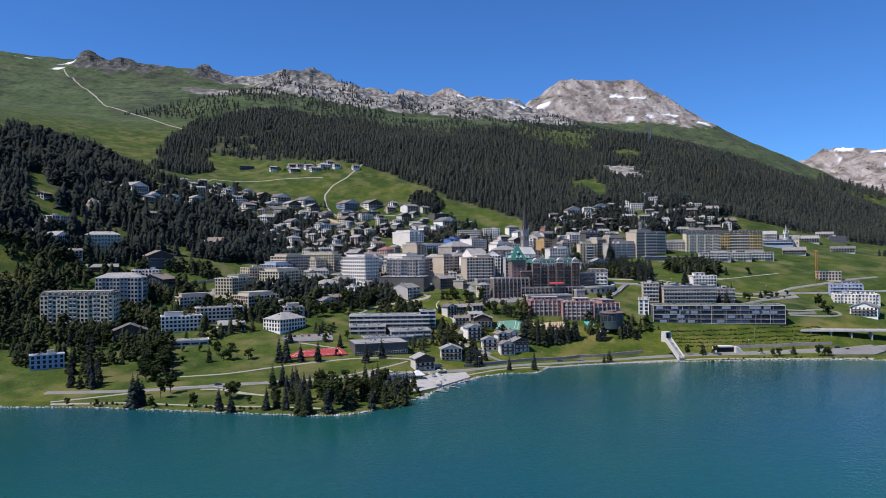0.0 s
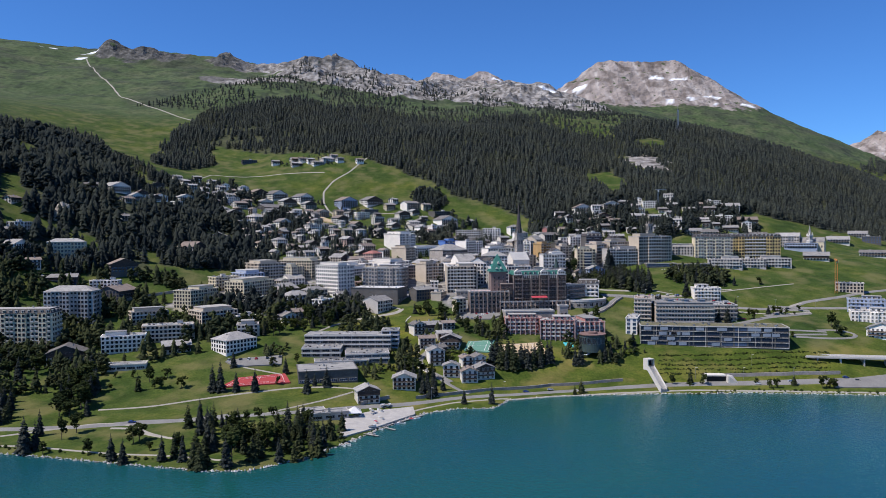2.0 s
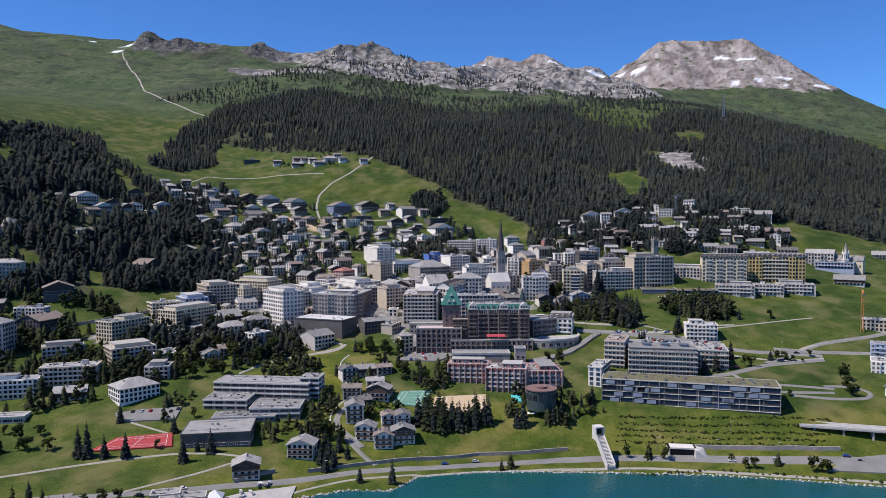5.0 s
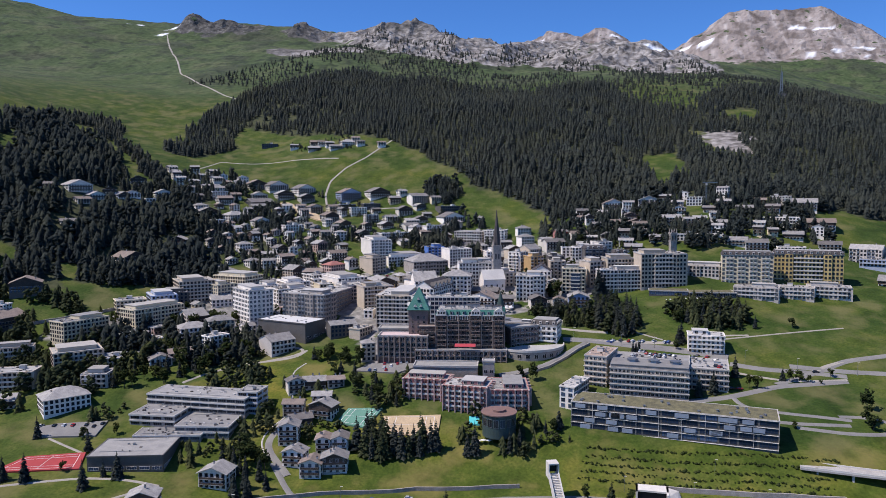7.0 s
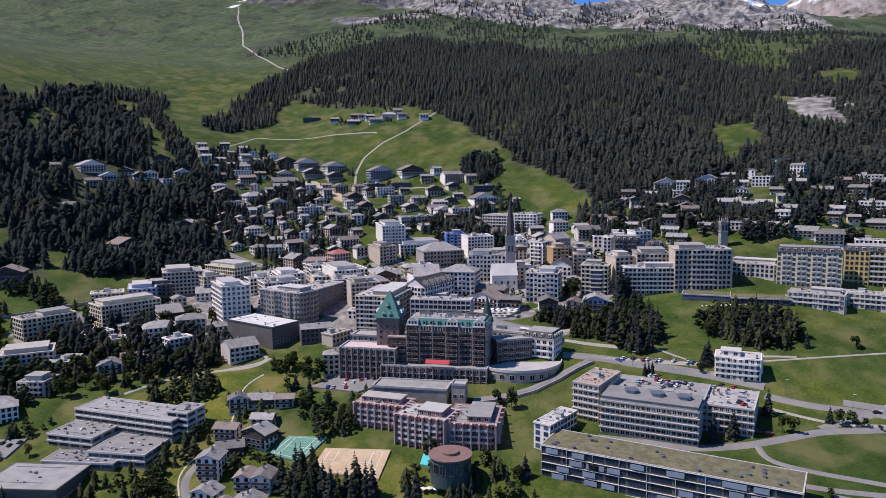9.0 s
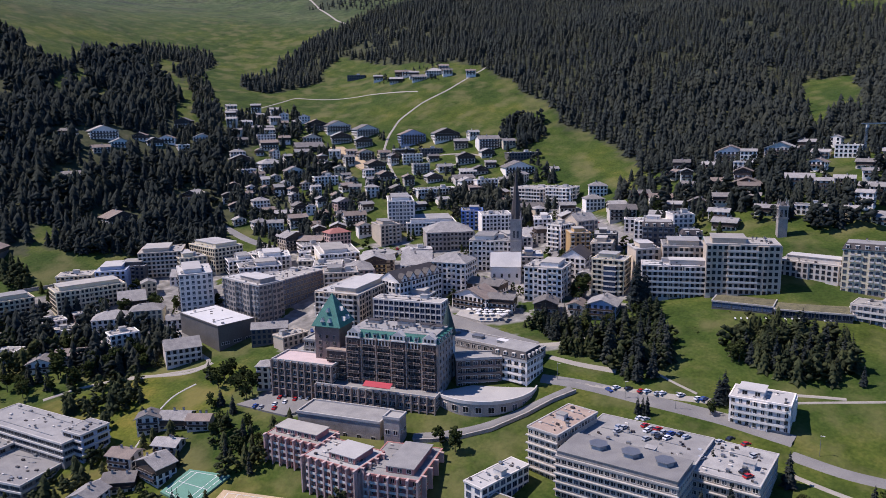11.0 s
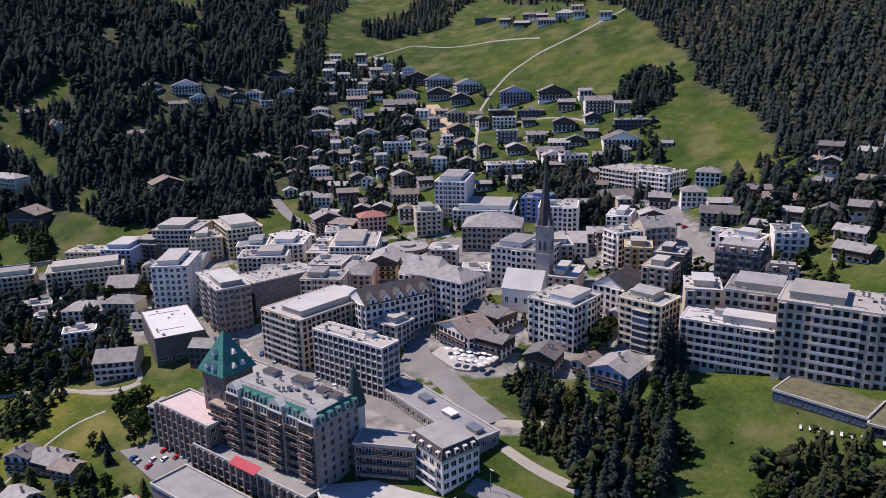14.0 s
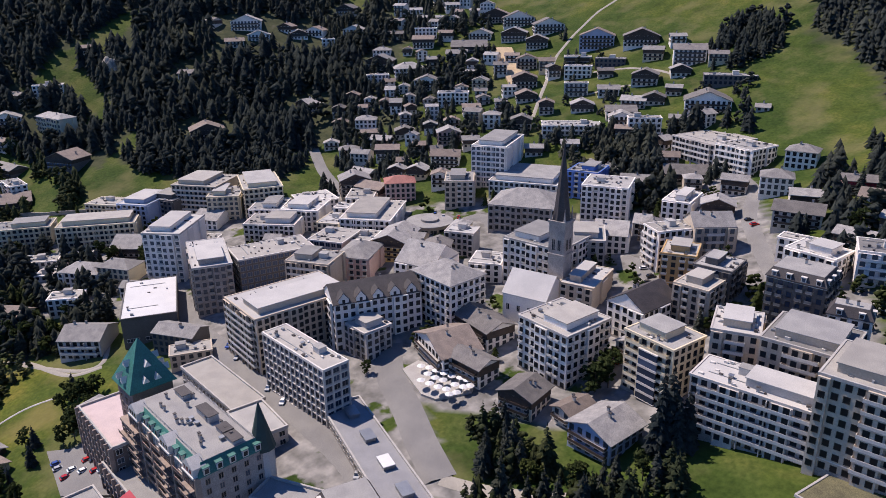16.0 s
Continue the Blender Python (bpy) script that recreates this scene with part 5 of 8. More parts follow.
house("chalet", 0.6, 862.1, 69.3, 39, 9.2, 12.9, 3, "g", "b")
house("chalet", 23.9, 859.6, 69.0, 48, 12.4, 17.3, 4, "x", "w")
house("block", 51.3, 870.7, 70.5, 41, 14.6, 15.5, 3, "f", "w")
house("block", 72.5, 929.0, 79.6, 40, 15.6, 21.6, 3, "g", "w")
house("chalet", 113.1, 819.1, 62.6, 9, 15.8, 10.5, 3, "g", "w")
house("chalet", 140.6, 821.0, 62.6, 19, 13.1, 12.9, 3, "x", "k")
house("chalet", 157.2, 828.4, 64.5, 3, 8.4, 11.5, 2, "x", "k")
house("chalet", 173.3, 826.8, 64.5, 7, 16.5, 16.6, 3, "x", "l")
house("chalet", 127.0, 995.5, 102.7, 37, 12.9, 9.7, 2, "g", "k")
house("chalet", 160.4, 997.5, 108.9, 19, 16.4, 12.3, 2, "g", "k")
house("chalet", -267.0, 690.8, 54.6, 85, 29.1, 21.9, 3, "g", "d")
house("chalet", -131.9, 746.2, 51.8, 55, 16.5, 23.1, 3, "g", "g")
house("block", -137.2, 700.9, 46.0, 62, 13.8, 10, 1, "f", "w")
house("block", 71.7, 951.1, 82.9, 36, 8.1, 14.6, 2, "g", "w")
house("block", -58.3, 842.6, 66.4, 41, 13.0, 19.3, 3, "f", "c")
house("block", -20.7, 843.6, 66.7, 41, 11.0, 16.9, 3, "f", "w")
house("chalet", 32.8, 986.8, 88.0, 39, 16.2, 12.2, 3, "g", "k")
house("chalet", -43.0, 975.2, 97.2, 50, 10.8, 8.1, 2, "g", "k")
house("chalet", -175.7, 927.3, 91.6, 66, 11.9, 8.9, 2, "g", "k")
house("chalet", -133.4, 990.1, 109.5, 61, 12.5, 9.4, 2, "g", "w")
house("villa", -283.7, 999.2, 138.1, 54, 15.5, 11.6, 2, "h", "w")
house("chalet", -232.4, 1044.4, 137.1, 51, 17.5, 13.1, 2, "g", "k")
house("chalet", -189.1, 1027.2, 125.7, 53, 14.0, 10.5, 2, "g", "k")
house("chalet", -304.9, 1026.5, 150.6, 62, 13.5, 10.1, 2, "g", "k")
house("chalet", -66.5, 1060.8, 123.6, 49, 14.4, 10.8, 2, "g", "w")
house("chalet", -93.4, 1083.8, 132.1, 52, 11.0, 8.2, 2, "g", "k")
house("chalet", -27.4, 1083.3, 126.8, 33, 10.1, 8.0, 2, "g", "k")
house("chalet", -13.1, 1023.5, 105.5, 39, 11.0, 8.2, 3, "g", "k")
house("chalet", 37.7, 1087.6, 124.4, 33, 7.6, 8.0, 1, "g", "k")
house("chalet", -421.4, 778.4, 145.0, 84, 14.1, 10.6, 2, "g", "k")
house("chalet", 168.2, 965.3, 100.6, 11, 13.4, 10.0, 2, "g", "w")
house("block", 155.5, 948.2, 94.4, 15, 14.7, 8.0, 3, "f", "w")
house("chalet", 216.7, 947.6, 100.0, -4, 15.5, 11.7, 2, "g", "w")
house("chalet", 209.5, 963.4, 104.6, 0, 13.3, 10.0, 2, "g", "k")
house("chalet", 237.7, 966.7, 108.3, 0, 11.7, 8.8, 2, "g", "k")
house("chalet", 226.7, 987.2, 114.0, 4, 11.0, 8.2, 2, "g", "k")
house("chalet", 282.1, 1016.8, 125.0, 3, 12.6, 9.4, 2, "g", "w")
house("chalet", 338.1, 1021.4, 119.9, -15, 14.5, 10.8, 2, "g", "k")
house("chalet", 294.1, 1047.4, 134.7, -9, 11.9, 8.9, 2, "g", "k")
house("chalet", 349.3, 1087.2, 141.9, -9, 13.8, 10.4, 2, "g", "k")
house("chalet", 400.8, 1001.9, 100.0, -11, 20.0, 15.0, 2, "g", "k")
house("flats", 358.1, 960.0, 96.1, -6, 24.1, 10.8, 3, "f", "w")
house("chalet", -158.2, 928.8, 89.1, 38, 14.7, 11.1, 2, "g", "w")
house("chalet", -122.7, 895.2, 76.7, 23, 16.6, 12.5, 2, "g", "b")
house("chalet", -88.1, 884.2, 73.6, 24, 18.7, 14.0, 3, "g", "p")
house("chalet", -365.5, 944.3, 158.1, 41, 13.9, 10.4, 2, "x", "w")
house("chalet", -353.3, 967.9, 154.0, 42, 17.5, 13.1, 2, "x", "w")
house("chalet", -333.8, 842.5, 126.6, 53, 15.5, 11.6, 2, "g", "w")
house("chalet", -396.2, 884.7, 164.7, 21, 14.6, 11.0, 2, "g", "k")
house("chalet", -256.9, 915.0, 104.0, 15, 17.7, 13.3, 2, "x", "k")
house("villa", 97.1, 1038.8, 108.0, 23, 15, 13, 3, "h", "w")
house("chalet", -25.9, 1032.8, 110.2, 48, 15.0, 11.3, 3, "x", "w")
house("block", 1.0, 739.3, 49.7, 40, 20.6, 12.6, 3, "g", "d")
house("block", 16.8, 739.3, 50.5, 76, 17.0, 10, 2, "f", "b")
house("chalet", -138.0, 1097.0, 137.6, 47, 21.0, 15.8, 2, "f", "d")
house("chalet", -240.7, 1063.1, 141.6, 54, 30.5, 22.9, 2, "g", "d")
house("chalet", 24.2, 1019.9, 98.3, 45, 13.9, 10.4, 2, "g", "k")
house("villa", -189.3, 932.3, 94.7, 56, 15.4, 11.6, 3, "h", "w")
house("chalet", -333.4, 997.7, 151.5, 49, 18.8, 14.1, 3, "x", "w")
house("chalet", -267.7, 988.3, 129.5, 49, 23.3, 17.5, 3, "x", "k")
house("chalet", -273.4, 1036.1, 144.3, 53, 18.3, 13.7, 3, "g", "w")
house("chalet", 213.7, 1031.1, 124.5, 5, 12.7, 9.5, 3, "x", "w")
house("chalet", 222.2, 999.3, 116.9, 11, 13.9, 10.4, 3, "g", "w")
house("chalet", -377.4, 1013.2, 168.8, 36, 18.4, 13.8, 3, "x", "w")
house("chalet", 194.0, 1094.1, 135.6, 8, 25.1, 18.8, 3, "x", "w")
house("chalet", 36.1, 584.8, 8.2, 3, 12.1, 9.0, 3, "x", "w")
house("chalet", 14.7, 628.4, 21.7, 13, 12.3, 9.2, 3, "g", "k")
house("chalet", 5.0, 650.1, 29.6, 39, 10.6, 8.0, 3, "x", "k")
house("chalet", 33.6, 630.1, 21.3, -5, 15.3, 9.8, 3, "x", "w")
house("block", -62.6, 779.8, 57.2, -11, 11.8, 8.7, 2, "f", "p")
house("chalet", -309.1, 1077.0, 162.8, -33, 8.4, 7.9, 2, "x", "k")
house("chalet", -302.3, 1094.3, 164.9, -33, 10.1, 8.0, 3, "x", "k")
house("block", -70.3, 854.2, 68.9, 41, 8.4, 9.7, 3, "f", "w")
house("chalet", -213.5, 980.2, 116.6, -38, 9.5, 7.9, 2, "g", "k")
house("chalet", 8.6, 989.9, 92.1, 28, 9.2, 7.6, 2, "x", "g")
house("block", -60.7, 807.2, 61.7, -39, 9.2, 9.1, 3, "x", "g")
house("chalet", -102.8, 940.1, 90.4, -29, 8.0, 7.2, 2, "x", "k")
house("chalet", -220.8, 952.7, 108.0, 52, 8.3, 9.2, 2, "x", "w")
house("chalet", -192.9, 960.7, 105.7, -34, 11.8, 8.6, 3, "x", "w")
house("chalet", -219.1, 970.7, 114.3, -38, 10.6, 7.5, 2, "x", "w")
house("chalet", 86.2, 940.6, 82.5, -54, 11.1, 8.1, 4, "h", "k")
house("chalet", -113.5, 1001.9, 112.1, 57, 8.0, 7.7, 3, "g", "g")
house("chalet", -269.3, 1017.2, 139.8, -37, 10.2, 7.8, 2, "g", "k")
house("block", -46.3, 812.4, 62.5, -3, 8.2, 8.6, 2, "f", "p")
house("chalet", -232.4, 976.5, 118.9, -23, 9.8, 9.3, 2, "x", "k")
house("chalet", -195.6, 974.6, 111.3, -34, 9.4, 8.2, 2, "g", "k")
house("chalet", -234.6, 943.9, 107.8, 52, 11.1, 7.6, 3, "x", "g")
house("block", 9.8, 778.8, 57.6, -84, 10.9, 7.3, 2, "f", "w")
house("chalet", -144.1, 718.5, 49.2, 69, 13.5, 8.0, 2, "f", "p")
house("chalet", -175.5, 981.0, 110.3, -38, 8.6, 9.4, 2, "g", "g")
house("chalet", -249.7, 1019.5, 135.9, -23, 8.1, 8.4, 3, "g", "w")
house("chalet", 11.1, 1031.7, 104.4, -6, 9.9, 7.1, 2, "x", "w")
house("chalet", -122.0, 938.0, 90.2, 61, 8.1, 9.0, 2, "g", "k")
house("block", -139.5, 766.2, 56.4, 55, 10.1, 9.7, 3, "x", "c")
house("block", 37.5, 698.5, 41.8, 27, 9.5, 8.9, 4, "h", "c")
house("chalet", -80.1, 1016.2, 113.9, 50, 9.9, 8.3, 3, "x", "k")
house("chalet", 58.7, 1002.0, 91.8, 46, 9.3, 8.6, 3, "h", "b")
house("chalet", -167.8, 954.0, 99.8, 61, 8.1, 8.1, 3, "x", "g")
house("block", -100.9, 783.5, 57.6, -38, 12.3, 8.3, 2, "f", "w")
house("block", 1.1, 889.0, 73.1, -52, 14.3, 9.3, 2, "h", "c")
house("chalet", -111.5, 918.6, 83.6, -33, 9.1, 7.1, 2, "x", "k")
house("block", 48.7, 923.3, 77.8, 38, 10.0, 9.2, 2, "h", "g")
house("chalet", -129.5, 970.4, 102.4, 61, 10.5, 7.1, 2, "x", "g")
house("chalet", 150.0, 862.5, 71.9, 3, 9.3, 7.4, 3, "x", "g")
house("chalet", -150.7, 1011.3, 117.2, 52, 8.9, 7.7, 2, "g", "k")
house("chalet", -185.8, 900.9, 85.2, 63, 10.5, 7.1, 2, "x", "k")
house("chalet", -171.1, 1007.1, 118.2, 52, 10.0, 7.4, 2, "x", "k")
house("chalet", 16.8, 1004.7, 94.7, 45, 8.9, 9.0, 2, "g", "g")
house("chalet", -29.9, 993.2, 100.0, 52, 10.2, 8.5, 2, "g", "w")
house("chalet", -207.1, 959.0, 107.7, -34, 10.8, 7.7, 2, "g", "k")
house("chalet", 1.7, 1054.4, 113.6, 40, 10.0, 8.2, 2, "g", "g")
house("chalet", 16.2, 1061.6, 114.9, -6, 10.4, 8.2, 3, "x", "k")
house("block", -75.3, 734.0, 49.3, -38, 10.3, 9.7, 2, "x", "w")
house("chalet", -214.6, 942.9, 103.4, -38, 8.2, 7.0, 2, "x", "g")
house("chalet", -230.9, 1017.7, 131.3, 67, 8.2, 9.2, 3, "g", "k")
house("chalet", -210.0, 920.6, 94.8, 56, 11.2, 7.6, 2, "x", "k")
house("chalet", 59.4, 857.0, 69.2, -49, 11.2, 7.7, 3, "f", "b")
house("chalet", -138.5, 1004.7, 114.3, 61, 9.3, 8.0, 2, "x", "g")
house("chalet", -4.0, 984.6, 92.7, -62, 10.8, 7.6, 2, "g", "k")
house("chalet", -201.4, 1039.0, 130.6, -37, 10.4, 9.0, 3, "g", "k")
house("chalet", -226.2, 927.4, 100.2, 52, 9.2, 9.0, 3, "x", "k")


# small houses that fill the slopes between the larger ones
VILLAGE = [(-395, 1086), (-327, 1140), (-180, 1140), (-93, 1150), (1, 1120), (29, 1070), (-8, 1026), (-67, 994), (-149, 983), (-248, 970)]
EAST_SLOPE = [(150, 1060), (206, 1105), (302, 1100), (400, 1120), (407, 1024), (280, 960), (170, 985)]
BELT = [(-240, 955), (-98, 985), (-47, 915), (-150, 893)]
LANES = [(-82, 1006), (-116, 1043), (-163, 1096), (-178, 1127), (-88, 1101), (-63, 1106), (-69, 1076), (-150, 1050), (-200, 1078), (91, 1011), (113, 976), (137, 951)]
lot = random.Random(77)
for x, y, yaw in ((-246, 1274, 30), (-231, 1268, 36), (-196, 1286, 30), (-209, 1276, 44), (-292, 1274, 28), (-183, 1272, 38), (-150, 1274, 30)):
    if all(math.hypot(x - k[0], y - k[1]) > 13 for k in KEEP_OUT):
        house("chalet", x, y, on(x, y) + 0.5, yaw, 12.0, 9.5, 2, "g", "w")
for region, count, turn in ((VILLAGE, 26, 48), (EAST_SLOPE, 18, -4), (BELT, 12, 56)):
    x0, x1 = min(c[0] for c in region), max(c[0] for c in region)
    y0, y1 = min(c[1] for c in region), max(c[1] for c in region)
    for _ in range(900):
        if not count:
            break
        x, y = round(lot.uniform(x0, x1), 1), round(lot.uniform(y0, y1), 1)
        if not inside(region, np.array([x]), np.array([y]))[0]:
            continue
        if any(math.hypot(x - k[0], y - k[1]) < max(k[2:4]) + 7.5 for k in KEEP_OUT) or any(math.dist((x, y), p) < 13 for p in LANES):
            continue
        long = round(lot.uniform(8.5, 13.5), 1)
        house(lot.choice(("chalet", "chalet", "chalet", "block")), x, y, on(x, y) + 0.6, turn + lot.uniform(-22, 22), long, round(long * lot.uniform(0.72, 0.9), 1), lot.choice((2, 2, 3)), lot.choice("ggx"), lot.choice("wwwwkc"))
        count -= 1


# ---- the palace hotel on its terraces ----
def palace():
    ob = tagged(new("palace_hotel"), "brown stone grand hotel with balconies, mansard roof and green pyramid tower", "hotel", "hotels")
    ob.matrix_basis = pose(106.5, 719, 47, 0, 0, 10)
    KEEP_OUT.append((106, 716, 46))
    stone = matter("brown_stone", (0.115, 0.075, 0.061), 0.9, 0.4, 3, 0.25, 0.5)
    a, b, tall = 23.5, 10.0, 27.0
    part("wall", mesh("wall", joined(box(-a, a, -b, b, -16, tall)), stone), ob)
    part("end_wall", mesh("end_wall", joined(box(a, a + 0.3, -b, b, -10, tall)), WALLS["s"][1]), ob, label="grey stone end wall")
    # mansard: copper slopes with dormers, flat deck with chimneys
    r = part("roof", mesh("roof", joined((*hip(-a, a, -b, b, tall, 3.6, 1.9, 0.5), 0)), COPPER), ob, label="green copper mansard roof")
    part("roof_deck", mesh("roof_deck", joined(box(-a + 1.5, a - 1.5, -b + 1.5, b - 1.5, tall + 3.5, tall + 3.75)), GRAVEL), r)
    rng = random.Random(4)
    for k in range(16):
        part("chimney", CHIMNEY, r, rng.uniform(-0.85, 0.85) * a, rng.uniform(-0.6, 0.6) * b, tall + 3.8)
    for k in range(6):
        part("vent", VENT, r, rng.uniform(-0.85, 0.85) * a, rng.uniform(-0.6, 0.6) * b, tall + 3.8)
    dormer = mesh("dormer", joined((*box(-0.9, 0.9, -1.1, 1.4, 0, 2.2),), (*box(-0.6, 0.6, -1.15, -1.1, 0.3, 1.8), 1), (*box(-1.1, 1.1, -1.2, 1.5, 2.2, 2.4), 2)), TRIM, GLASS, COPPER)
    for k in range(11):
        part("dormer", dormer, r, -a + 47 * (k + 0.5) / 11, -b + 0.5, tall + 0.4)
    for k in range(5):
        part("dormer", dormer, r, a - 0.5, -b + 20 * (k + 0.5) / 5, tall + 0.4, 90)
    win = window_mesh(1.3, 1.8, "cross", PIERSTONE, GLASS)
    for s in range(8):
        for k in range(14):
            part("window", win, ob, -a + 47 * (k + 0.5) / 14, -b, 0.9 + s * 3.3)
        for k in range(5):
            part("window", win, ob, a + 0.3, -b + 20 * (k + 0.5) / 5, 0.9 + s * 3.3, 90)
    # rows of balconies between stone piers, three of the bays standing forward
    edge = mesh("balcony", joined((*box(-3.2, 3.2, -1.7, 0, -0.2, 0.02),), (*box(-3.2, 3.2, -1.7, -1.62, 0.1, 0.95), 1), (*box(-3.25, 3.25, -1.75, -1.58, 0.92, 1.04),), *[(*box(u - 0.16, u + 0.16, -1.8, -1.5, -0.35, 1.15),) for u in (-2.9, 0, 2.9)]), PIERSTONE, IRON)
    for s in range(1, 8):
        for k in range(6):
            out = 1.6 if k in (0, 3, 5) else 0
            part("balcony", edge, ob, -a + 47 * (k + 0.5) / 6, -b - out, s * 3.3)
    forward = mesh("bay", joined((*box(-3.3, 3.3, -1.6, 0.1, -2, tall - 0.1),), (*box(-3.6, 3.6, -1.9, 0.1, tall - 0.1, tall + 0.5), 1)), stone, TRIM)
    gable = mesh("gable", joined(([(-3.3, -1.6, 0), (3.3, -1.6, 0), (3.3, -1.6, 2.2), (0, -1.6, 4.6), (-3.3, -1.6, 2.2), (-3.3, 2.6, 0), (3.3, 2.6, 0), (3.3, 2.6, 2.2), (0, 2.6, 4.6), (-3.3, 2.6, 2.2)], [(0, 1, 2, 3, 4), (0, 4, 9, 5), (1, 6, 7, 2), (2, 7, 8, 3), (3, 8, 9, 4), (9, 8, 7, 6, 5)]), *[(*box(u - 0.55, u + 0.55, -1.66, -1.58, 0.5, 2.0), 1) for u in (-1.8, 0, 1.8)]), TRIM, GLASS)
    for k in (0, 3, 5):
        u = -a + 47 * (k + 0.5) / 6
        fb = part("bay", forward, ob, u, -b, 0, 0, "brown stone bay with a white gable")
        part("gable", gable, fb, 0, 0, tall + 0.5, 0, "white plastered dormer gable")
        for s in range(8):
            for w in (-1.7, 1.7):
                part("window", win, fb, w, -1.6, 0.9 + s * 3.3)
    # lower balconied pavilion before the tower
    pv = part("pavilion", mesh("pavilion", joined((*box(-5.4, 5.4, -4, 4, -12, 19),), (*box(-5.7, 5.7, -4.3, 4.3, 19, 19.8), 1)), stone, PIERSTONE), ob, -29.5, -7, 0, 0, "lower balconied pavilion with a pale flat roof")
    low_edge = mesh("balcony", joined((*box(-5.2, 5.2, -1.5, 0, -0.2, 0.02),), (*box(-5.2, 5.2, -1.5, -1.42, 0.1, 0.95), 1), (*box(-5.25, 5.25, -1.55, -1.4, 0.92, 1.04),)), PIERSTONE, IRON)
    for s in range(5):
        part("balcony", low_edge, pv, 0, -4, 1.4 + s * 3.4)
        for w in (-3.2, 0, 3.2):
            part("window", win, pv, w, -4, 1.6 + s * 3.4)
    # railings, stair heads and plant on the roof deck
    part("deck_railing", mesh("deck_railing", joined(*[box(-a + 2, a - 2, y0 - 0.06, y0 + 0.06, tall + 4.5, tall + 4.65) for y0 in (-b + 2, b - 2)], *[box(-a + 2 + 43 * k / 14 - 0.05, -a + 2 + 43 * k / 14 + 0.05, y0 - 0.05, y0 + 0.05, tall + 3.7, tall + 4.6) for y0 in (-b + 2, b - 2) for k in range(15)]), METAL), r)
    for u, w, h in ((-15, 3.0, 1.6), (2, 4.2, 2.3), (13, 2.4, 1.5), (18, 3.2, 1.2)):
        part("stair_head", mesh("stair_head", joined((*box(-w, w, -1.6, 1.6, 0, h),), (*box(-w - 0.2, w + 0.2, -1.8, 1.8, h, h + 0.2), 1)), CONCRETE, DARKROOF), r, u, 3.5, tall + 3.7)
    pier = mesh("pier", joined(box(-0.35, 0.35, -1.75, 0, 0, tall + 0.2)), PIERSTONE)
    for k in range(7):
        part("pier", pier, ob, -a + 47 * k / 6, -b)
    arcade = [box(-a, a, -b - 0.9, -b, tall - 0.5, tall + 0.1), box(-a, a, -b - 0.9, -b, tall - 3.7, tall - 3.3)] + [box(-a + 47 * k / 28 - 0.22, -a + 47 * k / 28 + 0.22, -b - 0.8, -b - 0.3, tall - 3.4, tall - 0.4) for k in range(1, 28)]
    part("arcade", mesh("arcade", joined(*arcade), TRIM), ob, label="pale stone arcade under the eaves")
    # tower with a pyramid roof
    t = part("tower", mesh("tower", joined(box(-6.8, 6.8, -6.8, 6.8, -12, 30)), matter("tower_brick", (0.21, 0.15, 0.13), 0.9, 0.4, 3, 0.2, 0.4)), ob, -36, -1)
    part("tower_roof", mesh("tower_roof", joined((*hip(-6.8, 6.8, -6.8, 6.8, 30, 15.5, 7.9, 1.2), 0)), COPPER), t, label="steep green copper pyramid roof")
    lucarne = mesh("lucarne", joined(([(-1.1, -1.2, 0), (1.1, -1.2, 0), (0, -1.2, 2.0), (0, 2.2, 2.0), (-1.1, 2.2, 0), (1.1, 2.2, 0)], [(0, 1, 2), (0, 2, 3, 4), (1, 5, 3, 2), (4, 3, 5)])), TRIM)
    for turn in (0, 90, 180, 270):
        c, s = math.cos(radians(turn)), math.sin(radians(turn))
        for u, h in ((-2.0, 32.5), (2.0, 32.5), (0, 37.0)):
            d = 7.7 * (1 - (h - 30) / 15.5) + 0.4
            part("lucarne", lucarne, t, u * c + d * s, u * s - d * c, h, turn)
    for s in range(8):
        for u in (-4, 0, 4):
            part("window", win, t, u, -6.8, 0.9 + s * 3.3)
    # rear turret with a dark cone
    q = part("turret", mesh("turret", joined((*drum(3.3, 3.3, -6, 26, 12), 0)), WALLS["g"][1]), ob, 21, 11)
    part("turret_roof", mesh("turret_roof", joined((*drum(4.0, 0.15, 26, 41, 12), 0)), matter("dark_green_slate", (0.03, 0.06, 0.052), 0.7, 0.4, 3, 0.2)), q, label="dark green pointed turret roof")
    return ob


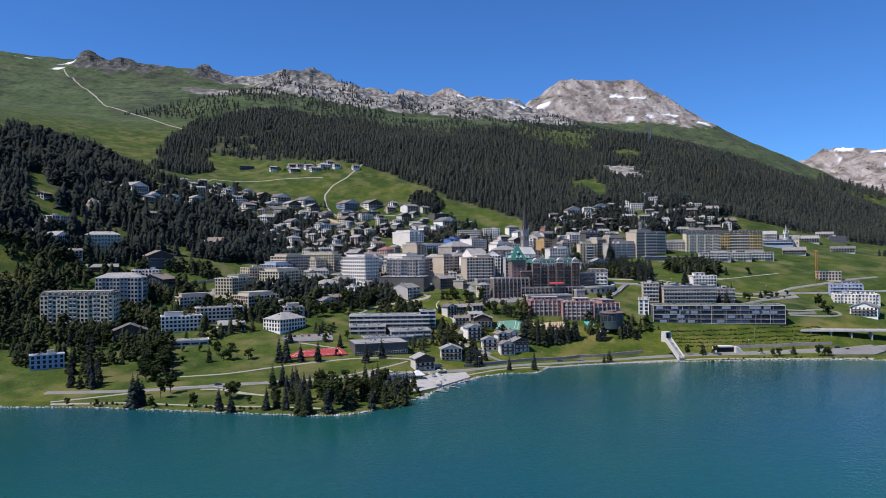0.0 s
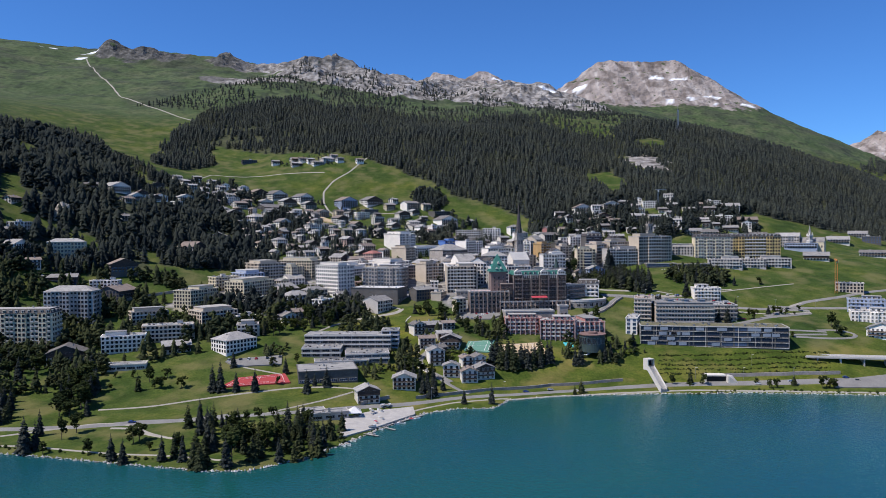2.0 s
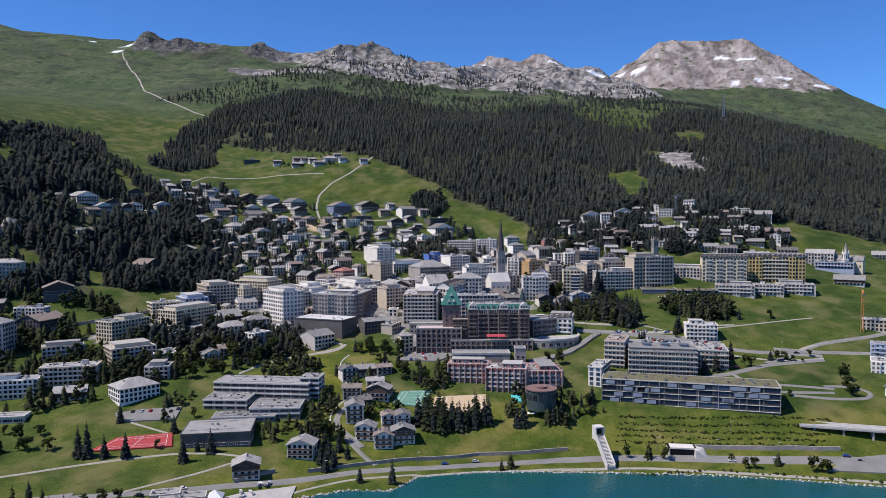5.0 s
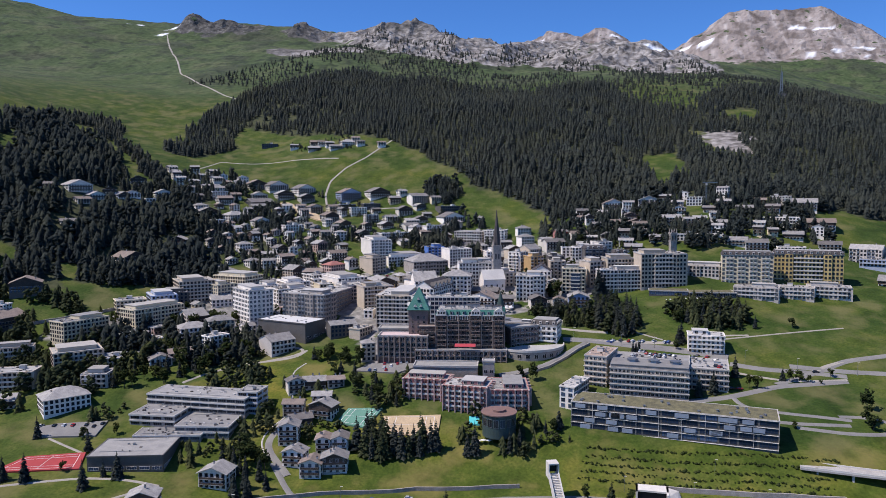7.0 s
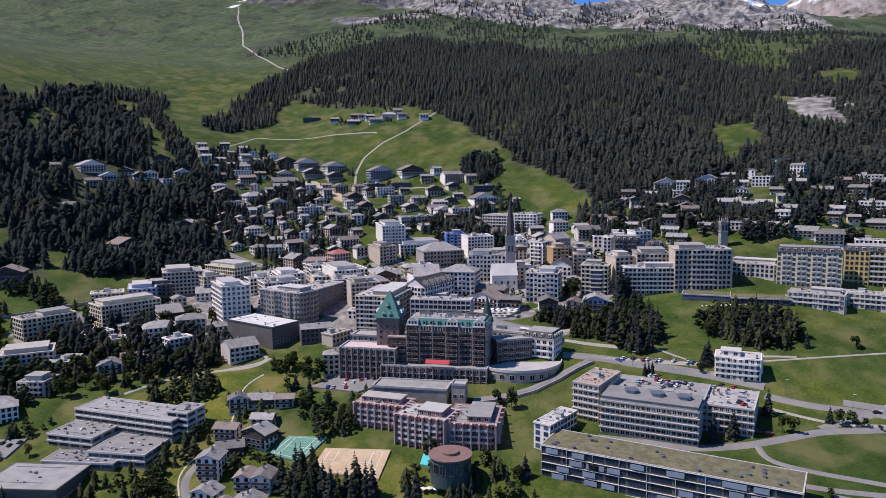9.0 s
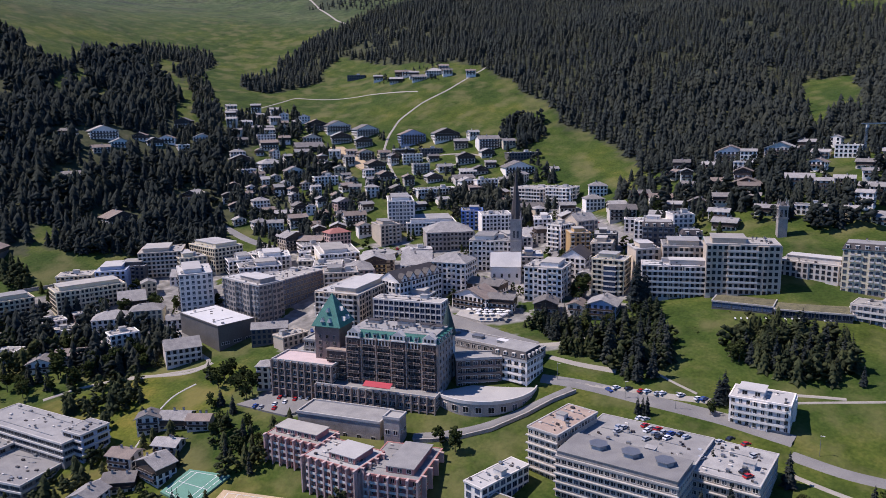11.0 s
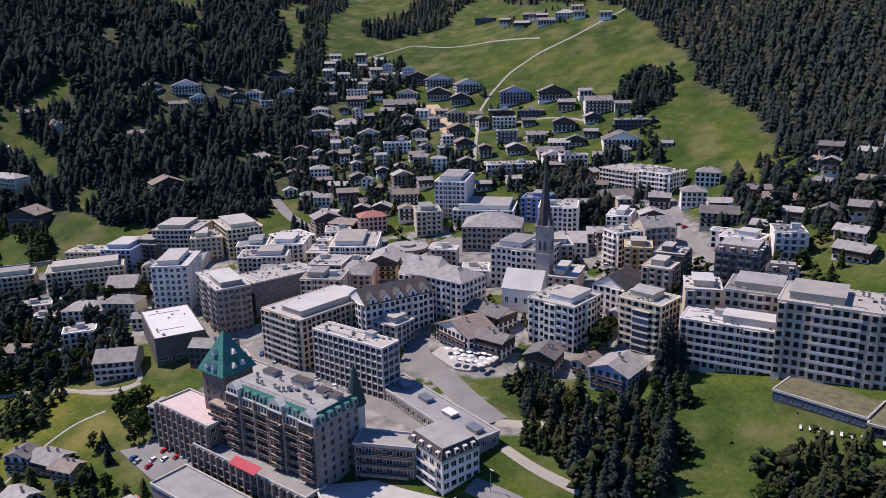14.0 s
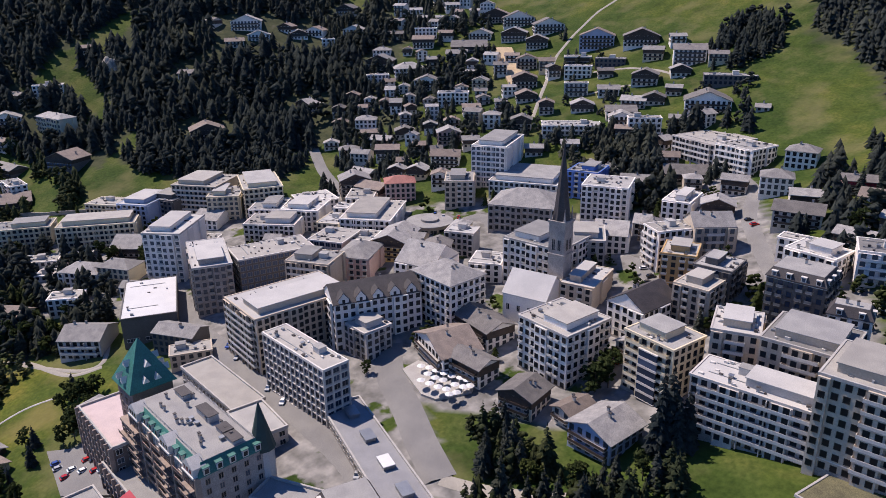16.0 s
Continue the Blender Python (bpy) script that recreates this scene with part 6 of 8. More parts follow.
def wing(name, label, x, y, z, yaw, length, width, tall, wall, roof, step=3.4, rows=4, balconies=False, deep=14, piers=0):
    """A flat-roofed wing or terrace of the hotel."""
    ob = tagged(new(name), label, "hotel wing", "palace wings")
    ob.matrix_basis = pose(x, y, z, 0, 0, yaw)
    KEEP_OUT.append((x, y, math.hypot(length, width) / 2 + 1))
    a, b = length / 2, width / 2
    part("wall", mesh("wall", joined(box(-a, a, -b, b, -deep, tall)), wall), ob)
    rim = [box(-a - 0.3, a + 0.3, -b - 0.3, -b + 0.3, tall - 0.2, tall + 1.0), box(-a - 0.3, a + 0.3, b - 0.3, b + 0.3, tall - 0.2, tall + 1.0), box(-a - 0.3, -a + 0.3, -b + 0.3, b - 0.3, tall - 0.2, tall + 1.0), box(a - 0.3, a + 0.3, -b + 0.3, b - 0.3, tall - 0.2, tall + 1.0)]
    part("roof", mesh("roof", joined((*box(-a + 0.3, a - 0.3, -b + 0.3, b - 0.3, tall, tall + 0.25), 1), *[(*q, 0) for q in rim]), CONCRETE, roof), ob)
    rise = tall / max(rows, 1)
    if rows:
        win = window_mesh(min(2.0, step - 1.0), min(1.9, rise - 1.1), "cross", TRIM, GLASS)
        for s in range(rows):
            for run, dep, turn in ((length, b, 0), (width, a, 90)):
                n = max(1, int(run / step))
                for k in range(n):
                    u = run * ((k + 0.5) / n - 0.5)
                    part("window", win, ob, *((u, -dep) if turn == 0 else (dep, u)), s * rise + 0.8, turn)
            if piers:
                part("ledge", mesh("ledge", joined(box(-a, a, -b - 1.3, -b, -0.15, 0.15)), PIERSTONE), ob, 0, 0, s * rise)
            if balconies and s:
                part("balcony", balcony_mesh(length * 0.8, 1.5, CONCRETE, wall), ob, 0, -b, s * rise)
    pier = mesh("pier", joined(box(-0.3, 0.3, -1.5, 0, -deep, tall + 0.6)), PIERSTONE)
    for k in range(piers):
        part("pier", pier, ob, -a + length * k / (piers - 1), -b, 0, 0, "pale stone pier")
    return ob


palace()
BROWN = matter("brown_masonry", (0.20, 0.148, 0.122), 0.9, 0.4, 3, 0.22, 0.5)
PINKROOF = matter("pink_terrace", (0.56, 0.44, 0.41), 0.9, 0.3, 5, 0.12, 0.2)
wing("hotel_wing", "brown masonry hotel wing with a pale pink roof terrace", 63, 702, 46, 9, 34, 15, 14, BROWN, PINKROOF, 3.6, 4, piers=10)
corner = wing("hotel_wing", "grey corner wing with balconies and a mansard edge", 156, 748, 45, -6, 19, 16, 18, WALLS["w"][1], GRAVEL, 3.2, 5, True)
slope = part("mansard_roof", mesh("mansard_roof", hip(-9.5, 9.5, -8, 8, 18.9, 3.2, 1.7, 0.4), DARKROOF), corner, label="dark slate mansard roof")
part("roof_deck", mesh("roof_deck", joined(box(-8.2, 8.2, -6.7, 6.7, 22.05, 22.3)), GRAVEL), slope)
for k in range(4):
    part("dormer", mesh("dormer", joined((*box(-0.8, 0.8, -0.9, 1.2, 0, 1.8),), (*box(-0.55, 0.55, -0.95, -0.9, 0.3, 1.5), 1)), TRIM, GLASS), slope, -7 + 4.7 * k, -7.6, 19.4)
    part("dormer", mesh("dormer", joined((*box(-0.8, 0.8, -0.9, 1.2, 0, 1.8),), (*box(-0.55, 0.55, -0.95, -0.9, 0.3, 1.5), 1)), TRIM, GLASS), slope, 9.1, -5.4 + 3.6 * k, 19.4, 90)
# the recess's shade is put into the link's colour: dark brown walls and balconies
wing("link_wing", "recessed link between the hotel wings, its shade put into dark brown walls", 140, 736, 45, 35, 22, 10, 18, BROWN, GRAVEL, 3.2, 5, True)
wing("terrace_storey", "brown stone terrace storey with arched openings", 103, 704, 41, 10, 62, 9, 10, BROWN, GRAVEL, 3.0, 3, piers=17)
wing("garage_podium", "long low stone podium with a flat roof", 97, 686, 35, 10, 42, 15, 9.5, WALLS["s"][1], GREYROOF, 6.5, 1)
wing("stone_tower", "square grey stone turret on the retaining wall", 126, 684, 33, 10, 7.5, 7.5, 16, WALLS["s"][1], GRAVEL, 3.6, 2)


def round_terrace(cx, cy, r, from_deg, to_deg, low, top):
    """A terrace on an arc: a stone wall with arched windows, a paved floor and a parapet round its rim."""
    ob = tagged(new("curved_terrace"), "pale stone terrace on an arc with arched windows below", "terrace", "palace wings")
    ob.matrix_basis = pose(cx, cy, 0)
    KEEP_OUT.append((cx, cy, r + 3))
    n = 22
    ring = [(math.cos(radians(from_deg + (to_deg - from_deg) * k / n)), math.sin(radians(from_deg + (to_deg - from_deg) * k / n))) for k in range(n + 1)]
    v = [(0, 0, low), (0, 0, top)] + [(r * c, r * q, z) for c, q in ring for z in (low, top)]
    f = [(2 + 2 * k, 4 + 2 * k, 5 + 2 * k, 3 + 2 * k) for k in range(n)] + [(1, 3 + 2 * k, 5 + 2 * k) for k in range(n)] + [(0, 4 + 2 * k, 2 + 2 * k) for k in range(n)]
    f += [(0, 2, 3, 1), (0, 1, 3 + 2 * n, 2 + 2 * n)]
    m = [0] * n + [1] * n + [0] * (n + 2)
    part("wall", mesh("wall", (v, f, m), WALLS["s"][1], PALEROOF), ob)
    v = [(q * c, q * w, z) for c, w in ring for q, z in ((r - 0.3, top), (r + 0.3, top - 0.5), (r + 0.3, top + 1.1), (r - 0.3, top + 1.1))]
    f = [(4 * k + i, 4 * k + 4 + i, 4 * k + 4 + (i + 1) % 4, 4 * k + (i + 1) % 4) for k in range(n) for i in range(4)] + [(0, 1, 2, 3), (4 * n + 3, 4 * n + 2, 4 * n + 1, 4 * n)]
    part("parapet", mesh("parapet", (v, f), TRIM), ob, label="pale parapet")
    for k in range(0, n, 2):
        t = radians(from_deg + (to_deg - from_deg) * (k + 1) / n)
        part("window", window_mesh(2.6, 2.6, "cross", TRIM, GLASS), ob, r * math.cos(t), r * math.sin(t), top - 4.6, math.degrees(t) + 90)
    return ob


round_terrace(144, 734, 26, -125, 15, 26, 50.5)
wing("street_building", "low flat-roofed shop building along the street", 54.5, 741, 50, 9, 44, 13, 7.5, WALLS["s"][1], TANROOF, 3.4, 2)
wing("street_building", "flat-roofed entrance building behind the hotel", 91, 742.5, 50, 4, 21, 13, 10, WALLS["b"][1], GRAVEL, 3.4, 3)
wing("gallery_building", "long low grey building with roof lights beside the street", 129, 767.5, 53, -7, 63, 14, 7.5, WALLS["s"][1], matter("lead_roof", (0.27, 0.265, 0.265), 0.8, 0.4, 5, 0.15), 3.6, 2)
awning = tagged(new("awning", mesh("awning", joined(([(-7, 0, 0), (7, 0, 0), (7, -3.6, -1.3), (-7, -3.6, -1.3), (-7, 0, -0.12), (7, 0, -0.12), (7, -3.6, -1.55), (-7, -3.6, -1.55)], [(0, 3, 2, 1), (4, 5, 6, 7), (3, 7, 6, 2), (0, 1, 5, 4), (0, 4, 7, 3), (1, 2, 6, 5)])), RED)), "red fabric awning over the hotel terrace", "awning")
awning.matrix_basis = pose(107, 699.4, 56.2, 0, 0, 10)
for k, u in enumerate((-22, -6, 10, 25)):
    sk = tagged(new("roof_light", mesh("roof_light", joined((*box(-3, 3, -1.8, 1.8, 0, 1.4),), (*box(-3.2, 3.2, -2, 2, 1.4, 1.6), 1)), METAL, WHITEROOF if k == 2 else METAL)), "boxy metal roof light on the gallery roof", "roof light", "roof lights")
    sk.matrix_basis = pose(129 + u * math.cos(radians(-7)), 768.5 + u * math.sin(radians(-7)), 60.75, 0, 0, -7)


# ---- church with its needle spire ----
def steeple(x, y, z, wide, belfry, top, label, white=False):
    ob = tagged(new("church_tower"), label, "church tower")
    ob.matrix_basis = pose(x, y, z, 0, 0, 20)
    a = wide / 2
    wall = WALLS["w"][1] if white else WALLS["s"][1]
    part("shaft", mesh("shaft", joined((*box(-a, a, -a, a, -6, belfry - z),), (*box(-a - 0.4, a + 0.4, -a - 0.4, a + 0.4, (belfry - z) * 0.62, (belfry - z) * 0.62 + 0.7),), (*box(-a - 0.5, a + 0.5, -a - 0.5, a + 0.5, belfry - z - 0.6, belfry - z + 0.4),)), wall), ob)
    part("spire", mesh("spire", joined((*drum(a * 1.05, 0.12, belfry - z + 0.4, top - z, 8), 0)), DARKROOF if not white else SLATE), ob)
    for i in (-1, 1):
        for j in (-1, 1):
            part("pinnacle", mesh("pinnacle", joined((*drum(0.6, 0.05, belfry - z + 0.4, belfry - z + 0.4 + wide * 0.75, 6), 0)), wall), ob, i * a * 0.85, j * a * 0.85)
    arch = window_mesh(1.3, 4.6, "cross", wall, GLASS)
    for px, py, turn in ((0, -a, 0), (a, 0, 90), (-a, 0, -90)):
        for u in (-1.3, 1.3):
            c, s = math.cos(radians(turn)), math.sin(radians(turn))
            part("belfry_opening", arch, ob, px + u * c, py + u * s, (belfry - z) * 0.68, turn)
    return ob


steeple(97, 874, 72, 7.2, 110, 142, "slender grey stone church tower with a dark needle spire")
steeple(443, 952, 86, 4.5, 105, 116, "small white church tower with a pointed roof", True)
lone = steeple(252, 934, 98, 5.5, 119, 122, "old square stone bell tower on the slope")


def round_hall(x, y, z, r, tall, wall, roof, label):
    ob = tagged(new("round_pavilion"), label, "pavilion")
    ob.matrix_basis = pose(x, y, z)
    KEEP_OUT.append((x, y, r + 2))
    part("wall", mesh("wall", joined((*drum(r, r, -5, tall, 32), 0)), wall), ob)
    part("roof", mesh("roof", joined((*drum(r + 0.8, r + 0.8, tall, tall + 0.6, 32), 0), (*drum(r * 0.4, r * 0.4, tall + 0.6, tall + 1.8, 20), 0)), roof), ob)
    for k in range(16):
        a = math.tau * k / 16
        part("window", window_mesh(r * 0.28, tall * 0.55, "cross", METAL, GLASS), ob, r * math.cos(a), r * math.sin(a), tall * 0.2, math.degrees(a) + 90)
    return ob


round_hall(-22, 884, 70, 12.5, 6, WALLS["s"][1], GRAVEL, "round grey pavilion with a ring-shaped flat roof")
oval = round_hall(-51, 1013, 103, 10.5, 7, WALLS["w"][1], PALEROOF, "white oval apartment terrace with a flat roof")
oval.matrix_basis = oval.matrix_basis @ pose(0, 0, 0, 0, 0, 54) @ Matrix.Diagonal((1.7, 1, 1, 1))
round_hall(143, 627, 25, 9.5, 8, matter("dark_lattice", (0.05, 0.075, 0.07), 0.5, 0.4, 3, 0.2), matter("brown_roof", (0.20, 0.12, 0.10), 0.85, 0.4, 4, 0.15), "round dark glazed pavilion with a flat brown roof")


ROADS = []


def way(points, wide, material):
    """A road or path draped on the ground along a line of points."""
    p = [Vector(q) for q in points]
    line = []
    for a, b in zip(p, p[1:]):
        n = max(1, int((b - a).length / 3))
        line += [a.lerp(b, k / n) for k in range(n)]
    line.append(p[-1])
    for _ in range(6):
        line = [line[0]] + [(a + b * 2 + c) / 4 for a, b, c in zip(line, line[1:], line[2:])] + [line[-1]]
    ROADS.append((np.array([tuple(q) for q in line]), wide))
    xs, ys = [], []
    for k, q in enumerate(line):
        d = (line[min(k + 1, len(line) - 1)] - line[max(k - 1, 0)])
        d = Vector((-d.y, d.x)).normalized() if d.length else Vector((0, 1))
        for j in range(5):
            s = q + d * wide * (j / 4 - 0.5)
            xs.append(s.x), ys.append(s.y)
    xs, ys = np.array(xs).reshape(-1, 5), np.array(ys).reshape(-1, 5)
    zs = height(xs.ravel(), ys.ravel()).reshape(xs.shape) + 0.3
    zs[:, 1:4] = np.maximum(zs[:, 1:4], (zs[:, :1] + zs[:, 4:]) / 2)
    zs[:, 0] -= 0.5
    zs[:, 4] -= 0.5
    road = grid_mesh("path" if material is not ASPHALT else "road", xs, ys, zs, material)
    return tagged(road, "winding pale gravel path" if material is GRAVELPATH else "low pale stone wall" if material is CONCRETE else "grey asphalt road through the slope", "path" if material is not ASPHALT else "road", kind="structure")


def patch(name, label, corners, material):
    """A flat court or yard, laid level into the slope, with a kerb round it."""
    zs = [on(*c) for c in corners]
    n = len(corners)
    # the plane through the ground under the corners
    cx, cy = sum(c[0] for c in corners) / n, sum(c[1] for c in corners) / n
    A = np.array([[c[0] - cx, c[1] - cy, 1] for c in corners])
    k = np.linalg.lstsq(A, np.array(zs), rcond=None)[0]
    top = [(c[0], c[1], float(A[i] @ k) + 0.9) for i, c in enumerate(corners)]
    v = top + [(x, y, z - 5) for x, y, z in top]
    f = [tuple(range(n)), tuple(range(2 * n - 1, n - 1, -1))] + [(i, n + i, n + (i + 1) % n, (i + 1) % n) for i in range(n)]
    if sum(top[i][0] * top[(i + 1) % n][1] - top[(i + 1) % n][0] * top[i][1] for i in range(n)) < 0:
        f = [q[::-1] for q in f]
    KEEP_OUT.append((cx, cy, min(math.dist((cx, cy), c) for c in corners) + 2))
    ob = tagged(new(name, mesh(name, (v, f), material)), label, name.replace("_", " "), kind="structure")
    if "court" in name and n == 4:
        a, b, c, d = [Vector(q) for q in top]
        ends = [((u, 0.1), (u, 0.9)) for u in (0.08, 0.5, 0.92)] + [((0.08, u), (0.92, u)) for u in (0.1, 0.24, 0.76, 0.9)]
        for (u0, v0), (u1, v1) in ends:
            s, e = a.lerp(b, u0).lerp(d.lerp(c, u0), v0), a.lerp(b, u1).lerp(d.lerp(c, u1), v1)
            w = (e - s).normalized().cross(Vector((0, 0, 1))) * 0.14
            line = [tuple(q + Vector((0, 0, h))) for h in (0.01, 0.05) for q in (s - w, s + w, e + w, e - w)]
            part("court_line", mesh("court_line", (line, [(3, 2, 1, 0), (4, 5, 6, 7), (0, 1, 5, 4), (1, 2, 6, 5), (2, 3, 7, 6), (3, 0, 4, 7)]), WHITEROOF), ob)
    return ob


# ---- roads, paths and courts ----
way([(-108, 1086), (-88, 1101), (-63, 1106), (-35, 1103)], 3, GRAVELPATH)
way([(-79, 1053), (-69, 1076), (-48, 1088)], 3, GRAVELPATH)
way([(-156, 463), (-127, 469), (-100, 476), (-73, 486), (-45, 496), (-18, 510), (0, 518), (17, 529), (41, 545), (74, 556), (108, 567), (160, 582)], 8,
    ASPHALT)
way([(153, 580), (189, 588), (232, 592), (275, 593), (309, 595), (347, 597)], 9, ASPHALT)
way([(-10, 462), (-1, 482), (6, 496), (20, 515), (40, 533), (75, 546), (108, 558), (158, 568)], 2.5, GRAVELPATH)
way([(155, 567), (206, 576), (267, 575), (333, 571)], 3, GRAVELPATH)
way([(-231, 432), (-211, 442), (-179, 457), (-162, 465), (-141, 463), (-125, 449), (-106, 440)], 2.5, GRAVELPATH)
way([(-228, 427), (-181, 428), (-156, 422), (-128, 416), (-97, 414), (-65, 407)], 2.2, GRAVELPATH)
way([(-151, 457), (-139, 458), (-125, 447), (-104, 440)], 3, GRAVELPATH)
way([(-245, 453), (-205, 455), (-164, 460), (-140, 469), (-116, 472), (-92, 483)], 7, ASPHALT)
way([(-175, 488), (-146, 496), (-120, 510), (-93, 524), (-63, 538), (-40, 543), (-21, 543)], 2.4, GRAVELPATH)
way([(-73, 486), (-58, 502), (-41, 519), (-27, 537)], 2.2, GRAVELPATH)
way([(-111, 567), (-93, 562), (-78, 558)], 2, GRAVELPATH)
way([(37, 573), (27, 582), (16, 591), (11, 600), (12, 612), (17, 622)], 5, ASPHALT)
way([(203, 674), (227, 675), (250, 676), (270, 684), (285, 694), (304, 708), (327, 716), (347, 723)], 7, ASPHALT)
way([(276, 685), (279, 673), (299, 669), (336, 668)], 4, ASPHALT)
way([(294, 658), (307, 658), (334, 662)], 4, ASPHALT)
way([(280, 738), (301, 733), (324, 733), (349, 730)], 7, ASPHALT)
way([(282, 726), (293, 722), (313, 717), (348, 725)], 3, GRAVELPATH)
way([(330, 733), (341, 744), (353, 751)], 5, GRAVELPATH)
way([(168, 749), (183, 752), (194, 753), (208, 753), (231, 753), (252, 752), (280, 747)], 9, ASPHALT)
way([(164, 770), (180, 768), (199, 769)], 5, GRAVELPATH)
way([(184, 751), (206, 756), (229, 759), (245, 761), (251, 762)], 4.5, GRAVELPATH)
way([(215, 774), (225, 769), (238, 764)], 1.6, GRAVELPATH)
way([(276, 775), (285, 777), (297, 779)], 2, GRAVELPATH)
way([(277, 770), (306, 780), (364, 801)], 1.6, GRAVELPATH)
way([(-75, 645), (-67, 661), (-49, 680), (-25, 690), (-14, 696), (-13, 707)], 3, GRAVELPATH)
way([(21, 583), (8, 596), (6, 610), (13, 627), (6, 645), (-1, 655), (-8, 675), (-4, 687)], 1.2, CONCRETE)
way([(-72, 753), (-41, 750), (-12, 748), (21, 753), (64, 755), (94, 759), (118, 761), (139, 761), (146, 761)], 11, ASPHALT)
way([(72, 806), (89, 796), (111, 791), (134, 784), (151, 780)], 13, ASPHALT)
way([(151, 780), (164, 787), (183, 802)], 6, GRAVELPATH)
way([(-197, 891), (-160, 881), (-121, 875), (-61, 876), (-14, 879), (-11, 911), (24, 904)], 9, ASPHALT)
way([(58, 1033), (91, 1011), (113, 976), (137, 951), (160, 930)], 8, ASPHALT)
way([(87, 922), (102, 920), (123, 901), (140, 892)], 8, ASPHALT)
way([(-82, 1006), (-116, 1043), (-163, 1096), (-178, 1127), (-186, 1162), (-178, 1199), (-159, 1233), (-142, 1302)], 3.4, GRAVELPATH)
way([(-1071, 2093), (-973, 1958), (-872, 1841), (-793, 1734), (-672, 1621), (-571, 1546), (-480, 1504)], 4.5, GRAVELPATH)
way([(-369, 1074), (-373, 1197), (-269, 1224), (-198, 1225)], 3, GRAVELPATH)
way([(-249, 808), (-228, 844), (-215, 874), (-196, 888)], 4, GRAVELPATH)
way([(24, 581), (42, 562), (50, 555)], 4, ASPHALT)
way([(-48, 678), (-32, 688), (-15, 700), (-12, 708), (-32, 713)], 3, GRAVELPATH)
way([(304, 711), (331, 733), (353, 752), (396, 769), (420, 782), (470, 800)], 6, ASPHALT)
way([(317, 740), (350, 737), (400, 738), (470, 748)], 7, ASPHALT)
way([(330, 671), (345, 674), (357, 671), (361, 664), (352, 657), (330, 653), (305, 654)], 4, ASPHALT)
way([(340, 597), (370, 603), (410, 612), (470, 620)], 9, ASPHALT)
way([(132, 689), (140, 692), (149, 697), (161, 707), (170, 721), (177, 735), (184, 747)], 5, ASPHALT)
patch("sports_court", "red clay sports court with white lines", [(-115, 529), (-71, 544), (-79, 559), (-108, 547)], CLAY)
patch("tennis_court", "faded green tennis court", [(44, 623), (47, 637), (68, 641), (64, 622)], GREENCOURT)
patch("tennis_court", "pale sandy tennis court beside the trees", [(72, 618), (71, 634), (105, 641), (108, 621)], SAND)
patch("parking_lot", "grey asphalt parking lot below the villa", [(-127, 574), (-117, 581), (-90, 591), (-86, 575), (-117, 566)], ASPHALT)
patch("boat_yard", "pale concrete boat yard on the shore", [(-18, 447), (-23, 486), (-8, 503), (15, 518), (18, 502), (-4, 466)], CONCRETE)
patch("building_pit", "bare sandy building ground between chalets", [(-226, 1077), (-212, 1088), (-166, 1063), (-124, 1033), (-151, 1038)], SAND)
patch("parking_lot", "small hotel parking terrace", [(34, 679), (44, 691), (80, 695), (65, 680)], ASPHALT)
patch("road_junction", "wide asphalt road junction", [(305, 583), (318, 596), (350, 604), (354, 590), (341, 583)], ASPHALT)
patch("yard", "paved yard between chalets", [(51, 594), (48, 586), (50, 577), (64, 581)], CONCRETE)


def clear_of(x, y, extra=0):
    """True where no house, road or court stands."""
    ok = np.ones(len(x), bool)
    for k in KEEP_OUT:
        if len(k) == 3:
            ok &= np.hypot(x - k[0], y - k[1]) > k[2] + extra
        else:
            c, s = math.cos(radians(k[4])), math.sin(radians(k[4]))
            u, v = x - k[0], y - k[1]
            ok &= (np.abs(u * c + v * s) > k[2] + extra) | (np.abs(v * c - u * s) > k[3] + extra)
    return ok


fx, fy = scatter(-1500, 1500, 480, 1980, 7.6, 3)
m = wooded(fx, fy) & (grain(fx, fy, 55, 6) * 0.6 + grain(fx, fy, 16, 7) * 0.4 > np.where(fx < -130 - 0.26 * (fy - 900), 0.25, 0.2) + 0.1 * smooth(1650, 1950, fy)) & clear_of(fx, fy, 6)
for k in [k for k in KEEP_OUT if len(k) == 5 and k[0] < -150 and k[1] > 690]:
    m &= np.hypot(fx - k[0] - 9, fy - k[1] + 17) > 13  # the houses look out over their gardens
west = fx < -130 - 0.26 * (fy - 900)
main = m & ~(west & (fy < 1150))
forest("mountain_forest", "dense dark conifer forest on the mountain slope", fx[main], fy[main], 10, 18, CONIFER, 5, 0, 4)
left = m & (west & (fy < 1150)) & (fx > -1050)
forest("hillside_forest", "dark conifer wood on the hillside above the town", fx[left], fy[left], 13, 24, CONIFER, 6, 1)
dx, dy = scatter(1200, 2900, 2350, 3600, 24.0, 13)
m = inside([(1250, 2480), (1500, 2380), (2800, 2500), (2800, 3300), (2000, 3450), (1640, 3200), (1420, 2850)], dx, dy) & (grain(dx, dy, 120, 3) > 0.16)
forest("far_forest", "distant dark forest on the flank of the valley", dx[m], dy[m], 20, 32, CONIFER, 8, 0, 3)
sx, sy = scatter(-700, 620, 1620, 2330, 13.0, 9)
m = (grain(sx, sy, 90, 4) * 0.6 + grain(sx, sy, 30, 5) * 0.4 > 0.31 + 0.33 * smooth(1850, 2330, sy)) & (sx > -650 + 0.35 * (sy - 1750))
forest("krummholz", "scattered dark dwarf pines below the rocky ridge", sx[m], sy[m], 7, 13, CONIFER, 7, 0, 3)


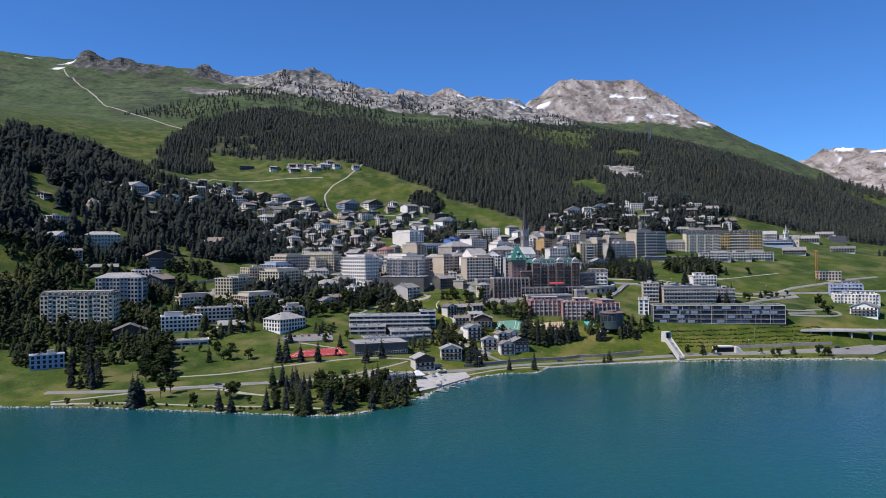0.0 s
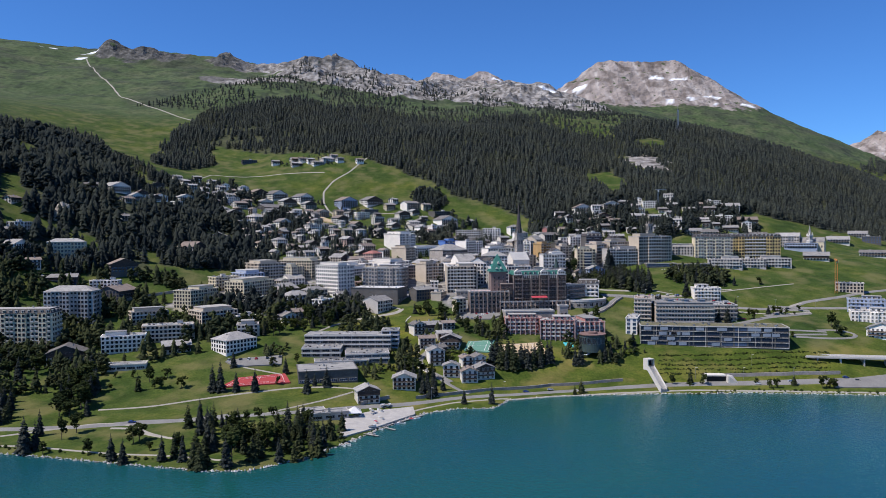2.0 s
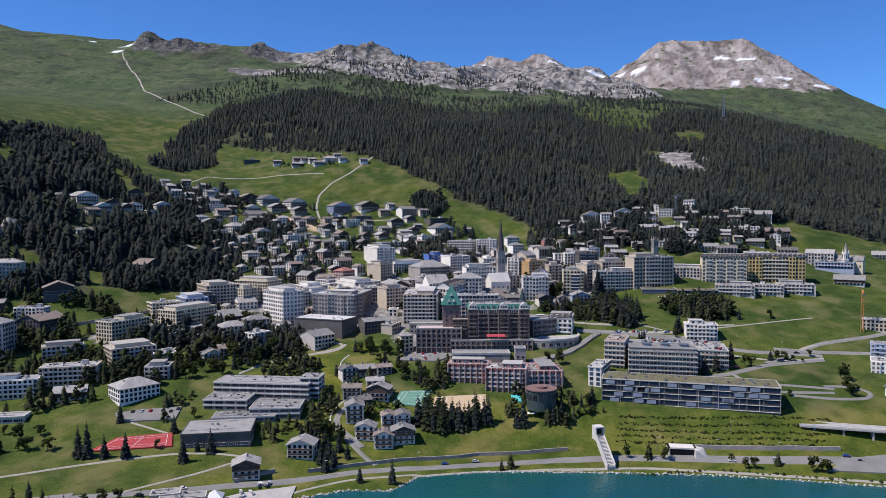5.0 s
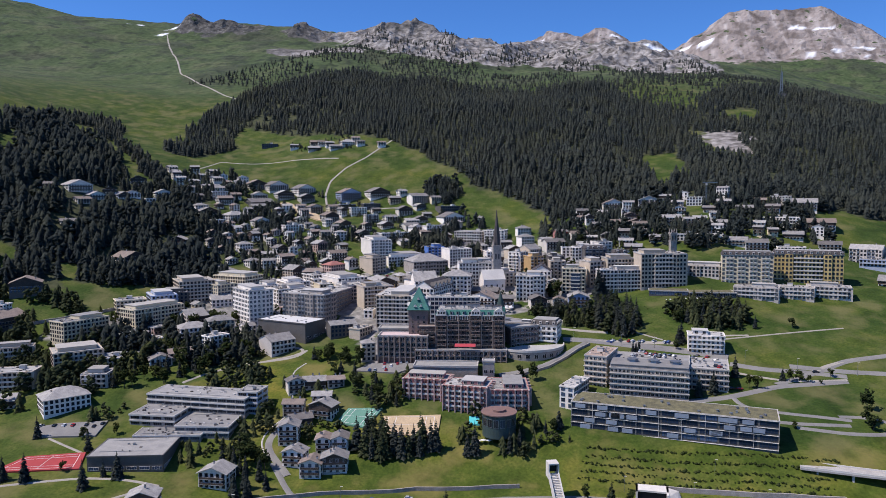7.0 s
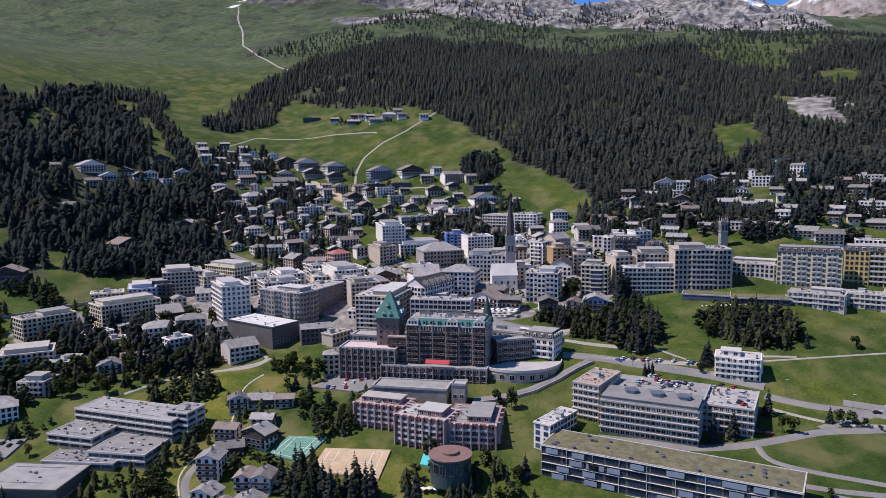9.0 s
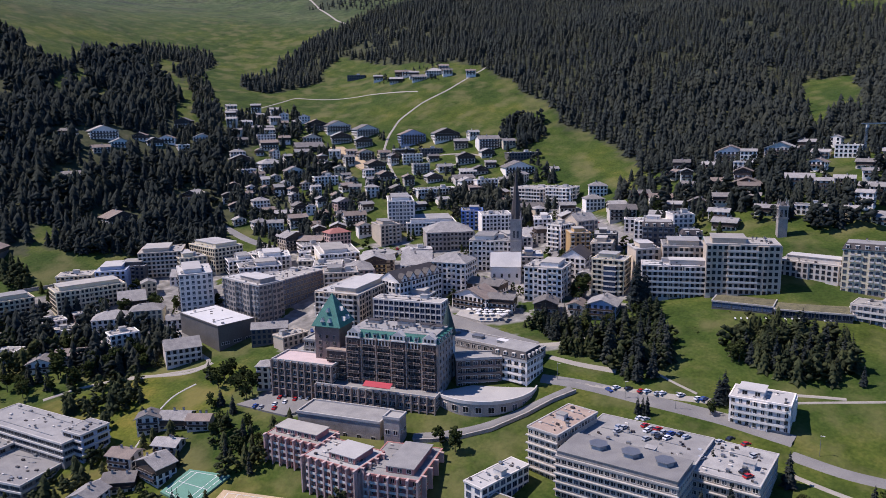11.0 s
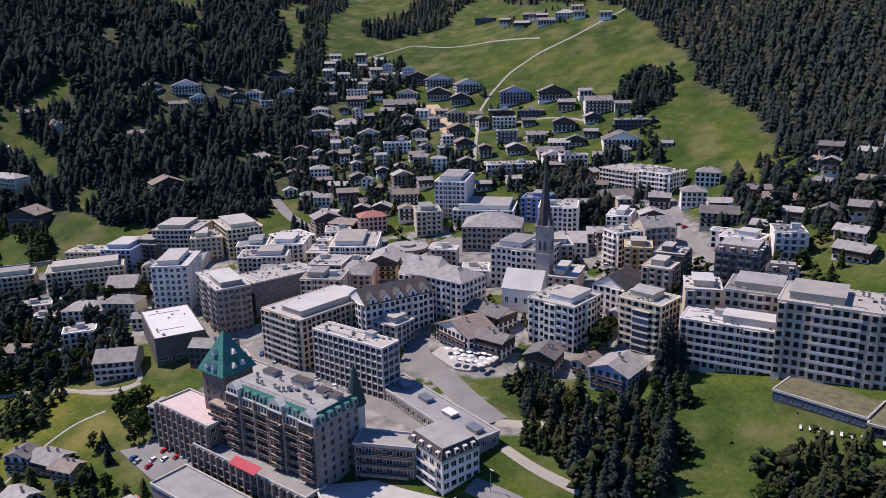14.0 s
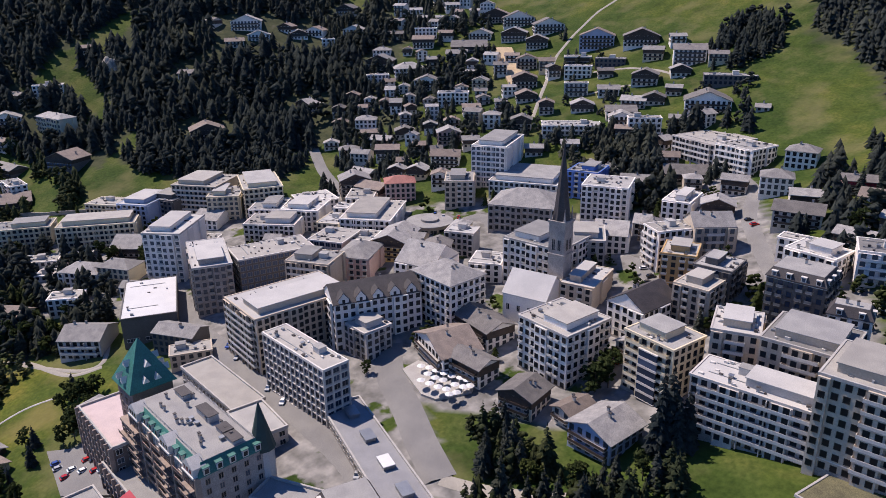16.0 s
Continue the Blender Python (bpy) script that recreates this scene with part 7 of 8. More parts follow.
# ---- trees near the flight ----
GROVES = [
    ([(154, 778), (157, 804), (184, 809), (200, 811), (220, 802), (225, 786), (217, 766), (205, 760), (197, 771), (172, 774)], 6.0, 'cccl', 11, 19),
    ([(133, 796), (139, 811), (177, 807), (194, 822), (199, 835), (209, 826), (164, 783)], 5.5, 'cclb', 8, 13),
    ([(246, 798), (258, 812), (292, 824), (300, 805), (296, 787), (280, 783), (264, 785)], 6.0, 'ccll', 10, 16),
    ([(63, 604), (68, 612), (109, 616), (113, 608), (70, 594)], 3.9, 'cl', 13, 19),
    ([(-100, 421), (-81, 442), (-44, 453), (-16, 468), (-10, 439), (-22, 413), (-62, 394), (-92, 399)], 8.2, 'lclb', 9, 15),
    ([(-6, 573), (7, 588), (25, 574), (26, 570), (3, 561)], 6, 'cb', 9, 14),
    ([(-115, 625), (-117, 655), (-89, 673), (-60, 689), (-42, 689), (-68, 647), (-98, 630)], 7, 'ccb', 8, 14),
    ([(-240, 468), (-250, 495), (-233, 499), (-209, 455), (-227, 452)], 6, 'cl', 9, 14),
    ([(-194, 470), (-219, 523), (-213, 556), (-190, 515), (-180, 471)], 6.5, 'cb', 10, 15),
    ([(-274, 536), (-297, 574), (-281, 584), (-244, 543), (-251, 524)], 7, 'cb', 9, 14),
    ([(-184, 494), (-199, 534), (-211, 556), (-206, 556)], 7, 'b', 7, 10),
    ([(-109, 673), (-117, 695), (-63, 692), (-42, 682), (-56, 669)], 8, 'cb', 7, 12),
    ([(-80, 763), (-127, 720), (-157, 735), (-137, 748)], 8, 'cb', 7, 11),
    ([(-76, 686), (-73, 715), (-41, 694), (-49, 680)], 7, 'cb', 8, 12),
    ([(8, 645), (19, 636), (18, 626), (7, 634)], 8, 'b', 5, 8),
    ([(36, 668), (70, 669), (77, 644), (52, 643)], 8, 'bc', 6, 10),
    ([(145, 685), (150, 700), (163, 697), (164, 688), (148, 680)], 7, 'cb', 7, 12),
    ([(-83, 417), (-115, 473), (-71, 452), (-40, 472), (-18, 430)], 8, 'cl', 9, 14),
    ([(16, 546), (26, 570), (34, 564), (28, 536)], 6, 'c', 9, 13),
    ([(68, 785), (67, 795), (87, 795), (89, 786)], 7, 'b', 6, 9),
    ([(140, 850), (153, 860), (160, 850), (152, 839)], 7, 'cb', 8, 13),
    ([(132, 1016), (151, 1017), (176, 973), (167, 956)], 8, 'cb', 8, 13),
    ([(103, 791), (113, 792), (134, 784), (111, 791)], 8, 'b', 4, 6),
    ([(-7, 690), (6, 704), (32, 698), (31, 685)], 5.5, 'bbc', 7, 10),
    ([(24, 664), (22, 678), (59, 671), (41, 658)], 6.5, 'bc', 6, 9),
    ([(-63, 727), (-51, 743), (-11, 730), (-28, 719)], 6.5, 'cb', 7, 11),
]
SINGLES = [
    (-153, 526, 'b', 8), (-185, 521, 'b', 4), (-166, 521, 'l', 10), (-157, 526, 'b', 6), (-140, 528, 'b', 7),
    (-117, 523, 'c', 14), (-112, 524, 'c', 15), (-102, 525, 'c', 12), (-90, 527, 'c', 12), (-79, 541, 'b', 5),
    (-118, 566, 'c', 9), (-79, 561, 'c', 10), (-56, 529, 'c', 14), (-46, 543, 'c', 10), (-76, 581, 'b', 7),
    (-54, 542, 'c', 9), (47, 530, 'c', 9), (65, 531, 'c', 10), (122, 562, 'l', 7), (127, 566, 'l', 8),
    (-77, 471, 'b', 6), (-73, 479, 'b', 6), (-64, 480, 'b', 6), (-77, 456, 'c', 9), (-83, 455, 'c', 8),
    (-93, 462, 'l', 10), (132, 612, 'c', 15), (128, 611, 'c', 11), (151, 616, 'c', 10), (160, 617, 'b', 6),
    (156, 620, 'c', 9), (173, 634, 'b', 7), (169, 633, 'c', 8), (176, 638, 'c', 9), (255, 710, 'c', 12),
    (256, 684, 'c', 13), (265, 690, 'c', 11), (281, 719, 'c', 13), (292, 703, 'b', 8), (287, 702, 'b', 7),
    (309, 718, 'c', 7), (313, 717, 'b', 6), (319, 719, 'b', 6), (324, 718, 'b', 5), (331, 716, 'b', 3),
    (339, 728, 'b', 4), (304, 653, 'b', 4), (329, 795, 'b', 7), (303, 790, 'c', 8), (248, 760, 'c', 12),
    (250, 762, 'c', 11), (246, 752, 'b', 6), (217, 742, 'c', 7), (219, 743, 'c', 7), (221, 743, 'c', 7),
    (248, 791, 'b', 9), (251, 792, 'b', 8), (221, 783, 'b', 5), (35, 689, 'b', 9), (35, 685, 'b', 8),
    (157, 889, 'c', 9), (186, 903, 'c', 6), (189, 837, 'c', 19), (189, 833, 'c', 21), (193, 836, 'c', 17),
    (193, 840, 'c', 15), (194, 588, 'b', 7), (207, 589, 'l', 8), (216, 589, 'b', 6), (254, 591, 'b', 4),
    (260, 583, 'b', 6), (265, 583, 'b', 6), (279, 588, 'l', 7), (296, 582, 'b', 7), (301, 582, 'b', 6),
    (304, 582, 'b', 6), (348, 684, 'b', 9), (344, 667, 'b', 9), (345, 660, 'b', 8), (-177, 419, 'c', 13),
    (-173, 422, 'c', 13), (-185, 445, 'c', 12), (-169, 439, 'b', 8), (-167, 450, 'b', 8), (-142, 417, 'b', 6),
    (-125, 408, 'c', 10), (-117, 404, 'c', 9), (-126, 433, 'b', 9), (-125, 438, 'b', 8), (-98, 406, 'c', 9),
    (-112, 422, 'b', 4), (-191, 540, 'b', 4), (-179, 541, 'b', 6), (-165, 535, 'b', 9), (-156, 543, 'b', 7),
    (-166, 417, 'b', 5), (-176, 477, 'c', 9), (-217, 424, 'b', 4), (-199, 422, 'b', 4),
]
RISE = [(148, 955), (123, 1010), (118, 1035), (136, 1043), (180, 965), (173, 945)]
BANK = [(-9, 990), (-36, 1024), (1, 1046), (36, 1017), (23, 994)]
GULLY = [(-616, 1221), (-606, 1250), (-422, 1101), (-284, 1003), (-292, 976), (-392, 1046)]
TOWN_WOODS = [
    ("hillside_trees", "dark conifers between the chalets of the upper town", [(-121, 859), (-230, 929), (-353, 968), (-401, 1041), (-324, 1141), (-231, 1081), (-141, 1030), (-90, 1021), (-38, 1026), (7, 1049), (35, 1081), (78, 1025), (57, 1007), (58, 959), (-14, 976), (-98, 978), (-74, 933), (-89, 900)], 6.0, 8, 16, CONIFER, 0.52, 21, 2),
    ("slope_trees", "dark conifers round the houses on the eastern slope", [(116, 1058), (142, 1137), (229, 1147), (341, 1113), (452, 1223), (405, 998), (348, 968), (279, 942), (183, 965)], 6.0, 8, 16, CONIFER, 0.6, 23, 2),
    ("west_trees", "mixed dark trees round the western houses", [(-420, 640), (-330, 700), (-240, 770), (-200, 800), (-150, 850), (-180, 880), (-260, 820), (-330, 760), (-420, 720)], 5.5, 9, 17, CONIFER, 0.52, 25, 2),
    ("west_garden_trees", "mixed dark trees among the western hotels", [(-420, 470), (-230, 500), (-190, 560), (-120, 610), (-100, 690), (-190, 690), (-230, 740), (-320, 720), (-420, 640)], 6.5, 8, 15, LARCH, 0.62, 27, 5),
    ("meadow_groves", "dark clump of conifers on the ski meadow", [(-44, 1131), (-50, 1153), (-46, 1183), (-7, 1175), (4, 1149), (-1, 1127), (-25, 1117)], 5.5, 9, 15, CONIFER, 0.95, 29, 1),
    ("east_trees", "dark trees along the eastern road", [(380, 620), (430, 640), (470, 760), (520, 900), (620, 1000), (700, 1000), (560, 700), (450, 600)], 8, 8, 14, CONIFER, 0.50, 31, 4),
    ("belt_trees", "dark mixed trees between the town and the upper village", [(-114, 984), (-65, 1000), (-22, 1025), (16, 1040), (46, 1001), (21, 979), (-10, 955), (-45, 935)], 5.5, 9, 16, CONIFER, 0.5, 33, 2),
    ("west_bank_trees", "dense dark trees and shrubs beside the western villas", [(-183, 678), (-166, 717), (-100, 729), (-27, 712), (-33, 695), (-61, 669)], 5.8, 11, 19, CONIFER, 0.58, 35, 3),
    ("town_trees", "scattered leafy trees in the courtyards of the town", [(-220, 696), (-186, 799), (-75, 919), (52, 1010), (209, 958), (231, 900), (134, 844), (74, 794), (-72, 748)], 8.5, 5, 10, BROADLEAF, 0.42, 37, 6),
    ("hotel_bank_trees", "dense thicket of leafy trees below the chalets", [(154, 778), (157, 804), (184, 809), (200, 811), (220, 802), (225, 786), (217, 766), (205, 760), (197, 771), (172, 774)], 5.0, 5, 11, LARCH, 0.75, 39, 2),
    ("eastern_thicket", "dense thicket of leafy trees on the eastern meadow", [(247, 798), (258, 812), (292, 824), (300, 805), (296, 787), (280, 783), (264, 785)], 5.0, 7, 14, LARCH, 0.8, 41, 3),
    ("shore_thicket", "leafy trees and shrubs along the lake shore", [(-100, 421), (-81, 442), (-44, 453), (-16, 468), (-10, 439), (-22, 413), (-62, 394), (-92, 399)], 6.5, 4, 8, LARCH, 0.42, 43, 3),
    ("terrace_thicket", "leafy thicket on the bank beside the parasol terrace", [(133, 796), (139, 811), (177, 807), (194, 822), (199, 835), (209, 826), (164, 783)], 4.8, 4, 8, LARCH, 0.7, 45, 5),
    ("village_trees", "leafy garden trees between the meadow chalets", [(-193, 1125), (-53, 1144), (4, 1121), (35, 1081), (0, 1057), (-68, 1023)], 6.5, 5, 11, CONIFER, 0.5, 49, 4),
    ("hamlet_trees", "small dark trees round the hamlet on the ski meadow", [(-300, 1240), (-330, 1300), (-210, 1310), (-160, 1290), (-190, 1248)], 8.0, 4, 8, CONIFER, 0.45, 55, 3),
    ("gully_trees", "dark conifers along the stream gully", GULLY, 6.5, 8, 15, CONIFER, 0.6, 57, 1),
    ("eastern_slope_trees", "dense dark conifers below the eastern chalets", RISE, 6.0, 9, 17, CONIFER, 0.62, 59, 2),
    ("church_wood", "dark conifers on the bank above the church", BANK, 6.0, 9, 16, CONIFER, 0.65, 61, 2),
    ("meadow_scrub", "low shrubs and tall tufts on the hotel meadow", [(206, 800), (218, 830), (236, 836), (262, 842), (290, 846), (262, 822), (246, 792), (236, 776), (222, 780)], 4.6, 0.8, 1.8, BROADLEAF, 0.28, 51, 9),
    ("meadow_grove", "dark mixed trees at the edge of the hotel meadow", [(240, 797), (246, 818), (267, 832), (286, 830), (276, 808), (250, 792)], 6.0, 8, 13, LARCH, 0.7, 53, 4),
    ("garden_trees", "leafy garden trees round the lower chalets", [(-83, 683), (-56, 718), (-3, 655), (29, 660), (74, 676), (101, 644), (152, 649), (186, 628), (160, 614), (118, 613), (53, 615), (21, 588), (-6, 568), (-59, 548), (-115, 587), (-72, 625)], 6.5, 5, 12, LARCH, 0.5, 47, 5),
]


def blade(rng, base, tip, wide, sag):
    """A drooping spray of needles: a thin folded kite."""
    b, t = Vector(base), Vector(tip)
    side = (t - b).cross(Vector((0, 0, 1))).normalized() * wide
    m = b.lerp(t, 0.55)
    v = [b, m + side - Vector((0, 0, sag)), t - Vector((0, 0, sag * 0.6)), m - side - Vector((0, 0, sag)), m + Vector((0, 0, wide * 0.5)), m - Vector((0, 0, sag + wide * 0.55))]
    return [tuple(q) for q in v], [(0, 1, 4), (1, 2, 4), (2, 3, 4), (3, 0, 4), (0, 5, 1), (1, 5, 2), (2, 5, 3), (3, 5, 0)]


def conifer_crown(rng, r, whorls, per, airy):
    """Sprays round a stem, one metre high: long below, short towards the tip."""
    s = []
    for k in range(whorls):
        f = k / (whorls - 1)
        z = 0.10 + 0.86 * f
        reach = r * (1 - f) ** 0.8 + 0.012
        for j in range(max(4, round(per * (1 - 0.45 * f)))):
            a = math.tau * (j + rng.random()) / per + k * 1.7
            q = reach * rng.uniform(0.6, 1.15)
            s.append(blade(rng, (0, 0, z + 0.01), (q * math.cos(a), q * math.sin(a), z - q * rng.uniform(0.15, 0.45)), q * rng.uniform(0.22, 0.34) * airy, 0.012))
    s.append(([(0.01, 0, 0.93), (-0.006, 0.01, 0.93), (-0.006, -0.01, 0.93), (0, 0, 1.02)], [(0, 1, 3), (1, 2, 3), (2, 0, 3)]))
    return joined(*s)


def leafy_crown(rng, clumps, low):
    """Clumps of leaves on several limbs, one metre high."""
    s = []
    limbs = [(rng.uniform(-0.17, 0.17), rng.uniform(-0.17, 0.17), rng.uniform(low + 0.14, 0.84), rng.uniform(0.11, 0.2)) for _ in range(9)]
    for _ in range(clumps):
        x, y, z, r = rng.choice(limbs)
        d = Vector((rng.gauss(0, 1), rng.gauss(0, 1), rng.gauss(0, 1))).normalized() * r * rng.uniform(0.55, 1.05)
        q = rng.uniform(0.035, 0.078)
        c = Vector((x, y, z)) + d
        v = [tuple(c + Vector(u) * q * rng.uniform(0.6, 1.4)) for u in ((1, 0, 0), (-1, 0, 0), (0, 1, 0), (0, -1, 0), (0, 0, 0.8), (0, 0, -0.8))]
        s.append((v, [(0, 2, 4), (2, 1, 4), (1, 3, 4), (3, 0, 4), (2, 0, 5), (1, 2, 5), (3, 1, 5), (0, 3, 5)]))
    return joined(*s)


def stem(rng, r, top, limbs):
    """A tapered trunk with a few limbs."""
    s = [(*drum(r, r * 0.25, -0.04, top, 7),)]
    for _ in range(limbs):
        a, z = rng.uniform(0, math.tau), rng.uniform(0.25, 0.55) * top / 0.8
        d = Vector((math.cos(a), math.sin(a), 0.9)) * 0.2
        n = Vector((-math.sin(a), math.cos(a), 0)) * r * 0.4
        b = Vector((0, 0, z))
        s.append(([tuple(b + n), tuple(b - n), tuple(b + Vector((0, 0, -r))), tuple(b + d)], [(0, 1, 3), (1, 2, 3), (2, 0, 3)]))
    return joined(*s)


def tree(kind, seed):
    rng = random.Random(seed)
    if kind == "c":
        ob = tagged(new("spruce_tree"), "tall dark green spruce tree on the slope", "tree", "conifers")
        part("trunk", mesh("trunk", stem(rng, 0.018, 0.9, 0), BARK), ob)
        part("crown", mesh("crown", conifer_crown(rng, rng.uniform(0.19, 0.25), 18, 11, 1.25), CONIFER), ob)
    elif kind == "l":
        ob = tagged(new("larch_tree"), "airy mid-green larch tree near the shore", "tree", "conifers")
        part("trunk", mesh("trunk", stem(rng, 0.018, 0.9, 0), BARK), ob)
        part("crown", mesh("crown", conifer_crown(rng, rng.uniform(0.23, 0.29), 15, 10, 1.1), LARCH), ob)
    else:
        ob = tagged(new("broadleaf_tree"), "rounded leafy green tree", "tree", "leafy trees")
        part("trunk", mesh("trunk", stem(rng, 0.022, 0.62, 5), BARK), ob)
        part("crown", mesh("crown", leafy_crown(rng, 150, 0.12), BROADLEAF), ob)
    return ob


MODELS = {k: [tree(k, 10 * i + ord(k)) for i in range(5)] for k in "clb"}
PLANTED = {}


def free(x, y):
    if not clear_of(np.array([x]), np.array([y]))[0]:
        return False
    return all(np.min(np.hypot(line[:, 0] - x, line[:, 1] - y)) > wide / 2 + 1 for line, wide in ROADS)


def plant(kind, x, y, tall, rng):
    k = rng.randrange(5)
    m = pose(x, y, on(x, y) - 0.1, 0, 0, rng.uniform(0, 360)) @ Matrix.Diagonal((tall * rng.uniform(0.85, 1.2),) * 2 + (tall, 1))
    PLANTED.setdefault((kind, k), []).append(m)


trng = random.Random(11)
for x, y, kind, tall in SINGLES:
    plant(kind, x, y, tall * trng.uniform(1.1, 1.5), trng)
for corners, step, mix, low, high in GROVES:
    x0, x1 = min(c[0] for c in corners), max(c[0] for c in corners)
    y0, y1 = min(c[1] for c in corners), max(c[1] for c in corners)
    gx2, gy2 = scatter(x0, x1 + 1, y0, y1 + 1, step * 1.18, x0 % 97)
    keep = inside(corners, gx2, gy2)
    for x, y in zip(gx2[keep], gy2[keep]):
        if free(x, y):
            plant(trng.choice(mix), float(x), float(y), trng.uniform(low, high) * 1.15, trng)
for (kind, k), places in PLANTED.items():
    for m in places[1:]:
        copy_thing(MODELS[kind][k], m)
    MODELS[kind][k].matrix_basis = places[0]

# trees between the houses of the upper town
for name, label, region, step, low, high, mat_, share, seed, leafy in TOWN_WOODS:
    x0, x1 = min(c[0] for c in region), max(c[0] for c in region)
    y0, y1 = min(c[1] for c in region), max(c[1] for c in region)
    ux, uy = scatter(x0, x1, y0, y1, step, seed)
    keep = inside(region, ux, uy) & (grain(ux, uy, 34, seed) * 0.65 + grain(ux, uy, 11, seed + 1) * 0.35 > 1 - share) & clear_of(ux, uy)
    for line, wide in ROADS:
        for p in line[::3]:
            keep &= np.hypot(ux - p[0], uy - p[1]) > wide / 2 + 2
    forest(name, label, ux[keep], uy[keep], low, high, mat_, seed, leafy)


# ---- small things ----
PAINTS = {"white": (0.75, 0.75, 0.75), "black": (0.02, 0.02, 0.022), "silver": (0.42, 0.43, 0.44), "red": (0.42, 0.02, 0.02), "blue": (0.04, 0.08, 0.28)}
RUBBER = matter("rubber", (0.02, 0.02, 0.02), 0.8, 0.2, 2, 0.1)
CARS = {}


def car_model(shade):
    ob = tagged(new("car"), f"parked {shade} car with dark windows and black tyres", "car", "cars")
    paint = matter(f"{shade}_car_paint", PAINTS[shade], 0.25, 0.5, 3, 0.04, 0)
    side = [(-2.15, 0.35), (-2.1, 0.85), (-1.3, 0.95), (1.0, 0.92), (2.0, 0.75), (2.15, 0.35)]
    v = [(x, y, z) for y in (-0.88, 0.88) for x, z in side]
    n = len(side)
    f = [tuple(range(n)), tuple(range(2 * n - 1, n - 1, -1))] + [(i, n + i, n + (i + 1) % n, (i + 1) % n) for i in range(n)]
    part("body", mesh("body", (v, f), paint), ob)
    top = [(-1.75, 0.9), (-1.35, 1.42), (0.35, 1.45), (1.05, 0.9)]
    v = [(x, y * (0.92 if z < 1 else 0.78), z) for y in (-0.88, 0.88) for x, z in top]
    f = [(0, 1, 2, 3), (7, 6, 5, 4), (0, 4, 5, 1), (2, 6, 7, 3), (0, 3, 7, 4)]
    part("window_band", mesh("window_band", (v, f), SKYGLASS), ob)
    part("car_roof", mesh("car_roof", joined(box(-1.36, 0.36, -0.7, 0.7, 1.40, 1.48)), paint), ob)
    w = mesh("wheel", ([(p[0], p[2] - 0, p[1]) for p in drum(0.34, 0.34, -0.11, 0.11, 12)[0]], drum(0.34, 0.34, -0.11, 0.11, 12)[1]), RUBBER)
    for x in (-1.35, 1.35):
        for y in (-0.8, 0.8):
            part("wheel", w, ob, x, y, 0.34)
    return ob


CAR_AT = []


def car(x, y, turn, shade, z=None):
    CAR_AT.append((shade, pose(x, y, (on(x, y) + 0.32) if z is None else z, 0, 0, turn)))


car(225.9, 721.5, 65, "red", 50.02)
car(228.0, 717.2, 69, "white", 50.02)
car(228.6, 719.9, 68, "silver", 50.02)
car(231.5, 715.9, 61, "silver", 50.02)
car(231.5, 720.4, 62, "red", 50.02)
car(234.2, 718.5, 68, "silver", 50.02)
car(233.8, 712.9, 67, "black", 50.02)
car(236.8, 714.0, 64, "white", 50.02)
car(237.1, 718.7, 64, "blue", 50.02)
car(229.7, 709.3, 65, "silver", 50.02)
car(216.7, 715.4, 67, "silver", 50.02)
car(217.5, 711.2, 62, "silver", 50.02)
car(218.7, 715.8, 68, "silver", 50.02)
car(221.9, 727.8, 63, "white", 50.02)
car(224.4, 727.9, 61, "silver", 50.02)
car(243.1, 718.2, 64, "silver", 50.02)
car(240.7, 719.7, 63, "black", 50.02)
car(250.3, 711.0, 61, "silver", 48.62)
car(251.7, 705.1, 64, "silver", 48.62)
car(255.1, 722.8, 58, "silver", 48.62)
car(258.4, 727.8, 62, "black", 48.62)
car(264.6, 725.6, 56, "red", 48.62)
car(268.8, 716.5, 62, "silver", 48.62)
car(267.4, 701.4, 58, "black", 48.62)
car(269.3, 698.4, 57, "red", 48.62)
car(203.1, 755.1, 60, "white")
car(208.5, 756.6, 61, "black")
car(214.4, 756.9, 60, "red")
car(216.9, 757.7, 60, "white")
car(221.7, 757.8, 61, "silver")
car(223.7, 758.7, 63, "white")
car(231.6, 760.1, 58, "white")
car(239.2, 760.1, 60, "white")
car(241.6, 760.7, 61, "blue")
car(200.7, 752.0, -34, "blue")
car(256.1, 751.9, -29, "blue")
car(259.9, 752.2, -34, "white")
car(-125.1, 576.6, 91, "silver")
car(-117.1, 578.8, 94, "black")
car(-111.6, 580.3, 94, "white")
car(-106.5, 581.8, 96, "red")
car(-99.0, 584.0, 99, "black")
car(-93.5, 583.8, 98, "black")
car(-90.5, 587.7, 96, "black")
car(45.1, 681.2, 96, "blue")
car(48.7, 681.5, 97, "silver")
car(56.0, 683.0, 101, "red")
car(52.4, 691.0, 98, "red")
car(54.5, 693.2, 100, "black")
car(61.2, 692.4, 100, "red")
car(63.1, 694.5, 100, "silver")
car(67.3, 694.9, 97, "silver")
car(57.7, 688.8, 100, "white")
car(53.7, 685.8, 98, "white")
car(88.8, 564.1, 7, "blue")
car(106.0, 570.4, 6, "silver")
car(-57.3, 487.1, 11, "black")
car(-142.9, 465.8, 13, "blue")
car(-40.1, 499.5, 8, "white")
car(254.5, 589.8, -4, "white")
car(278.9, 593.0, 1, "silver")
car(210.1, 588.6, -2, "silver")
car(325.8, 594.5, 2, "black")
car(319.6, 598.8, -2, "blue")
car(133.2, 759.8, -39, "silver")
car(19.5, 754.6, -44, "blue")
car(31.8, 754.3, -40, "silver")
car(64.5, 755.9, -37, "silver")
car(77.9, 756.5, -36, "white")
car(-141.7, 799.6, -37, "red")
car(-132.4, 805.7, -37, "black")
car(-81.4, 871.6, -40, "white")
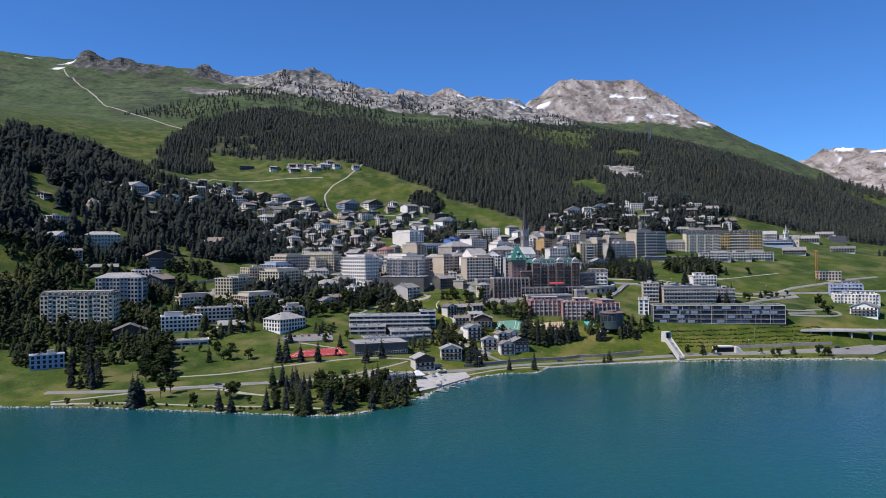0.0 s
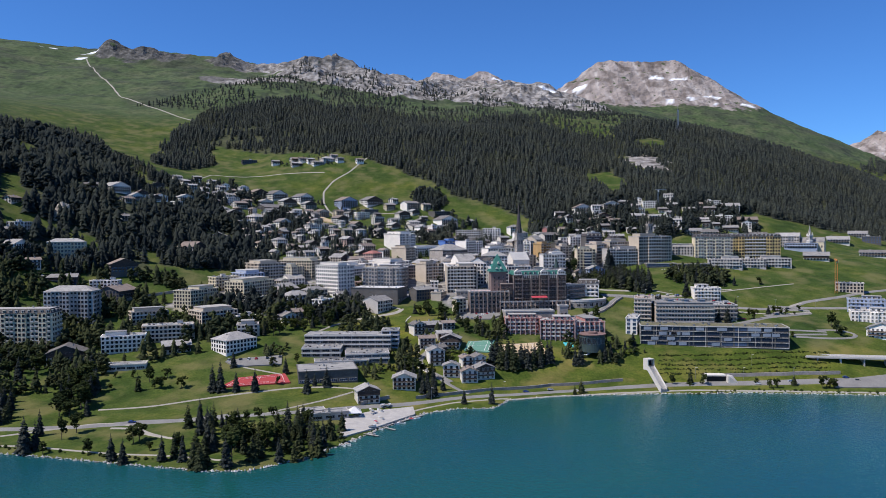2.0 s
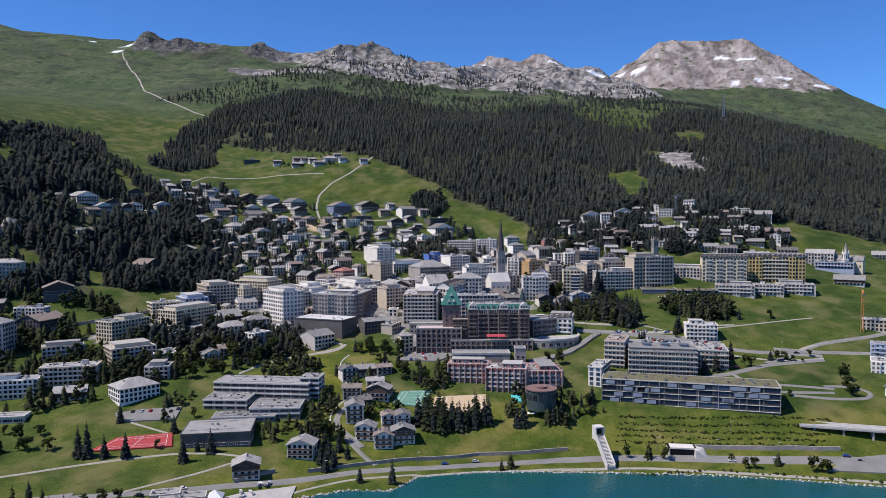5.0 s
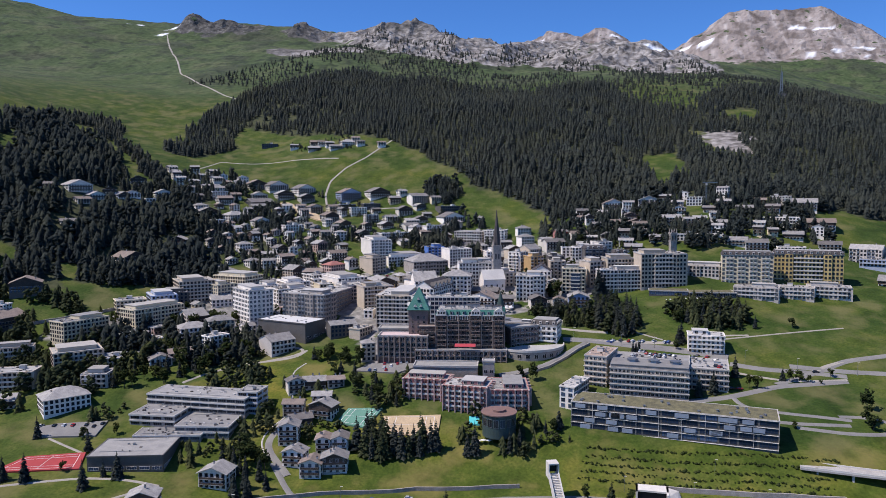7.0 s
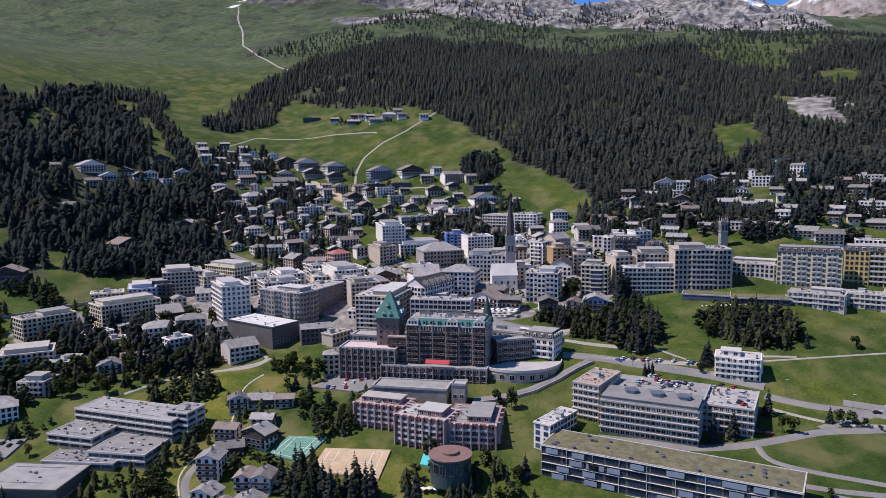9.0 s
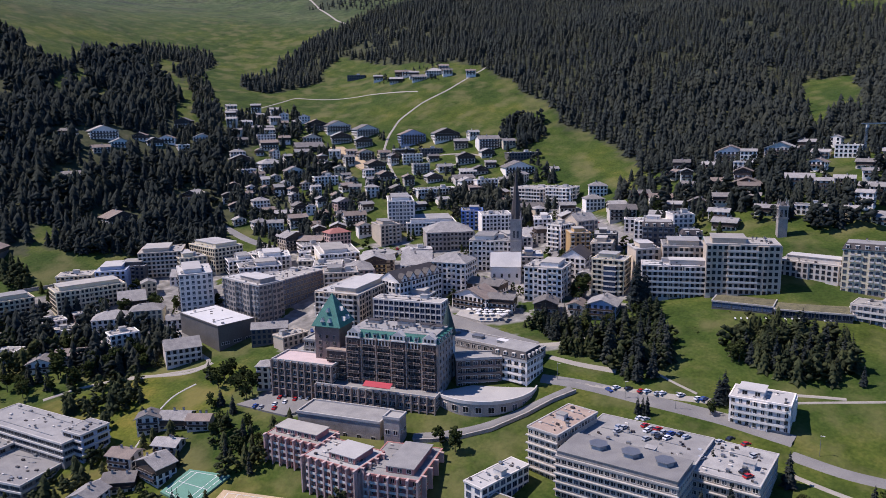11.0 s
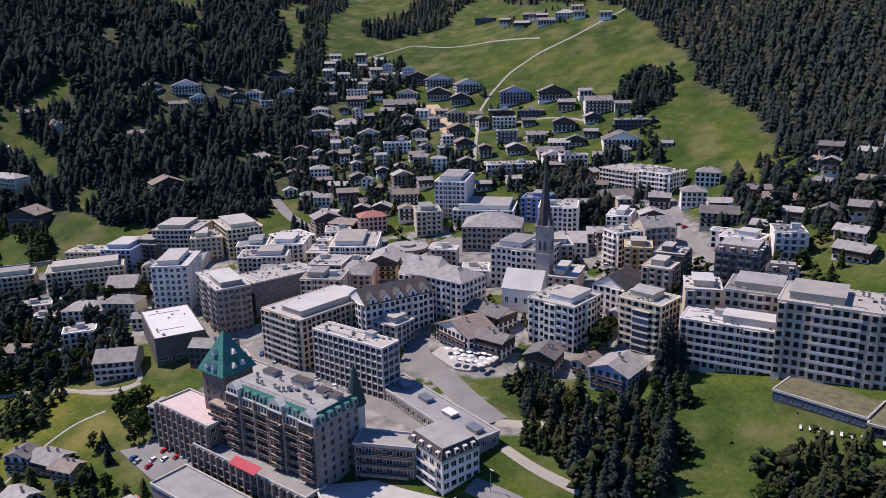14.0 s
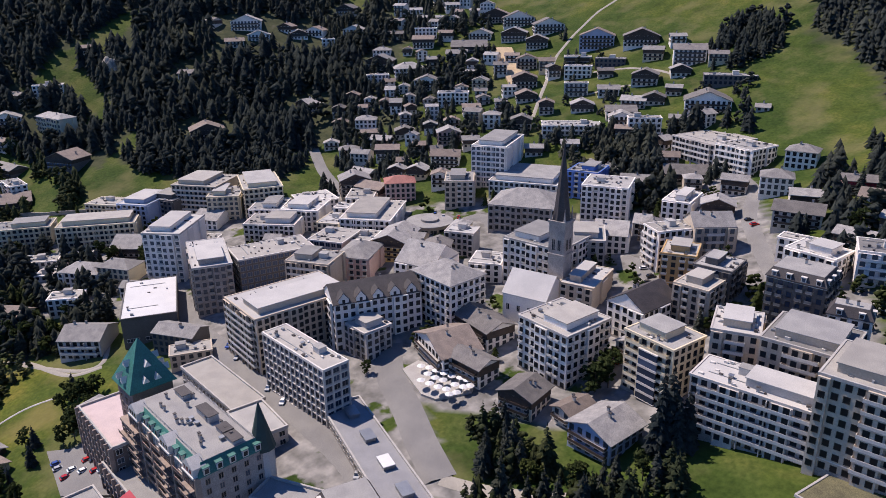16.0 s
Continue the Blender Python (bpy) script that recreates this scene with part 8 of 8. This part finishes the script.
car(-72.5, 872.8, -38, "silver")
car(-30.7, 893.0, -43, "blue")
car(-24.1, 894.6, -36, "silver")
car(-15.8, 899.4, -37, "red")
car(139.7, 856.6, 38, "black")
car(143.4, 857.2, 43, "black")
car(146.2, 857.2, 44, "red")
car(144.5, 861.6, 37, "red")
car(141.7, 861.7, 36, "black")
car(276.9, 698.4, 11, "black")
car(331.5, 732.6, 13, "black")
car(281.2, 698.6, 10, "red")
car(105.5, 916.1, 58, "white")
car(113.4, 911.8, 63, "black")
car(116.2, 907.0, 61, "black")
car(114.1, 974.6, 63, "black")
car(120.1, 970.3, 64, "red")
for shade in PAINTS:
    model = car_model(shade)
    spots = [m for s, m in CAR_AT if s == shade]
    for m in spots[1:]:
        copy_thing(model, m)
    model.matrix_basis = spots[0]

# boats, jetties and the boat yard
HULL = matter("white_hull", (0.72, 0.72, 0.72), 0.35, 0.5, 3, 0.06, 0)
PLANK = matter("grey_planks", (0.36, 0.33, 0.29), 0.85, 0.15, 2, 0.2, 0.4)
YELLOW = matter("yellow_cover", (0.62, 0.50, 0.04), 0.7, 0.4, 3, 0.1)


def boat(x, y, z, turn, long, cover, label):
    ob = tagged(new("boat"), label, "boat", "boats")
    ob.matrix_basis = pose(x, y, z, 0, 0, turn)
    a, w = long / 2, long * 0.17
    ring = [(-a, -w * 0.8), (0, -w), (a * 0.55, -w * 0.75), (a, 0), (a * 0.55, w * 0.75), (0, w), (-a, w * 0.8)]
    v = [(px, py, 0.75 + 0.25 * (px > a * 0.5)) for px, py in ring] + [(px * 0.86, py * 0.6, -0.15) for px, py in ring]
    f = [tuple(range(13, 6, -1))] + [(7 + i, 7 + (i + 1) % 7, (i + 1) % 7, i) for i in range(7)]
    v += [(px * 0.9, py * 0.82, 0.45) for px, py in ring]
    f += [(i, (i + 1) % 7, 14 + (i + 1) % 7, 14 + i) for i in range(7)] + [tuple(range(14, 21))]
    part("hull", mesh("hull", (v, f), HULL), ob)
    part("cover", mesh("cover", joined(box(-a * 0.7, a * 0.25, -w * 0.6, w * 0.6, 0.4, 0.95)), cover), ob)
    return ob


boat(-19.4, 495.9, 3.6, 109, 4.9, PLANK, "small boat drawn up on the shore yard")
boat(-14.7, 491.2, 3.0, 108, 5.6, PLANK, "small boat drawn up on the shore yard")
boat(-9.4, 502.1, 3.3, 124, 5.0, PLANK, "small boat drawn up on the shore yard")
boat(-6.6, 496.8, 2.8, 64, 5.8, PLANK, "small boat drawn up on the shore yard")
boat(-4.0, 502.7, 2.9, 135, 6.0, PLANK, "small boat drawn up on the shore yard")
boat(-4.2, 512.2, 3.6, 105, 5.3, PLANK, "small boat drawn up on the shore yard")
boat(-1.9, 513.8, 3.5, 155, 6.0, PLANK, "small boat drawn up on the shore yard")
boat(-0.2, 515.2, 3.4, 70, 5.8, PLANK, "small boat drawn up on the shore yard")
boat(-1.2, 486.8, 2.3, 142, 4.9, PLANK, "small boat drawn up on the shore yard")
boat(-3.4, 469.2, 2.1, 40, 5.6, PLANK, "small boat drawn up on the shore yard")
boat(-3.0, 478.5, 2.3, 126, 4.8, RED, "small boat drawn up on the shore yard")
boat(8.3, 482.9, 0.05, -23, 5.5, SKYGLASS, "small moored boat beside the wooden jetty")
boat(12.1, 484.2, 0.05, -34, 5.1, SKYGLASS, "small moored boat beside the wooden jetty")
boat(17.0, 493.2, 0.05, -25, 6.0, RED, "small moored boat beside the wooden jetty")
boat(19.5, 496.3, 0.05, -20, 5.0, PLANK, "small moored boat beside the wooden jetty")
boat(-4.7, 466.6, 0.05, -59, 4.9, YELLOW, "small moored boat beside the wooden jetty")
boat(-2.2, 460.1, 0.05, -23, 5.4, PLANK, "small moored boat beside the wooden jetty")
boat(-13.9, 437.9, 0.05, -49, 4.9, PLANK, "small moored boat beside the wooden jetty")
boat(-11.6, 439.6, 0.05, -49, 5.8, PLANK, "small moored boat beside the wooden jetty")
boat(-10.2, 448.1, 0.05, -58, 6.5, PLANK, "small moored boat beside the wooden jetty")
boat(1.4, 470.6, 0.05, -46, 4.8, PLANK, "small moored boat beside the wooden jetty")
def jetty(x, y, turn, long, wide):
    ob = tagged(new("jetty"), "grey wooden jetty standing on piles", "jetty")
    ob.matrix_basis = pose(x, y, 0.6, 0, 0, turn)
    n = max(4, int(long / 1.2))
    plank = mesh("plank", joined(box(-0.5 * long / n + 0.05, 0.5 * long / n - 0.05, -wide / 2, wide / 2, 0, 0.12)), PLANK)
    for k in range(n):
        part("plank", plank, ob, -long / 2 + long * (k + 0.5) / n)
    pile = mesh("pile", joined((*drum(0.14, 0.14, -4, 0.5, 8), 0)), TIMBER)
    for k in range(max(2, int(long / 5))):
        for s in (-1, 1):
            part("pile", pile, ob, -long / 2 + long * (k + 0.5) / max(2, int(long / 5)), s * wide / 2)


jetty(11.7, 488.2, 52.8, 34.5, 1.6)
jetty(3.2, 473.4, -37.1, 17.1, 1.4)
jetty(-3.1, 458.3, -24.9, 11.4, 1.4)
jetty(-9.2, 459.0, 69.4, 9.2, 1.8)

tent = tagged(new("marquee"), "white peaked tent on the boat yard", "tent")
tent.matrix_basis = pose(-17.4, 489.5, 3.0, 0, 0, 15)
part("canopy", mesh("canopy", joined((*hip(-4, 4, -4, 4, 2.4, 3.2, 3.8, 0.2), 0)), WHITEROOF), tent)
for sx in (-3.8, 3.8):
    for sy in (-3.8, 3.8):
        part("pole", mesh("pole", joined(box(-0.06, 0.06, -0.06, 0.06, 0, 2.4)), METAL), tent, sx, sy)
house("hall", -31.6, 483.7, 2.9, 22, 22, 8, 1, "f", "g")
house("hall", -42.0, 485.8, 3.5, 22, 14, 8, 1, "f", "g")

# sun terrace with parasols
def parasol(x, y, z, r=1.7):
    ob = tagged(new("parasol"), "open white parasol on the sun terrace", "parasol", "parasols")
    ob.matrix_basis = pose(x, y, z)
    part("pole", mesh("pole", joined((*drum(0.05, 0.05, 0, 2.6, 8), 0)), METAL), ob)
    part("canopy", mesh("canopy", joined((*drum(r, 0.08, 2.15, 2.75, 8), 0)), WHITEROOF), ob)
    return ob


SHADES = []
patch_terrace = [(91.3, 800.6), (90.9, 808.0), (115.3, 819.1), (121.6, 812.1), (115.8, 800.1), (109.6, 797.9)]
patch("sun_terrace", "pale paved restaurant terrace with a low wall", patch_terrace, CONCRETE)
for x, y in ((98.0, 805.1), (100.9, 807.1), (104.5, 804.1), (104.2, 808.0), (107.6, 809.3), (108.5, 804.8), (111.5, 806.3), (111.0, 810.6), (113.8, 812.5), (116.5, 813.6), (107.0, 799.6), (110.8, 800.9), (114.5, 802.2), (117.5, 803.8), (116.6, 808.1), (119.7, 809.8), (120.4, 812.2), (121.0, 802.8), (121.5, 805.6)):
    SHADES.append((x, y, 62.8))
for x, y in ((132.2, 619.8), (135.0, 620.7), (138.2, 620.9), (140.0, 622.3)):
    SHADES.append((x, y, on(x, y)))
first = parasol(*SHADES[0])
for x, y, z in SHADES[1:]:
    copy_thing(first, pose(x, y, z))

# concrete stair from the lake road into the slope
def long_stair(x0, y0, z0, x1, y1, z1, wide):
    d = math.dist((x0, y0), (x1, y1))
    ob = tagged(new("concrete_stair"), "covered concrete stair rising from the road into the slope", "stair")
    ob.matrix_basis = pose(x0, y0, 0, 0, 0, math.degrees(math.atan2(y1 - y0, x1 - x0)))
    w = wide / 2
    def slab(ya, yb, lo, hi):
        return ([(0, ya, z0 + lo), (d, ya, z1 + lo), (d, yb, z1 + lo), (0, yb, z0 + lo), (0, ya, z0 + hi), (d, ya, z1 + hi), (d, yb, z1 + hi), (0, yb, z0 + hi)], [(0, 3, 2, 1), (4, 5, 6, 7), (0, 1, 5, 4), (1, 2, 6, 5), (2, 3, 7, 6), (3, 0, 4, 7)])
    part("ramp", mesh("ramp", joined(slab(-w, w, -3, 0)), CONCRETE), ob)
    for s in (-1, 1):
        part("side_wall", mesh("side_wall", joined(slab(s * w, s * (w + 0.5), -3, 1.4)) if s > 0 else joined(slab(-w - 0.5, -w, -3, 1.4)), TRIM), ob)
    step = mesh("step", joined(box(-0.25, 0.25, -w, w, 0, 0.2)), TRIM)
    for k in range(24):
        part("step", step, ob, d * (k + 0.5) / 24, 0, z0 + (z1 - z0) * (k + 0.5) / 24)
    g = part("portal", mesh("portal", joined(box(d - 1, d + 5, -w - 0.6, -w, z1 - 3, z1 + 5), box(d - 1, d + 5, w, w + 0.6, z1 - 3, z1 + 5), box(d - 1, d + 5, -w, w, z1 + 4.3, z1 + 5)), TRIM), ob)
    part("opening", mesh("opening", joined(box(d + 2.0, d + 2.2, -w, w, z1, z1 + 4.3)), GLASS), g, label="dark glazed stair opening")
    return ob


long_stair(184.3, 570.6, 2.4, 178.3, 586.2, 16.0, 4.2)

portal = tagged(new("tunnel_portal"), "white concrete garage entrance cut into the slope", "portal")
portal.matrix_basis = pose(227.9, 595.7, 3.9, 0, 0, 0)
part("frame", mesh("frame", joined(box(-9, 7, -2, 6, 3.4, 4.2), box(6, 7, -6, 6, -3, 4.2), box(-9, -8, -2, 6, -3, 4.2)), TRIM), portal)
part("opening", mesh("opening", joined(box(-8, 6, -0.6, -0.4, -1, 3.4)), GLASS), portal)
part("wedge", mesh("wedge", joined(([(7, -6, -3), (15, -6, -3), (7, 4, -3), (15, 4, -3), (7, -6, 3.8), (7, 4, 4.2), (12, 4, 3.0), (11, -6, 1.0)], [(0, 1, 7, 4), (1, 3, 6, 7), (3, 2, 5, 6), (2, 0, 4, 5), (4, 7, 6, 5), (0, 2, 3, 1)])), TRIM), portal)

bridge = tagged(new("road_bridge"), "low concrete road bridge over the lake road", "bridge")
bridge.matrix_basis = pose(340.2, 617.0, 16.5, 0, 0, -8.0)
part("deck", mesh("deck", joined(box(-40, 40, -4.5, 4.5, 0, 0.9)), CONCRETE), bridge)
for s in (-1, 1):
    part("parapet", mesh("parapet", joined(box(-40, 40, -0.15, 0.15, 0.9, 1.9)), TRIM), bridge, 0, s * 4.3)
for k in range(5):
    part("pier", mesh("pier", joined(box(-0.5, 0.5, -3.5, 3.5, -8, 0)), CONCRETE), bridge, -32 + 16 * k)

# pale cliff in the wooded slope
cliff = bmesh.new()
bmesh.ops.create_icosphere(cliff, subdivisions=4, radius=1)
for v in cliff.verts:
    q = v.co.normalized()
    k = 1 + 0.3 * noise.fractal(q * 2.3, 0.9, 2.0, 5) + 0.12 * noise.ridged_multi_fractal(q * 5, 0.9, 2.0, 4, 0.8, 1.5)
    v.co = Vector((q.x * 9 * k, q.y * 6 * k, q.z * 13 * k))
shape = bpy.data.meshes.new("rock_outcrop")
cliff.to_mesh(shape)
cliff.free()
shape.materials.append(matter("beige_rock", (0.42, 0.36, 0.28), 0.95, 0.8, 5, 0.35, 0.8))
outcrop = tagged(new("rock_outcrop", shape), "pale beige rock outcrop rising from the wooded slope", "rock")
outcrop.matrix_basis = pose(-373, 787, on(-373, 787) + 3, 0, 0, 35)

# cranes and masts
def lattice(name, label, category, x, y, tall, wide, material, jib=0.0, turn=0, taper=0.5):
    ob = tagged(new(name), label, category)
    ob.matrix_basis = pose(x, y, on(x, y), 0, 0, turn)
    w = wide / 2
    s = []
    for i in (-1, 1):
        for j in (-1, 1):
            b, t = (i * w, j * w), (i * w * taper, j * w * taper)
            k = wide * 0.09
            s.append(([(b[0] - k, b[1] - k, 0), (b[0] + k, b[1] - k, 0), (b[0] + k, b[1] + k, 0), (b[0] - k, b[1] + k, 0), (t[0] - k, t[1] - k, tall), (t[0] + k, t[1] - k, tall), (t[0] + k, t[1] + k, tall), (t[0] - k, t[1] + k, tall)], [(0, 3, 2, 1), (4, 5, 6, 7), (0, 1, 5, 4), (1, 2, 6, 5), (2, 3, 7, 6), (3, 0, 4, 7)]))
    n = max(5, int(tall / (wide * 1.1)))
    for q in range(n):
        z, f = tall * q / n, 1 - (1 - taper) * q / n
        r = w * f
        s.append(box(-r, r, -r - 0.05, -r + 0.05, z, z + wide * 0.1))
        s.append(box(r - 0.05, r + 0.05, -r, r, z, z + wide * 0.1))
        s.append(([(-r, -r, z), (-r + wide * 0.12, -r, z), (r, -r, z + tall / n), (r - wide * 0.12, -r, z + tall / n)], [(0, 1, 2, 3)]))
    part("mast", mesh("mast", joined(*s), material), ob)
    if jib:
        part("jib", mesh("jib", joined(box(-jib * 0.3, jib, -wide * 0.3, wide * 0.3, tall - wide * 0.4, tall + wide * 0.3)), material), ob)
        part("cab", mesh("cab", joined(box(-0.9, 0.9, -1.6, -0.4, tall - 3, tall - 1)), TRIM), ob)
    else:
        part("antenna", mesh("antenna", joined((*drum(wide * 0.1, wide * 0.06, tall, tall * 1.25, 8), 0)), material), ob)
    return ob


lattice("crane", "orange tower crane beside the unfinished building", "crane", 394.1, 777.8, 32.0, 1.8, ORANGE, 16, 70, 1.0)
lattice("crane", "slender pale tower crane among the upper houses", "crane", 292.3, 1067.2, 24.5, 1.2, METAL, 14, 30, 1.0)
lattice("radio_mast", "tall grey lattice radio mast on the wooded hill", "mast", 471.9, 1675.9, 44.0, 4, METAL)
lattice("cable_pylon", "grey cable-car pylon on the high pasture", "pylon", -2551.8, 3945.5, 30, 6, METAL)
house("hall", 471.9, 1666.9, 324.6, 0, 14, 8, 1, "f", "d")

# planted rows on the garage slope, stones along the shore, retaining walls
def clump_rows(name, label, lines, size, gap, material, seed):
    rng = random.Random(seed)
    s = []
    for (ax, ay), (bx, by) in lines:
        n = int(math.dist((ax, ay), (bx, by)) / gap)
        for k in range(n):
            if rng.random() < 0.12:
                continue
            x, y = ax + (bx - ax) * k / n + rng.uniform(-0.6, 0.6), ay + (by - ay) * k / n + rng.uniform(-0.9, 0.9)
            q, z = size * rng.uniform(0.5, 1.3), on(x, y)
            c = Vector((x, y, z + q * 0.3))
            v = [tuple(c + Vector(u) * q * rng.uniform(0.6, 1.3)) for u in ((1, 0, 0), (-1, 0, 0), (0, 1, 0), (0, -1, 0), (0, 0, 0.9), (0, 0, -0.8))]
            s.append((v, [(0, 2, 4), (2, 1, 4), (1, 3, 4), (3, 0, 4), (2, 0, 5), (1, 2, 5), (3, 1, 5), (0, 3, 5)]))
    return tagged(new(name, mesh(name, joined(*s), material)), label, name.replace("_", " "), kind="stuff")


clump_rows("shrub_rows", "rows of low shrubs across the grassy slope", [((192.8, 625.0), (321.0, 627.0)), ((192.0, 619.7), (318.6, 620.8)), ((191.2, 615.0), (316.4, 615.0)), ((190.5, 610.2), (314.6, 610.4)), ((189.7, 605.0), (313.0, 606.2))], 0.9, 1.1, BROADLEAF, 3)
STONE = matter("pale_boulders", (0.46, 0.44, 0.41), 0.9, 0.3, 2, 0.2, 0.4, island=True, each=0.3)
clump_rows("shore_stones", "pale boulders along the lake shore", [(a, b) for a, b in zip(list(zip(SHORE_X, SHORE_Y))[2:-1], list(zip(SHORE_X, SHORE_Y))[3:-1])], 0.75, 0.8, STONE, 5)
clump_rows("shore_bushes", "low green bushes along the lake shore", [((-205, 427), (-60, 400)), ((66, 530), (240, 577)), ((247, 577), (330, 571))], 1.3, 3.4, BROADLEAF, 6)


def low_wall(points, tall, label):
    """A retaining wall along a line of points, in the slope."""
    v, f = [], []
    for k, (x, y) in enumerate(points):
        a, b = points[max(k - 1, 0)], points[min(k + 1, len(points) - 1)]
        d = Vector((b[0] - a[0], b[1] - a[1])).normalized()
        z = on(x, y)
        for s, h in ((-0.4, -2), (-0.4, tall), (0.4, tall), (0.4, -2)):
            v.append((x - d.y * s, y + d.x * s, z + h))
    for k in range(len(points) - 1):
        for i in range(4):
            f.append((4 * k + i, 4 * k + 4 + i, 4 * k + 4 + (i + 1) % 4, 4 * k + (i + 1) % 4))
    return tagged(new("retaining_wall", mesh("retaining_wall", (v, f), WALLS["s"][1])), label, "wall", kind="structure")


low_wall([(15, 537), (27, 545), (39, 552), (50, 557), (61, 562), (73, 567), (84, 571), (96, 575), (107, 580), (121, 583), (134, 586), (147, 590), (160, 593)], 2.0, "grey stone retaining wall above the lake road")
low_wall([(232, 602), (247, 602), (263, 602), (279, 602), (292, 603), (305, 603), (318, 604)], 2.4, "grey concrete retaining wall above the lake road")
low_wall([(134, 686), (142, 689), (151, 693.5), (163, 704), (173, 719.5), (180, 734), (187, 745)], 1.6, "curved pale wall beside the ramp under the terrace")
low_wall([(-18, 513), (-8, 525), (-2, 531)], 2.2, "grey retaining wall below the chalet")
low_wall([(-261, 684), (-250, 692), (-239, 701), (-228, 709), (-218, 720), (-208, 731), (-200, 742), (-192, 753)], 2.5, "long pale retaining wall above the apartment houses")

def lounger(x, y, turn):
    ob = tagged(new("sun_lounger"), "white sun lounger on the lawn", "sun lounger", "sun loungers")
    ob.matrix_basis = pose(x, y, on(x, y), 0, 0, turn)
    part("mattress", mesh("mattress", joined(box(-0.4, 0.4, -1.0, 0.6, 0.35, 0.5), ([(-0.4, 0.6, 0.35), (0.4, 0.6, 0.35), (0.4, 1.1, 0.85), (-0.4, 1.1, 0.85), (-0.4, 0.6, 0.5), (0.4, 0.6, 0.5), (0.4, 1.05, 0.95), (-0.4, 1.05, 0.95)], [(0, 3, 2, 1), (4, 5, 6, 7), (0, 1, 5, 4), (1, 2, 6, 5), (2, 3, 7, 6), (3, 0, 4, 7)])), WHITEROOF), ob)
    for sx in (-0.35, 0.35):
        for sy in (-0.9, 0.6):
            part("leg", mesh("leg", joined(box(-0.04, 0.04, -0.04, 0.04, -0.2, 0.36)), METAL), ob, sx, sy)
    return ob


resting = lounger(243.0, 829.1, 20)
for x, y in ((245.7, 829.9), (248.7, 830.4), (252.1, 831.0), (254.7, 831.9), (257.6, 832.5), (260.4, 833.5), (266.4, 834.3), (269.5, 835.5), (272.7, 836.4), (275.9, 837.2), (283.9, 838.7), (286.3, 839.8), (288.4, 840.3)):
    copy_thing(resting, pose(x, y, on(x, y), 0, 0, 20))

def street_lamp(x, y):
    ob = tagged(new("street_lamp"), "slim grey street lamp beside the road", "street lamp", "street lamps")
    ob.matrix_basis = pose(x, y, on(x, y))
    part("pole", mesh("pole", joined((*drum(0.12, 0.07, -0.3, 8.5, 8), 0)), METAL), ob)
    part("lamp_head", mesh("lamp_head", joined(box(-0.2, 1.4, -0.18, 0.18, 8.45, 8.65)), TRIM), ob)
    return ob


lit = street_lamp(289.8, 741.1)
for x, y in ((320.6, 733.0), (355.6, 732.0), (258.5, 613.4), (73.5, 558.5), (25.3, 536.1), (209.0, 749.7), (231.6, 750.4), (175.6, 750.6), (247.2, 598.2), (281.7, 596.5), (213.2, 598.2)):
    copy_thing(lit, pose(x, y, on(x, y)))
patch("pool", "small turquoise outdoor pool", [(123.6, 635.2), (122.2, 642.6), (128.3, 642.8), (129.9, 635.5)], matter("pool_water", (0.10, 0.48, 0.50), 0.1, 2, 6, 0.05, 0))

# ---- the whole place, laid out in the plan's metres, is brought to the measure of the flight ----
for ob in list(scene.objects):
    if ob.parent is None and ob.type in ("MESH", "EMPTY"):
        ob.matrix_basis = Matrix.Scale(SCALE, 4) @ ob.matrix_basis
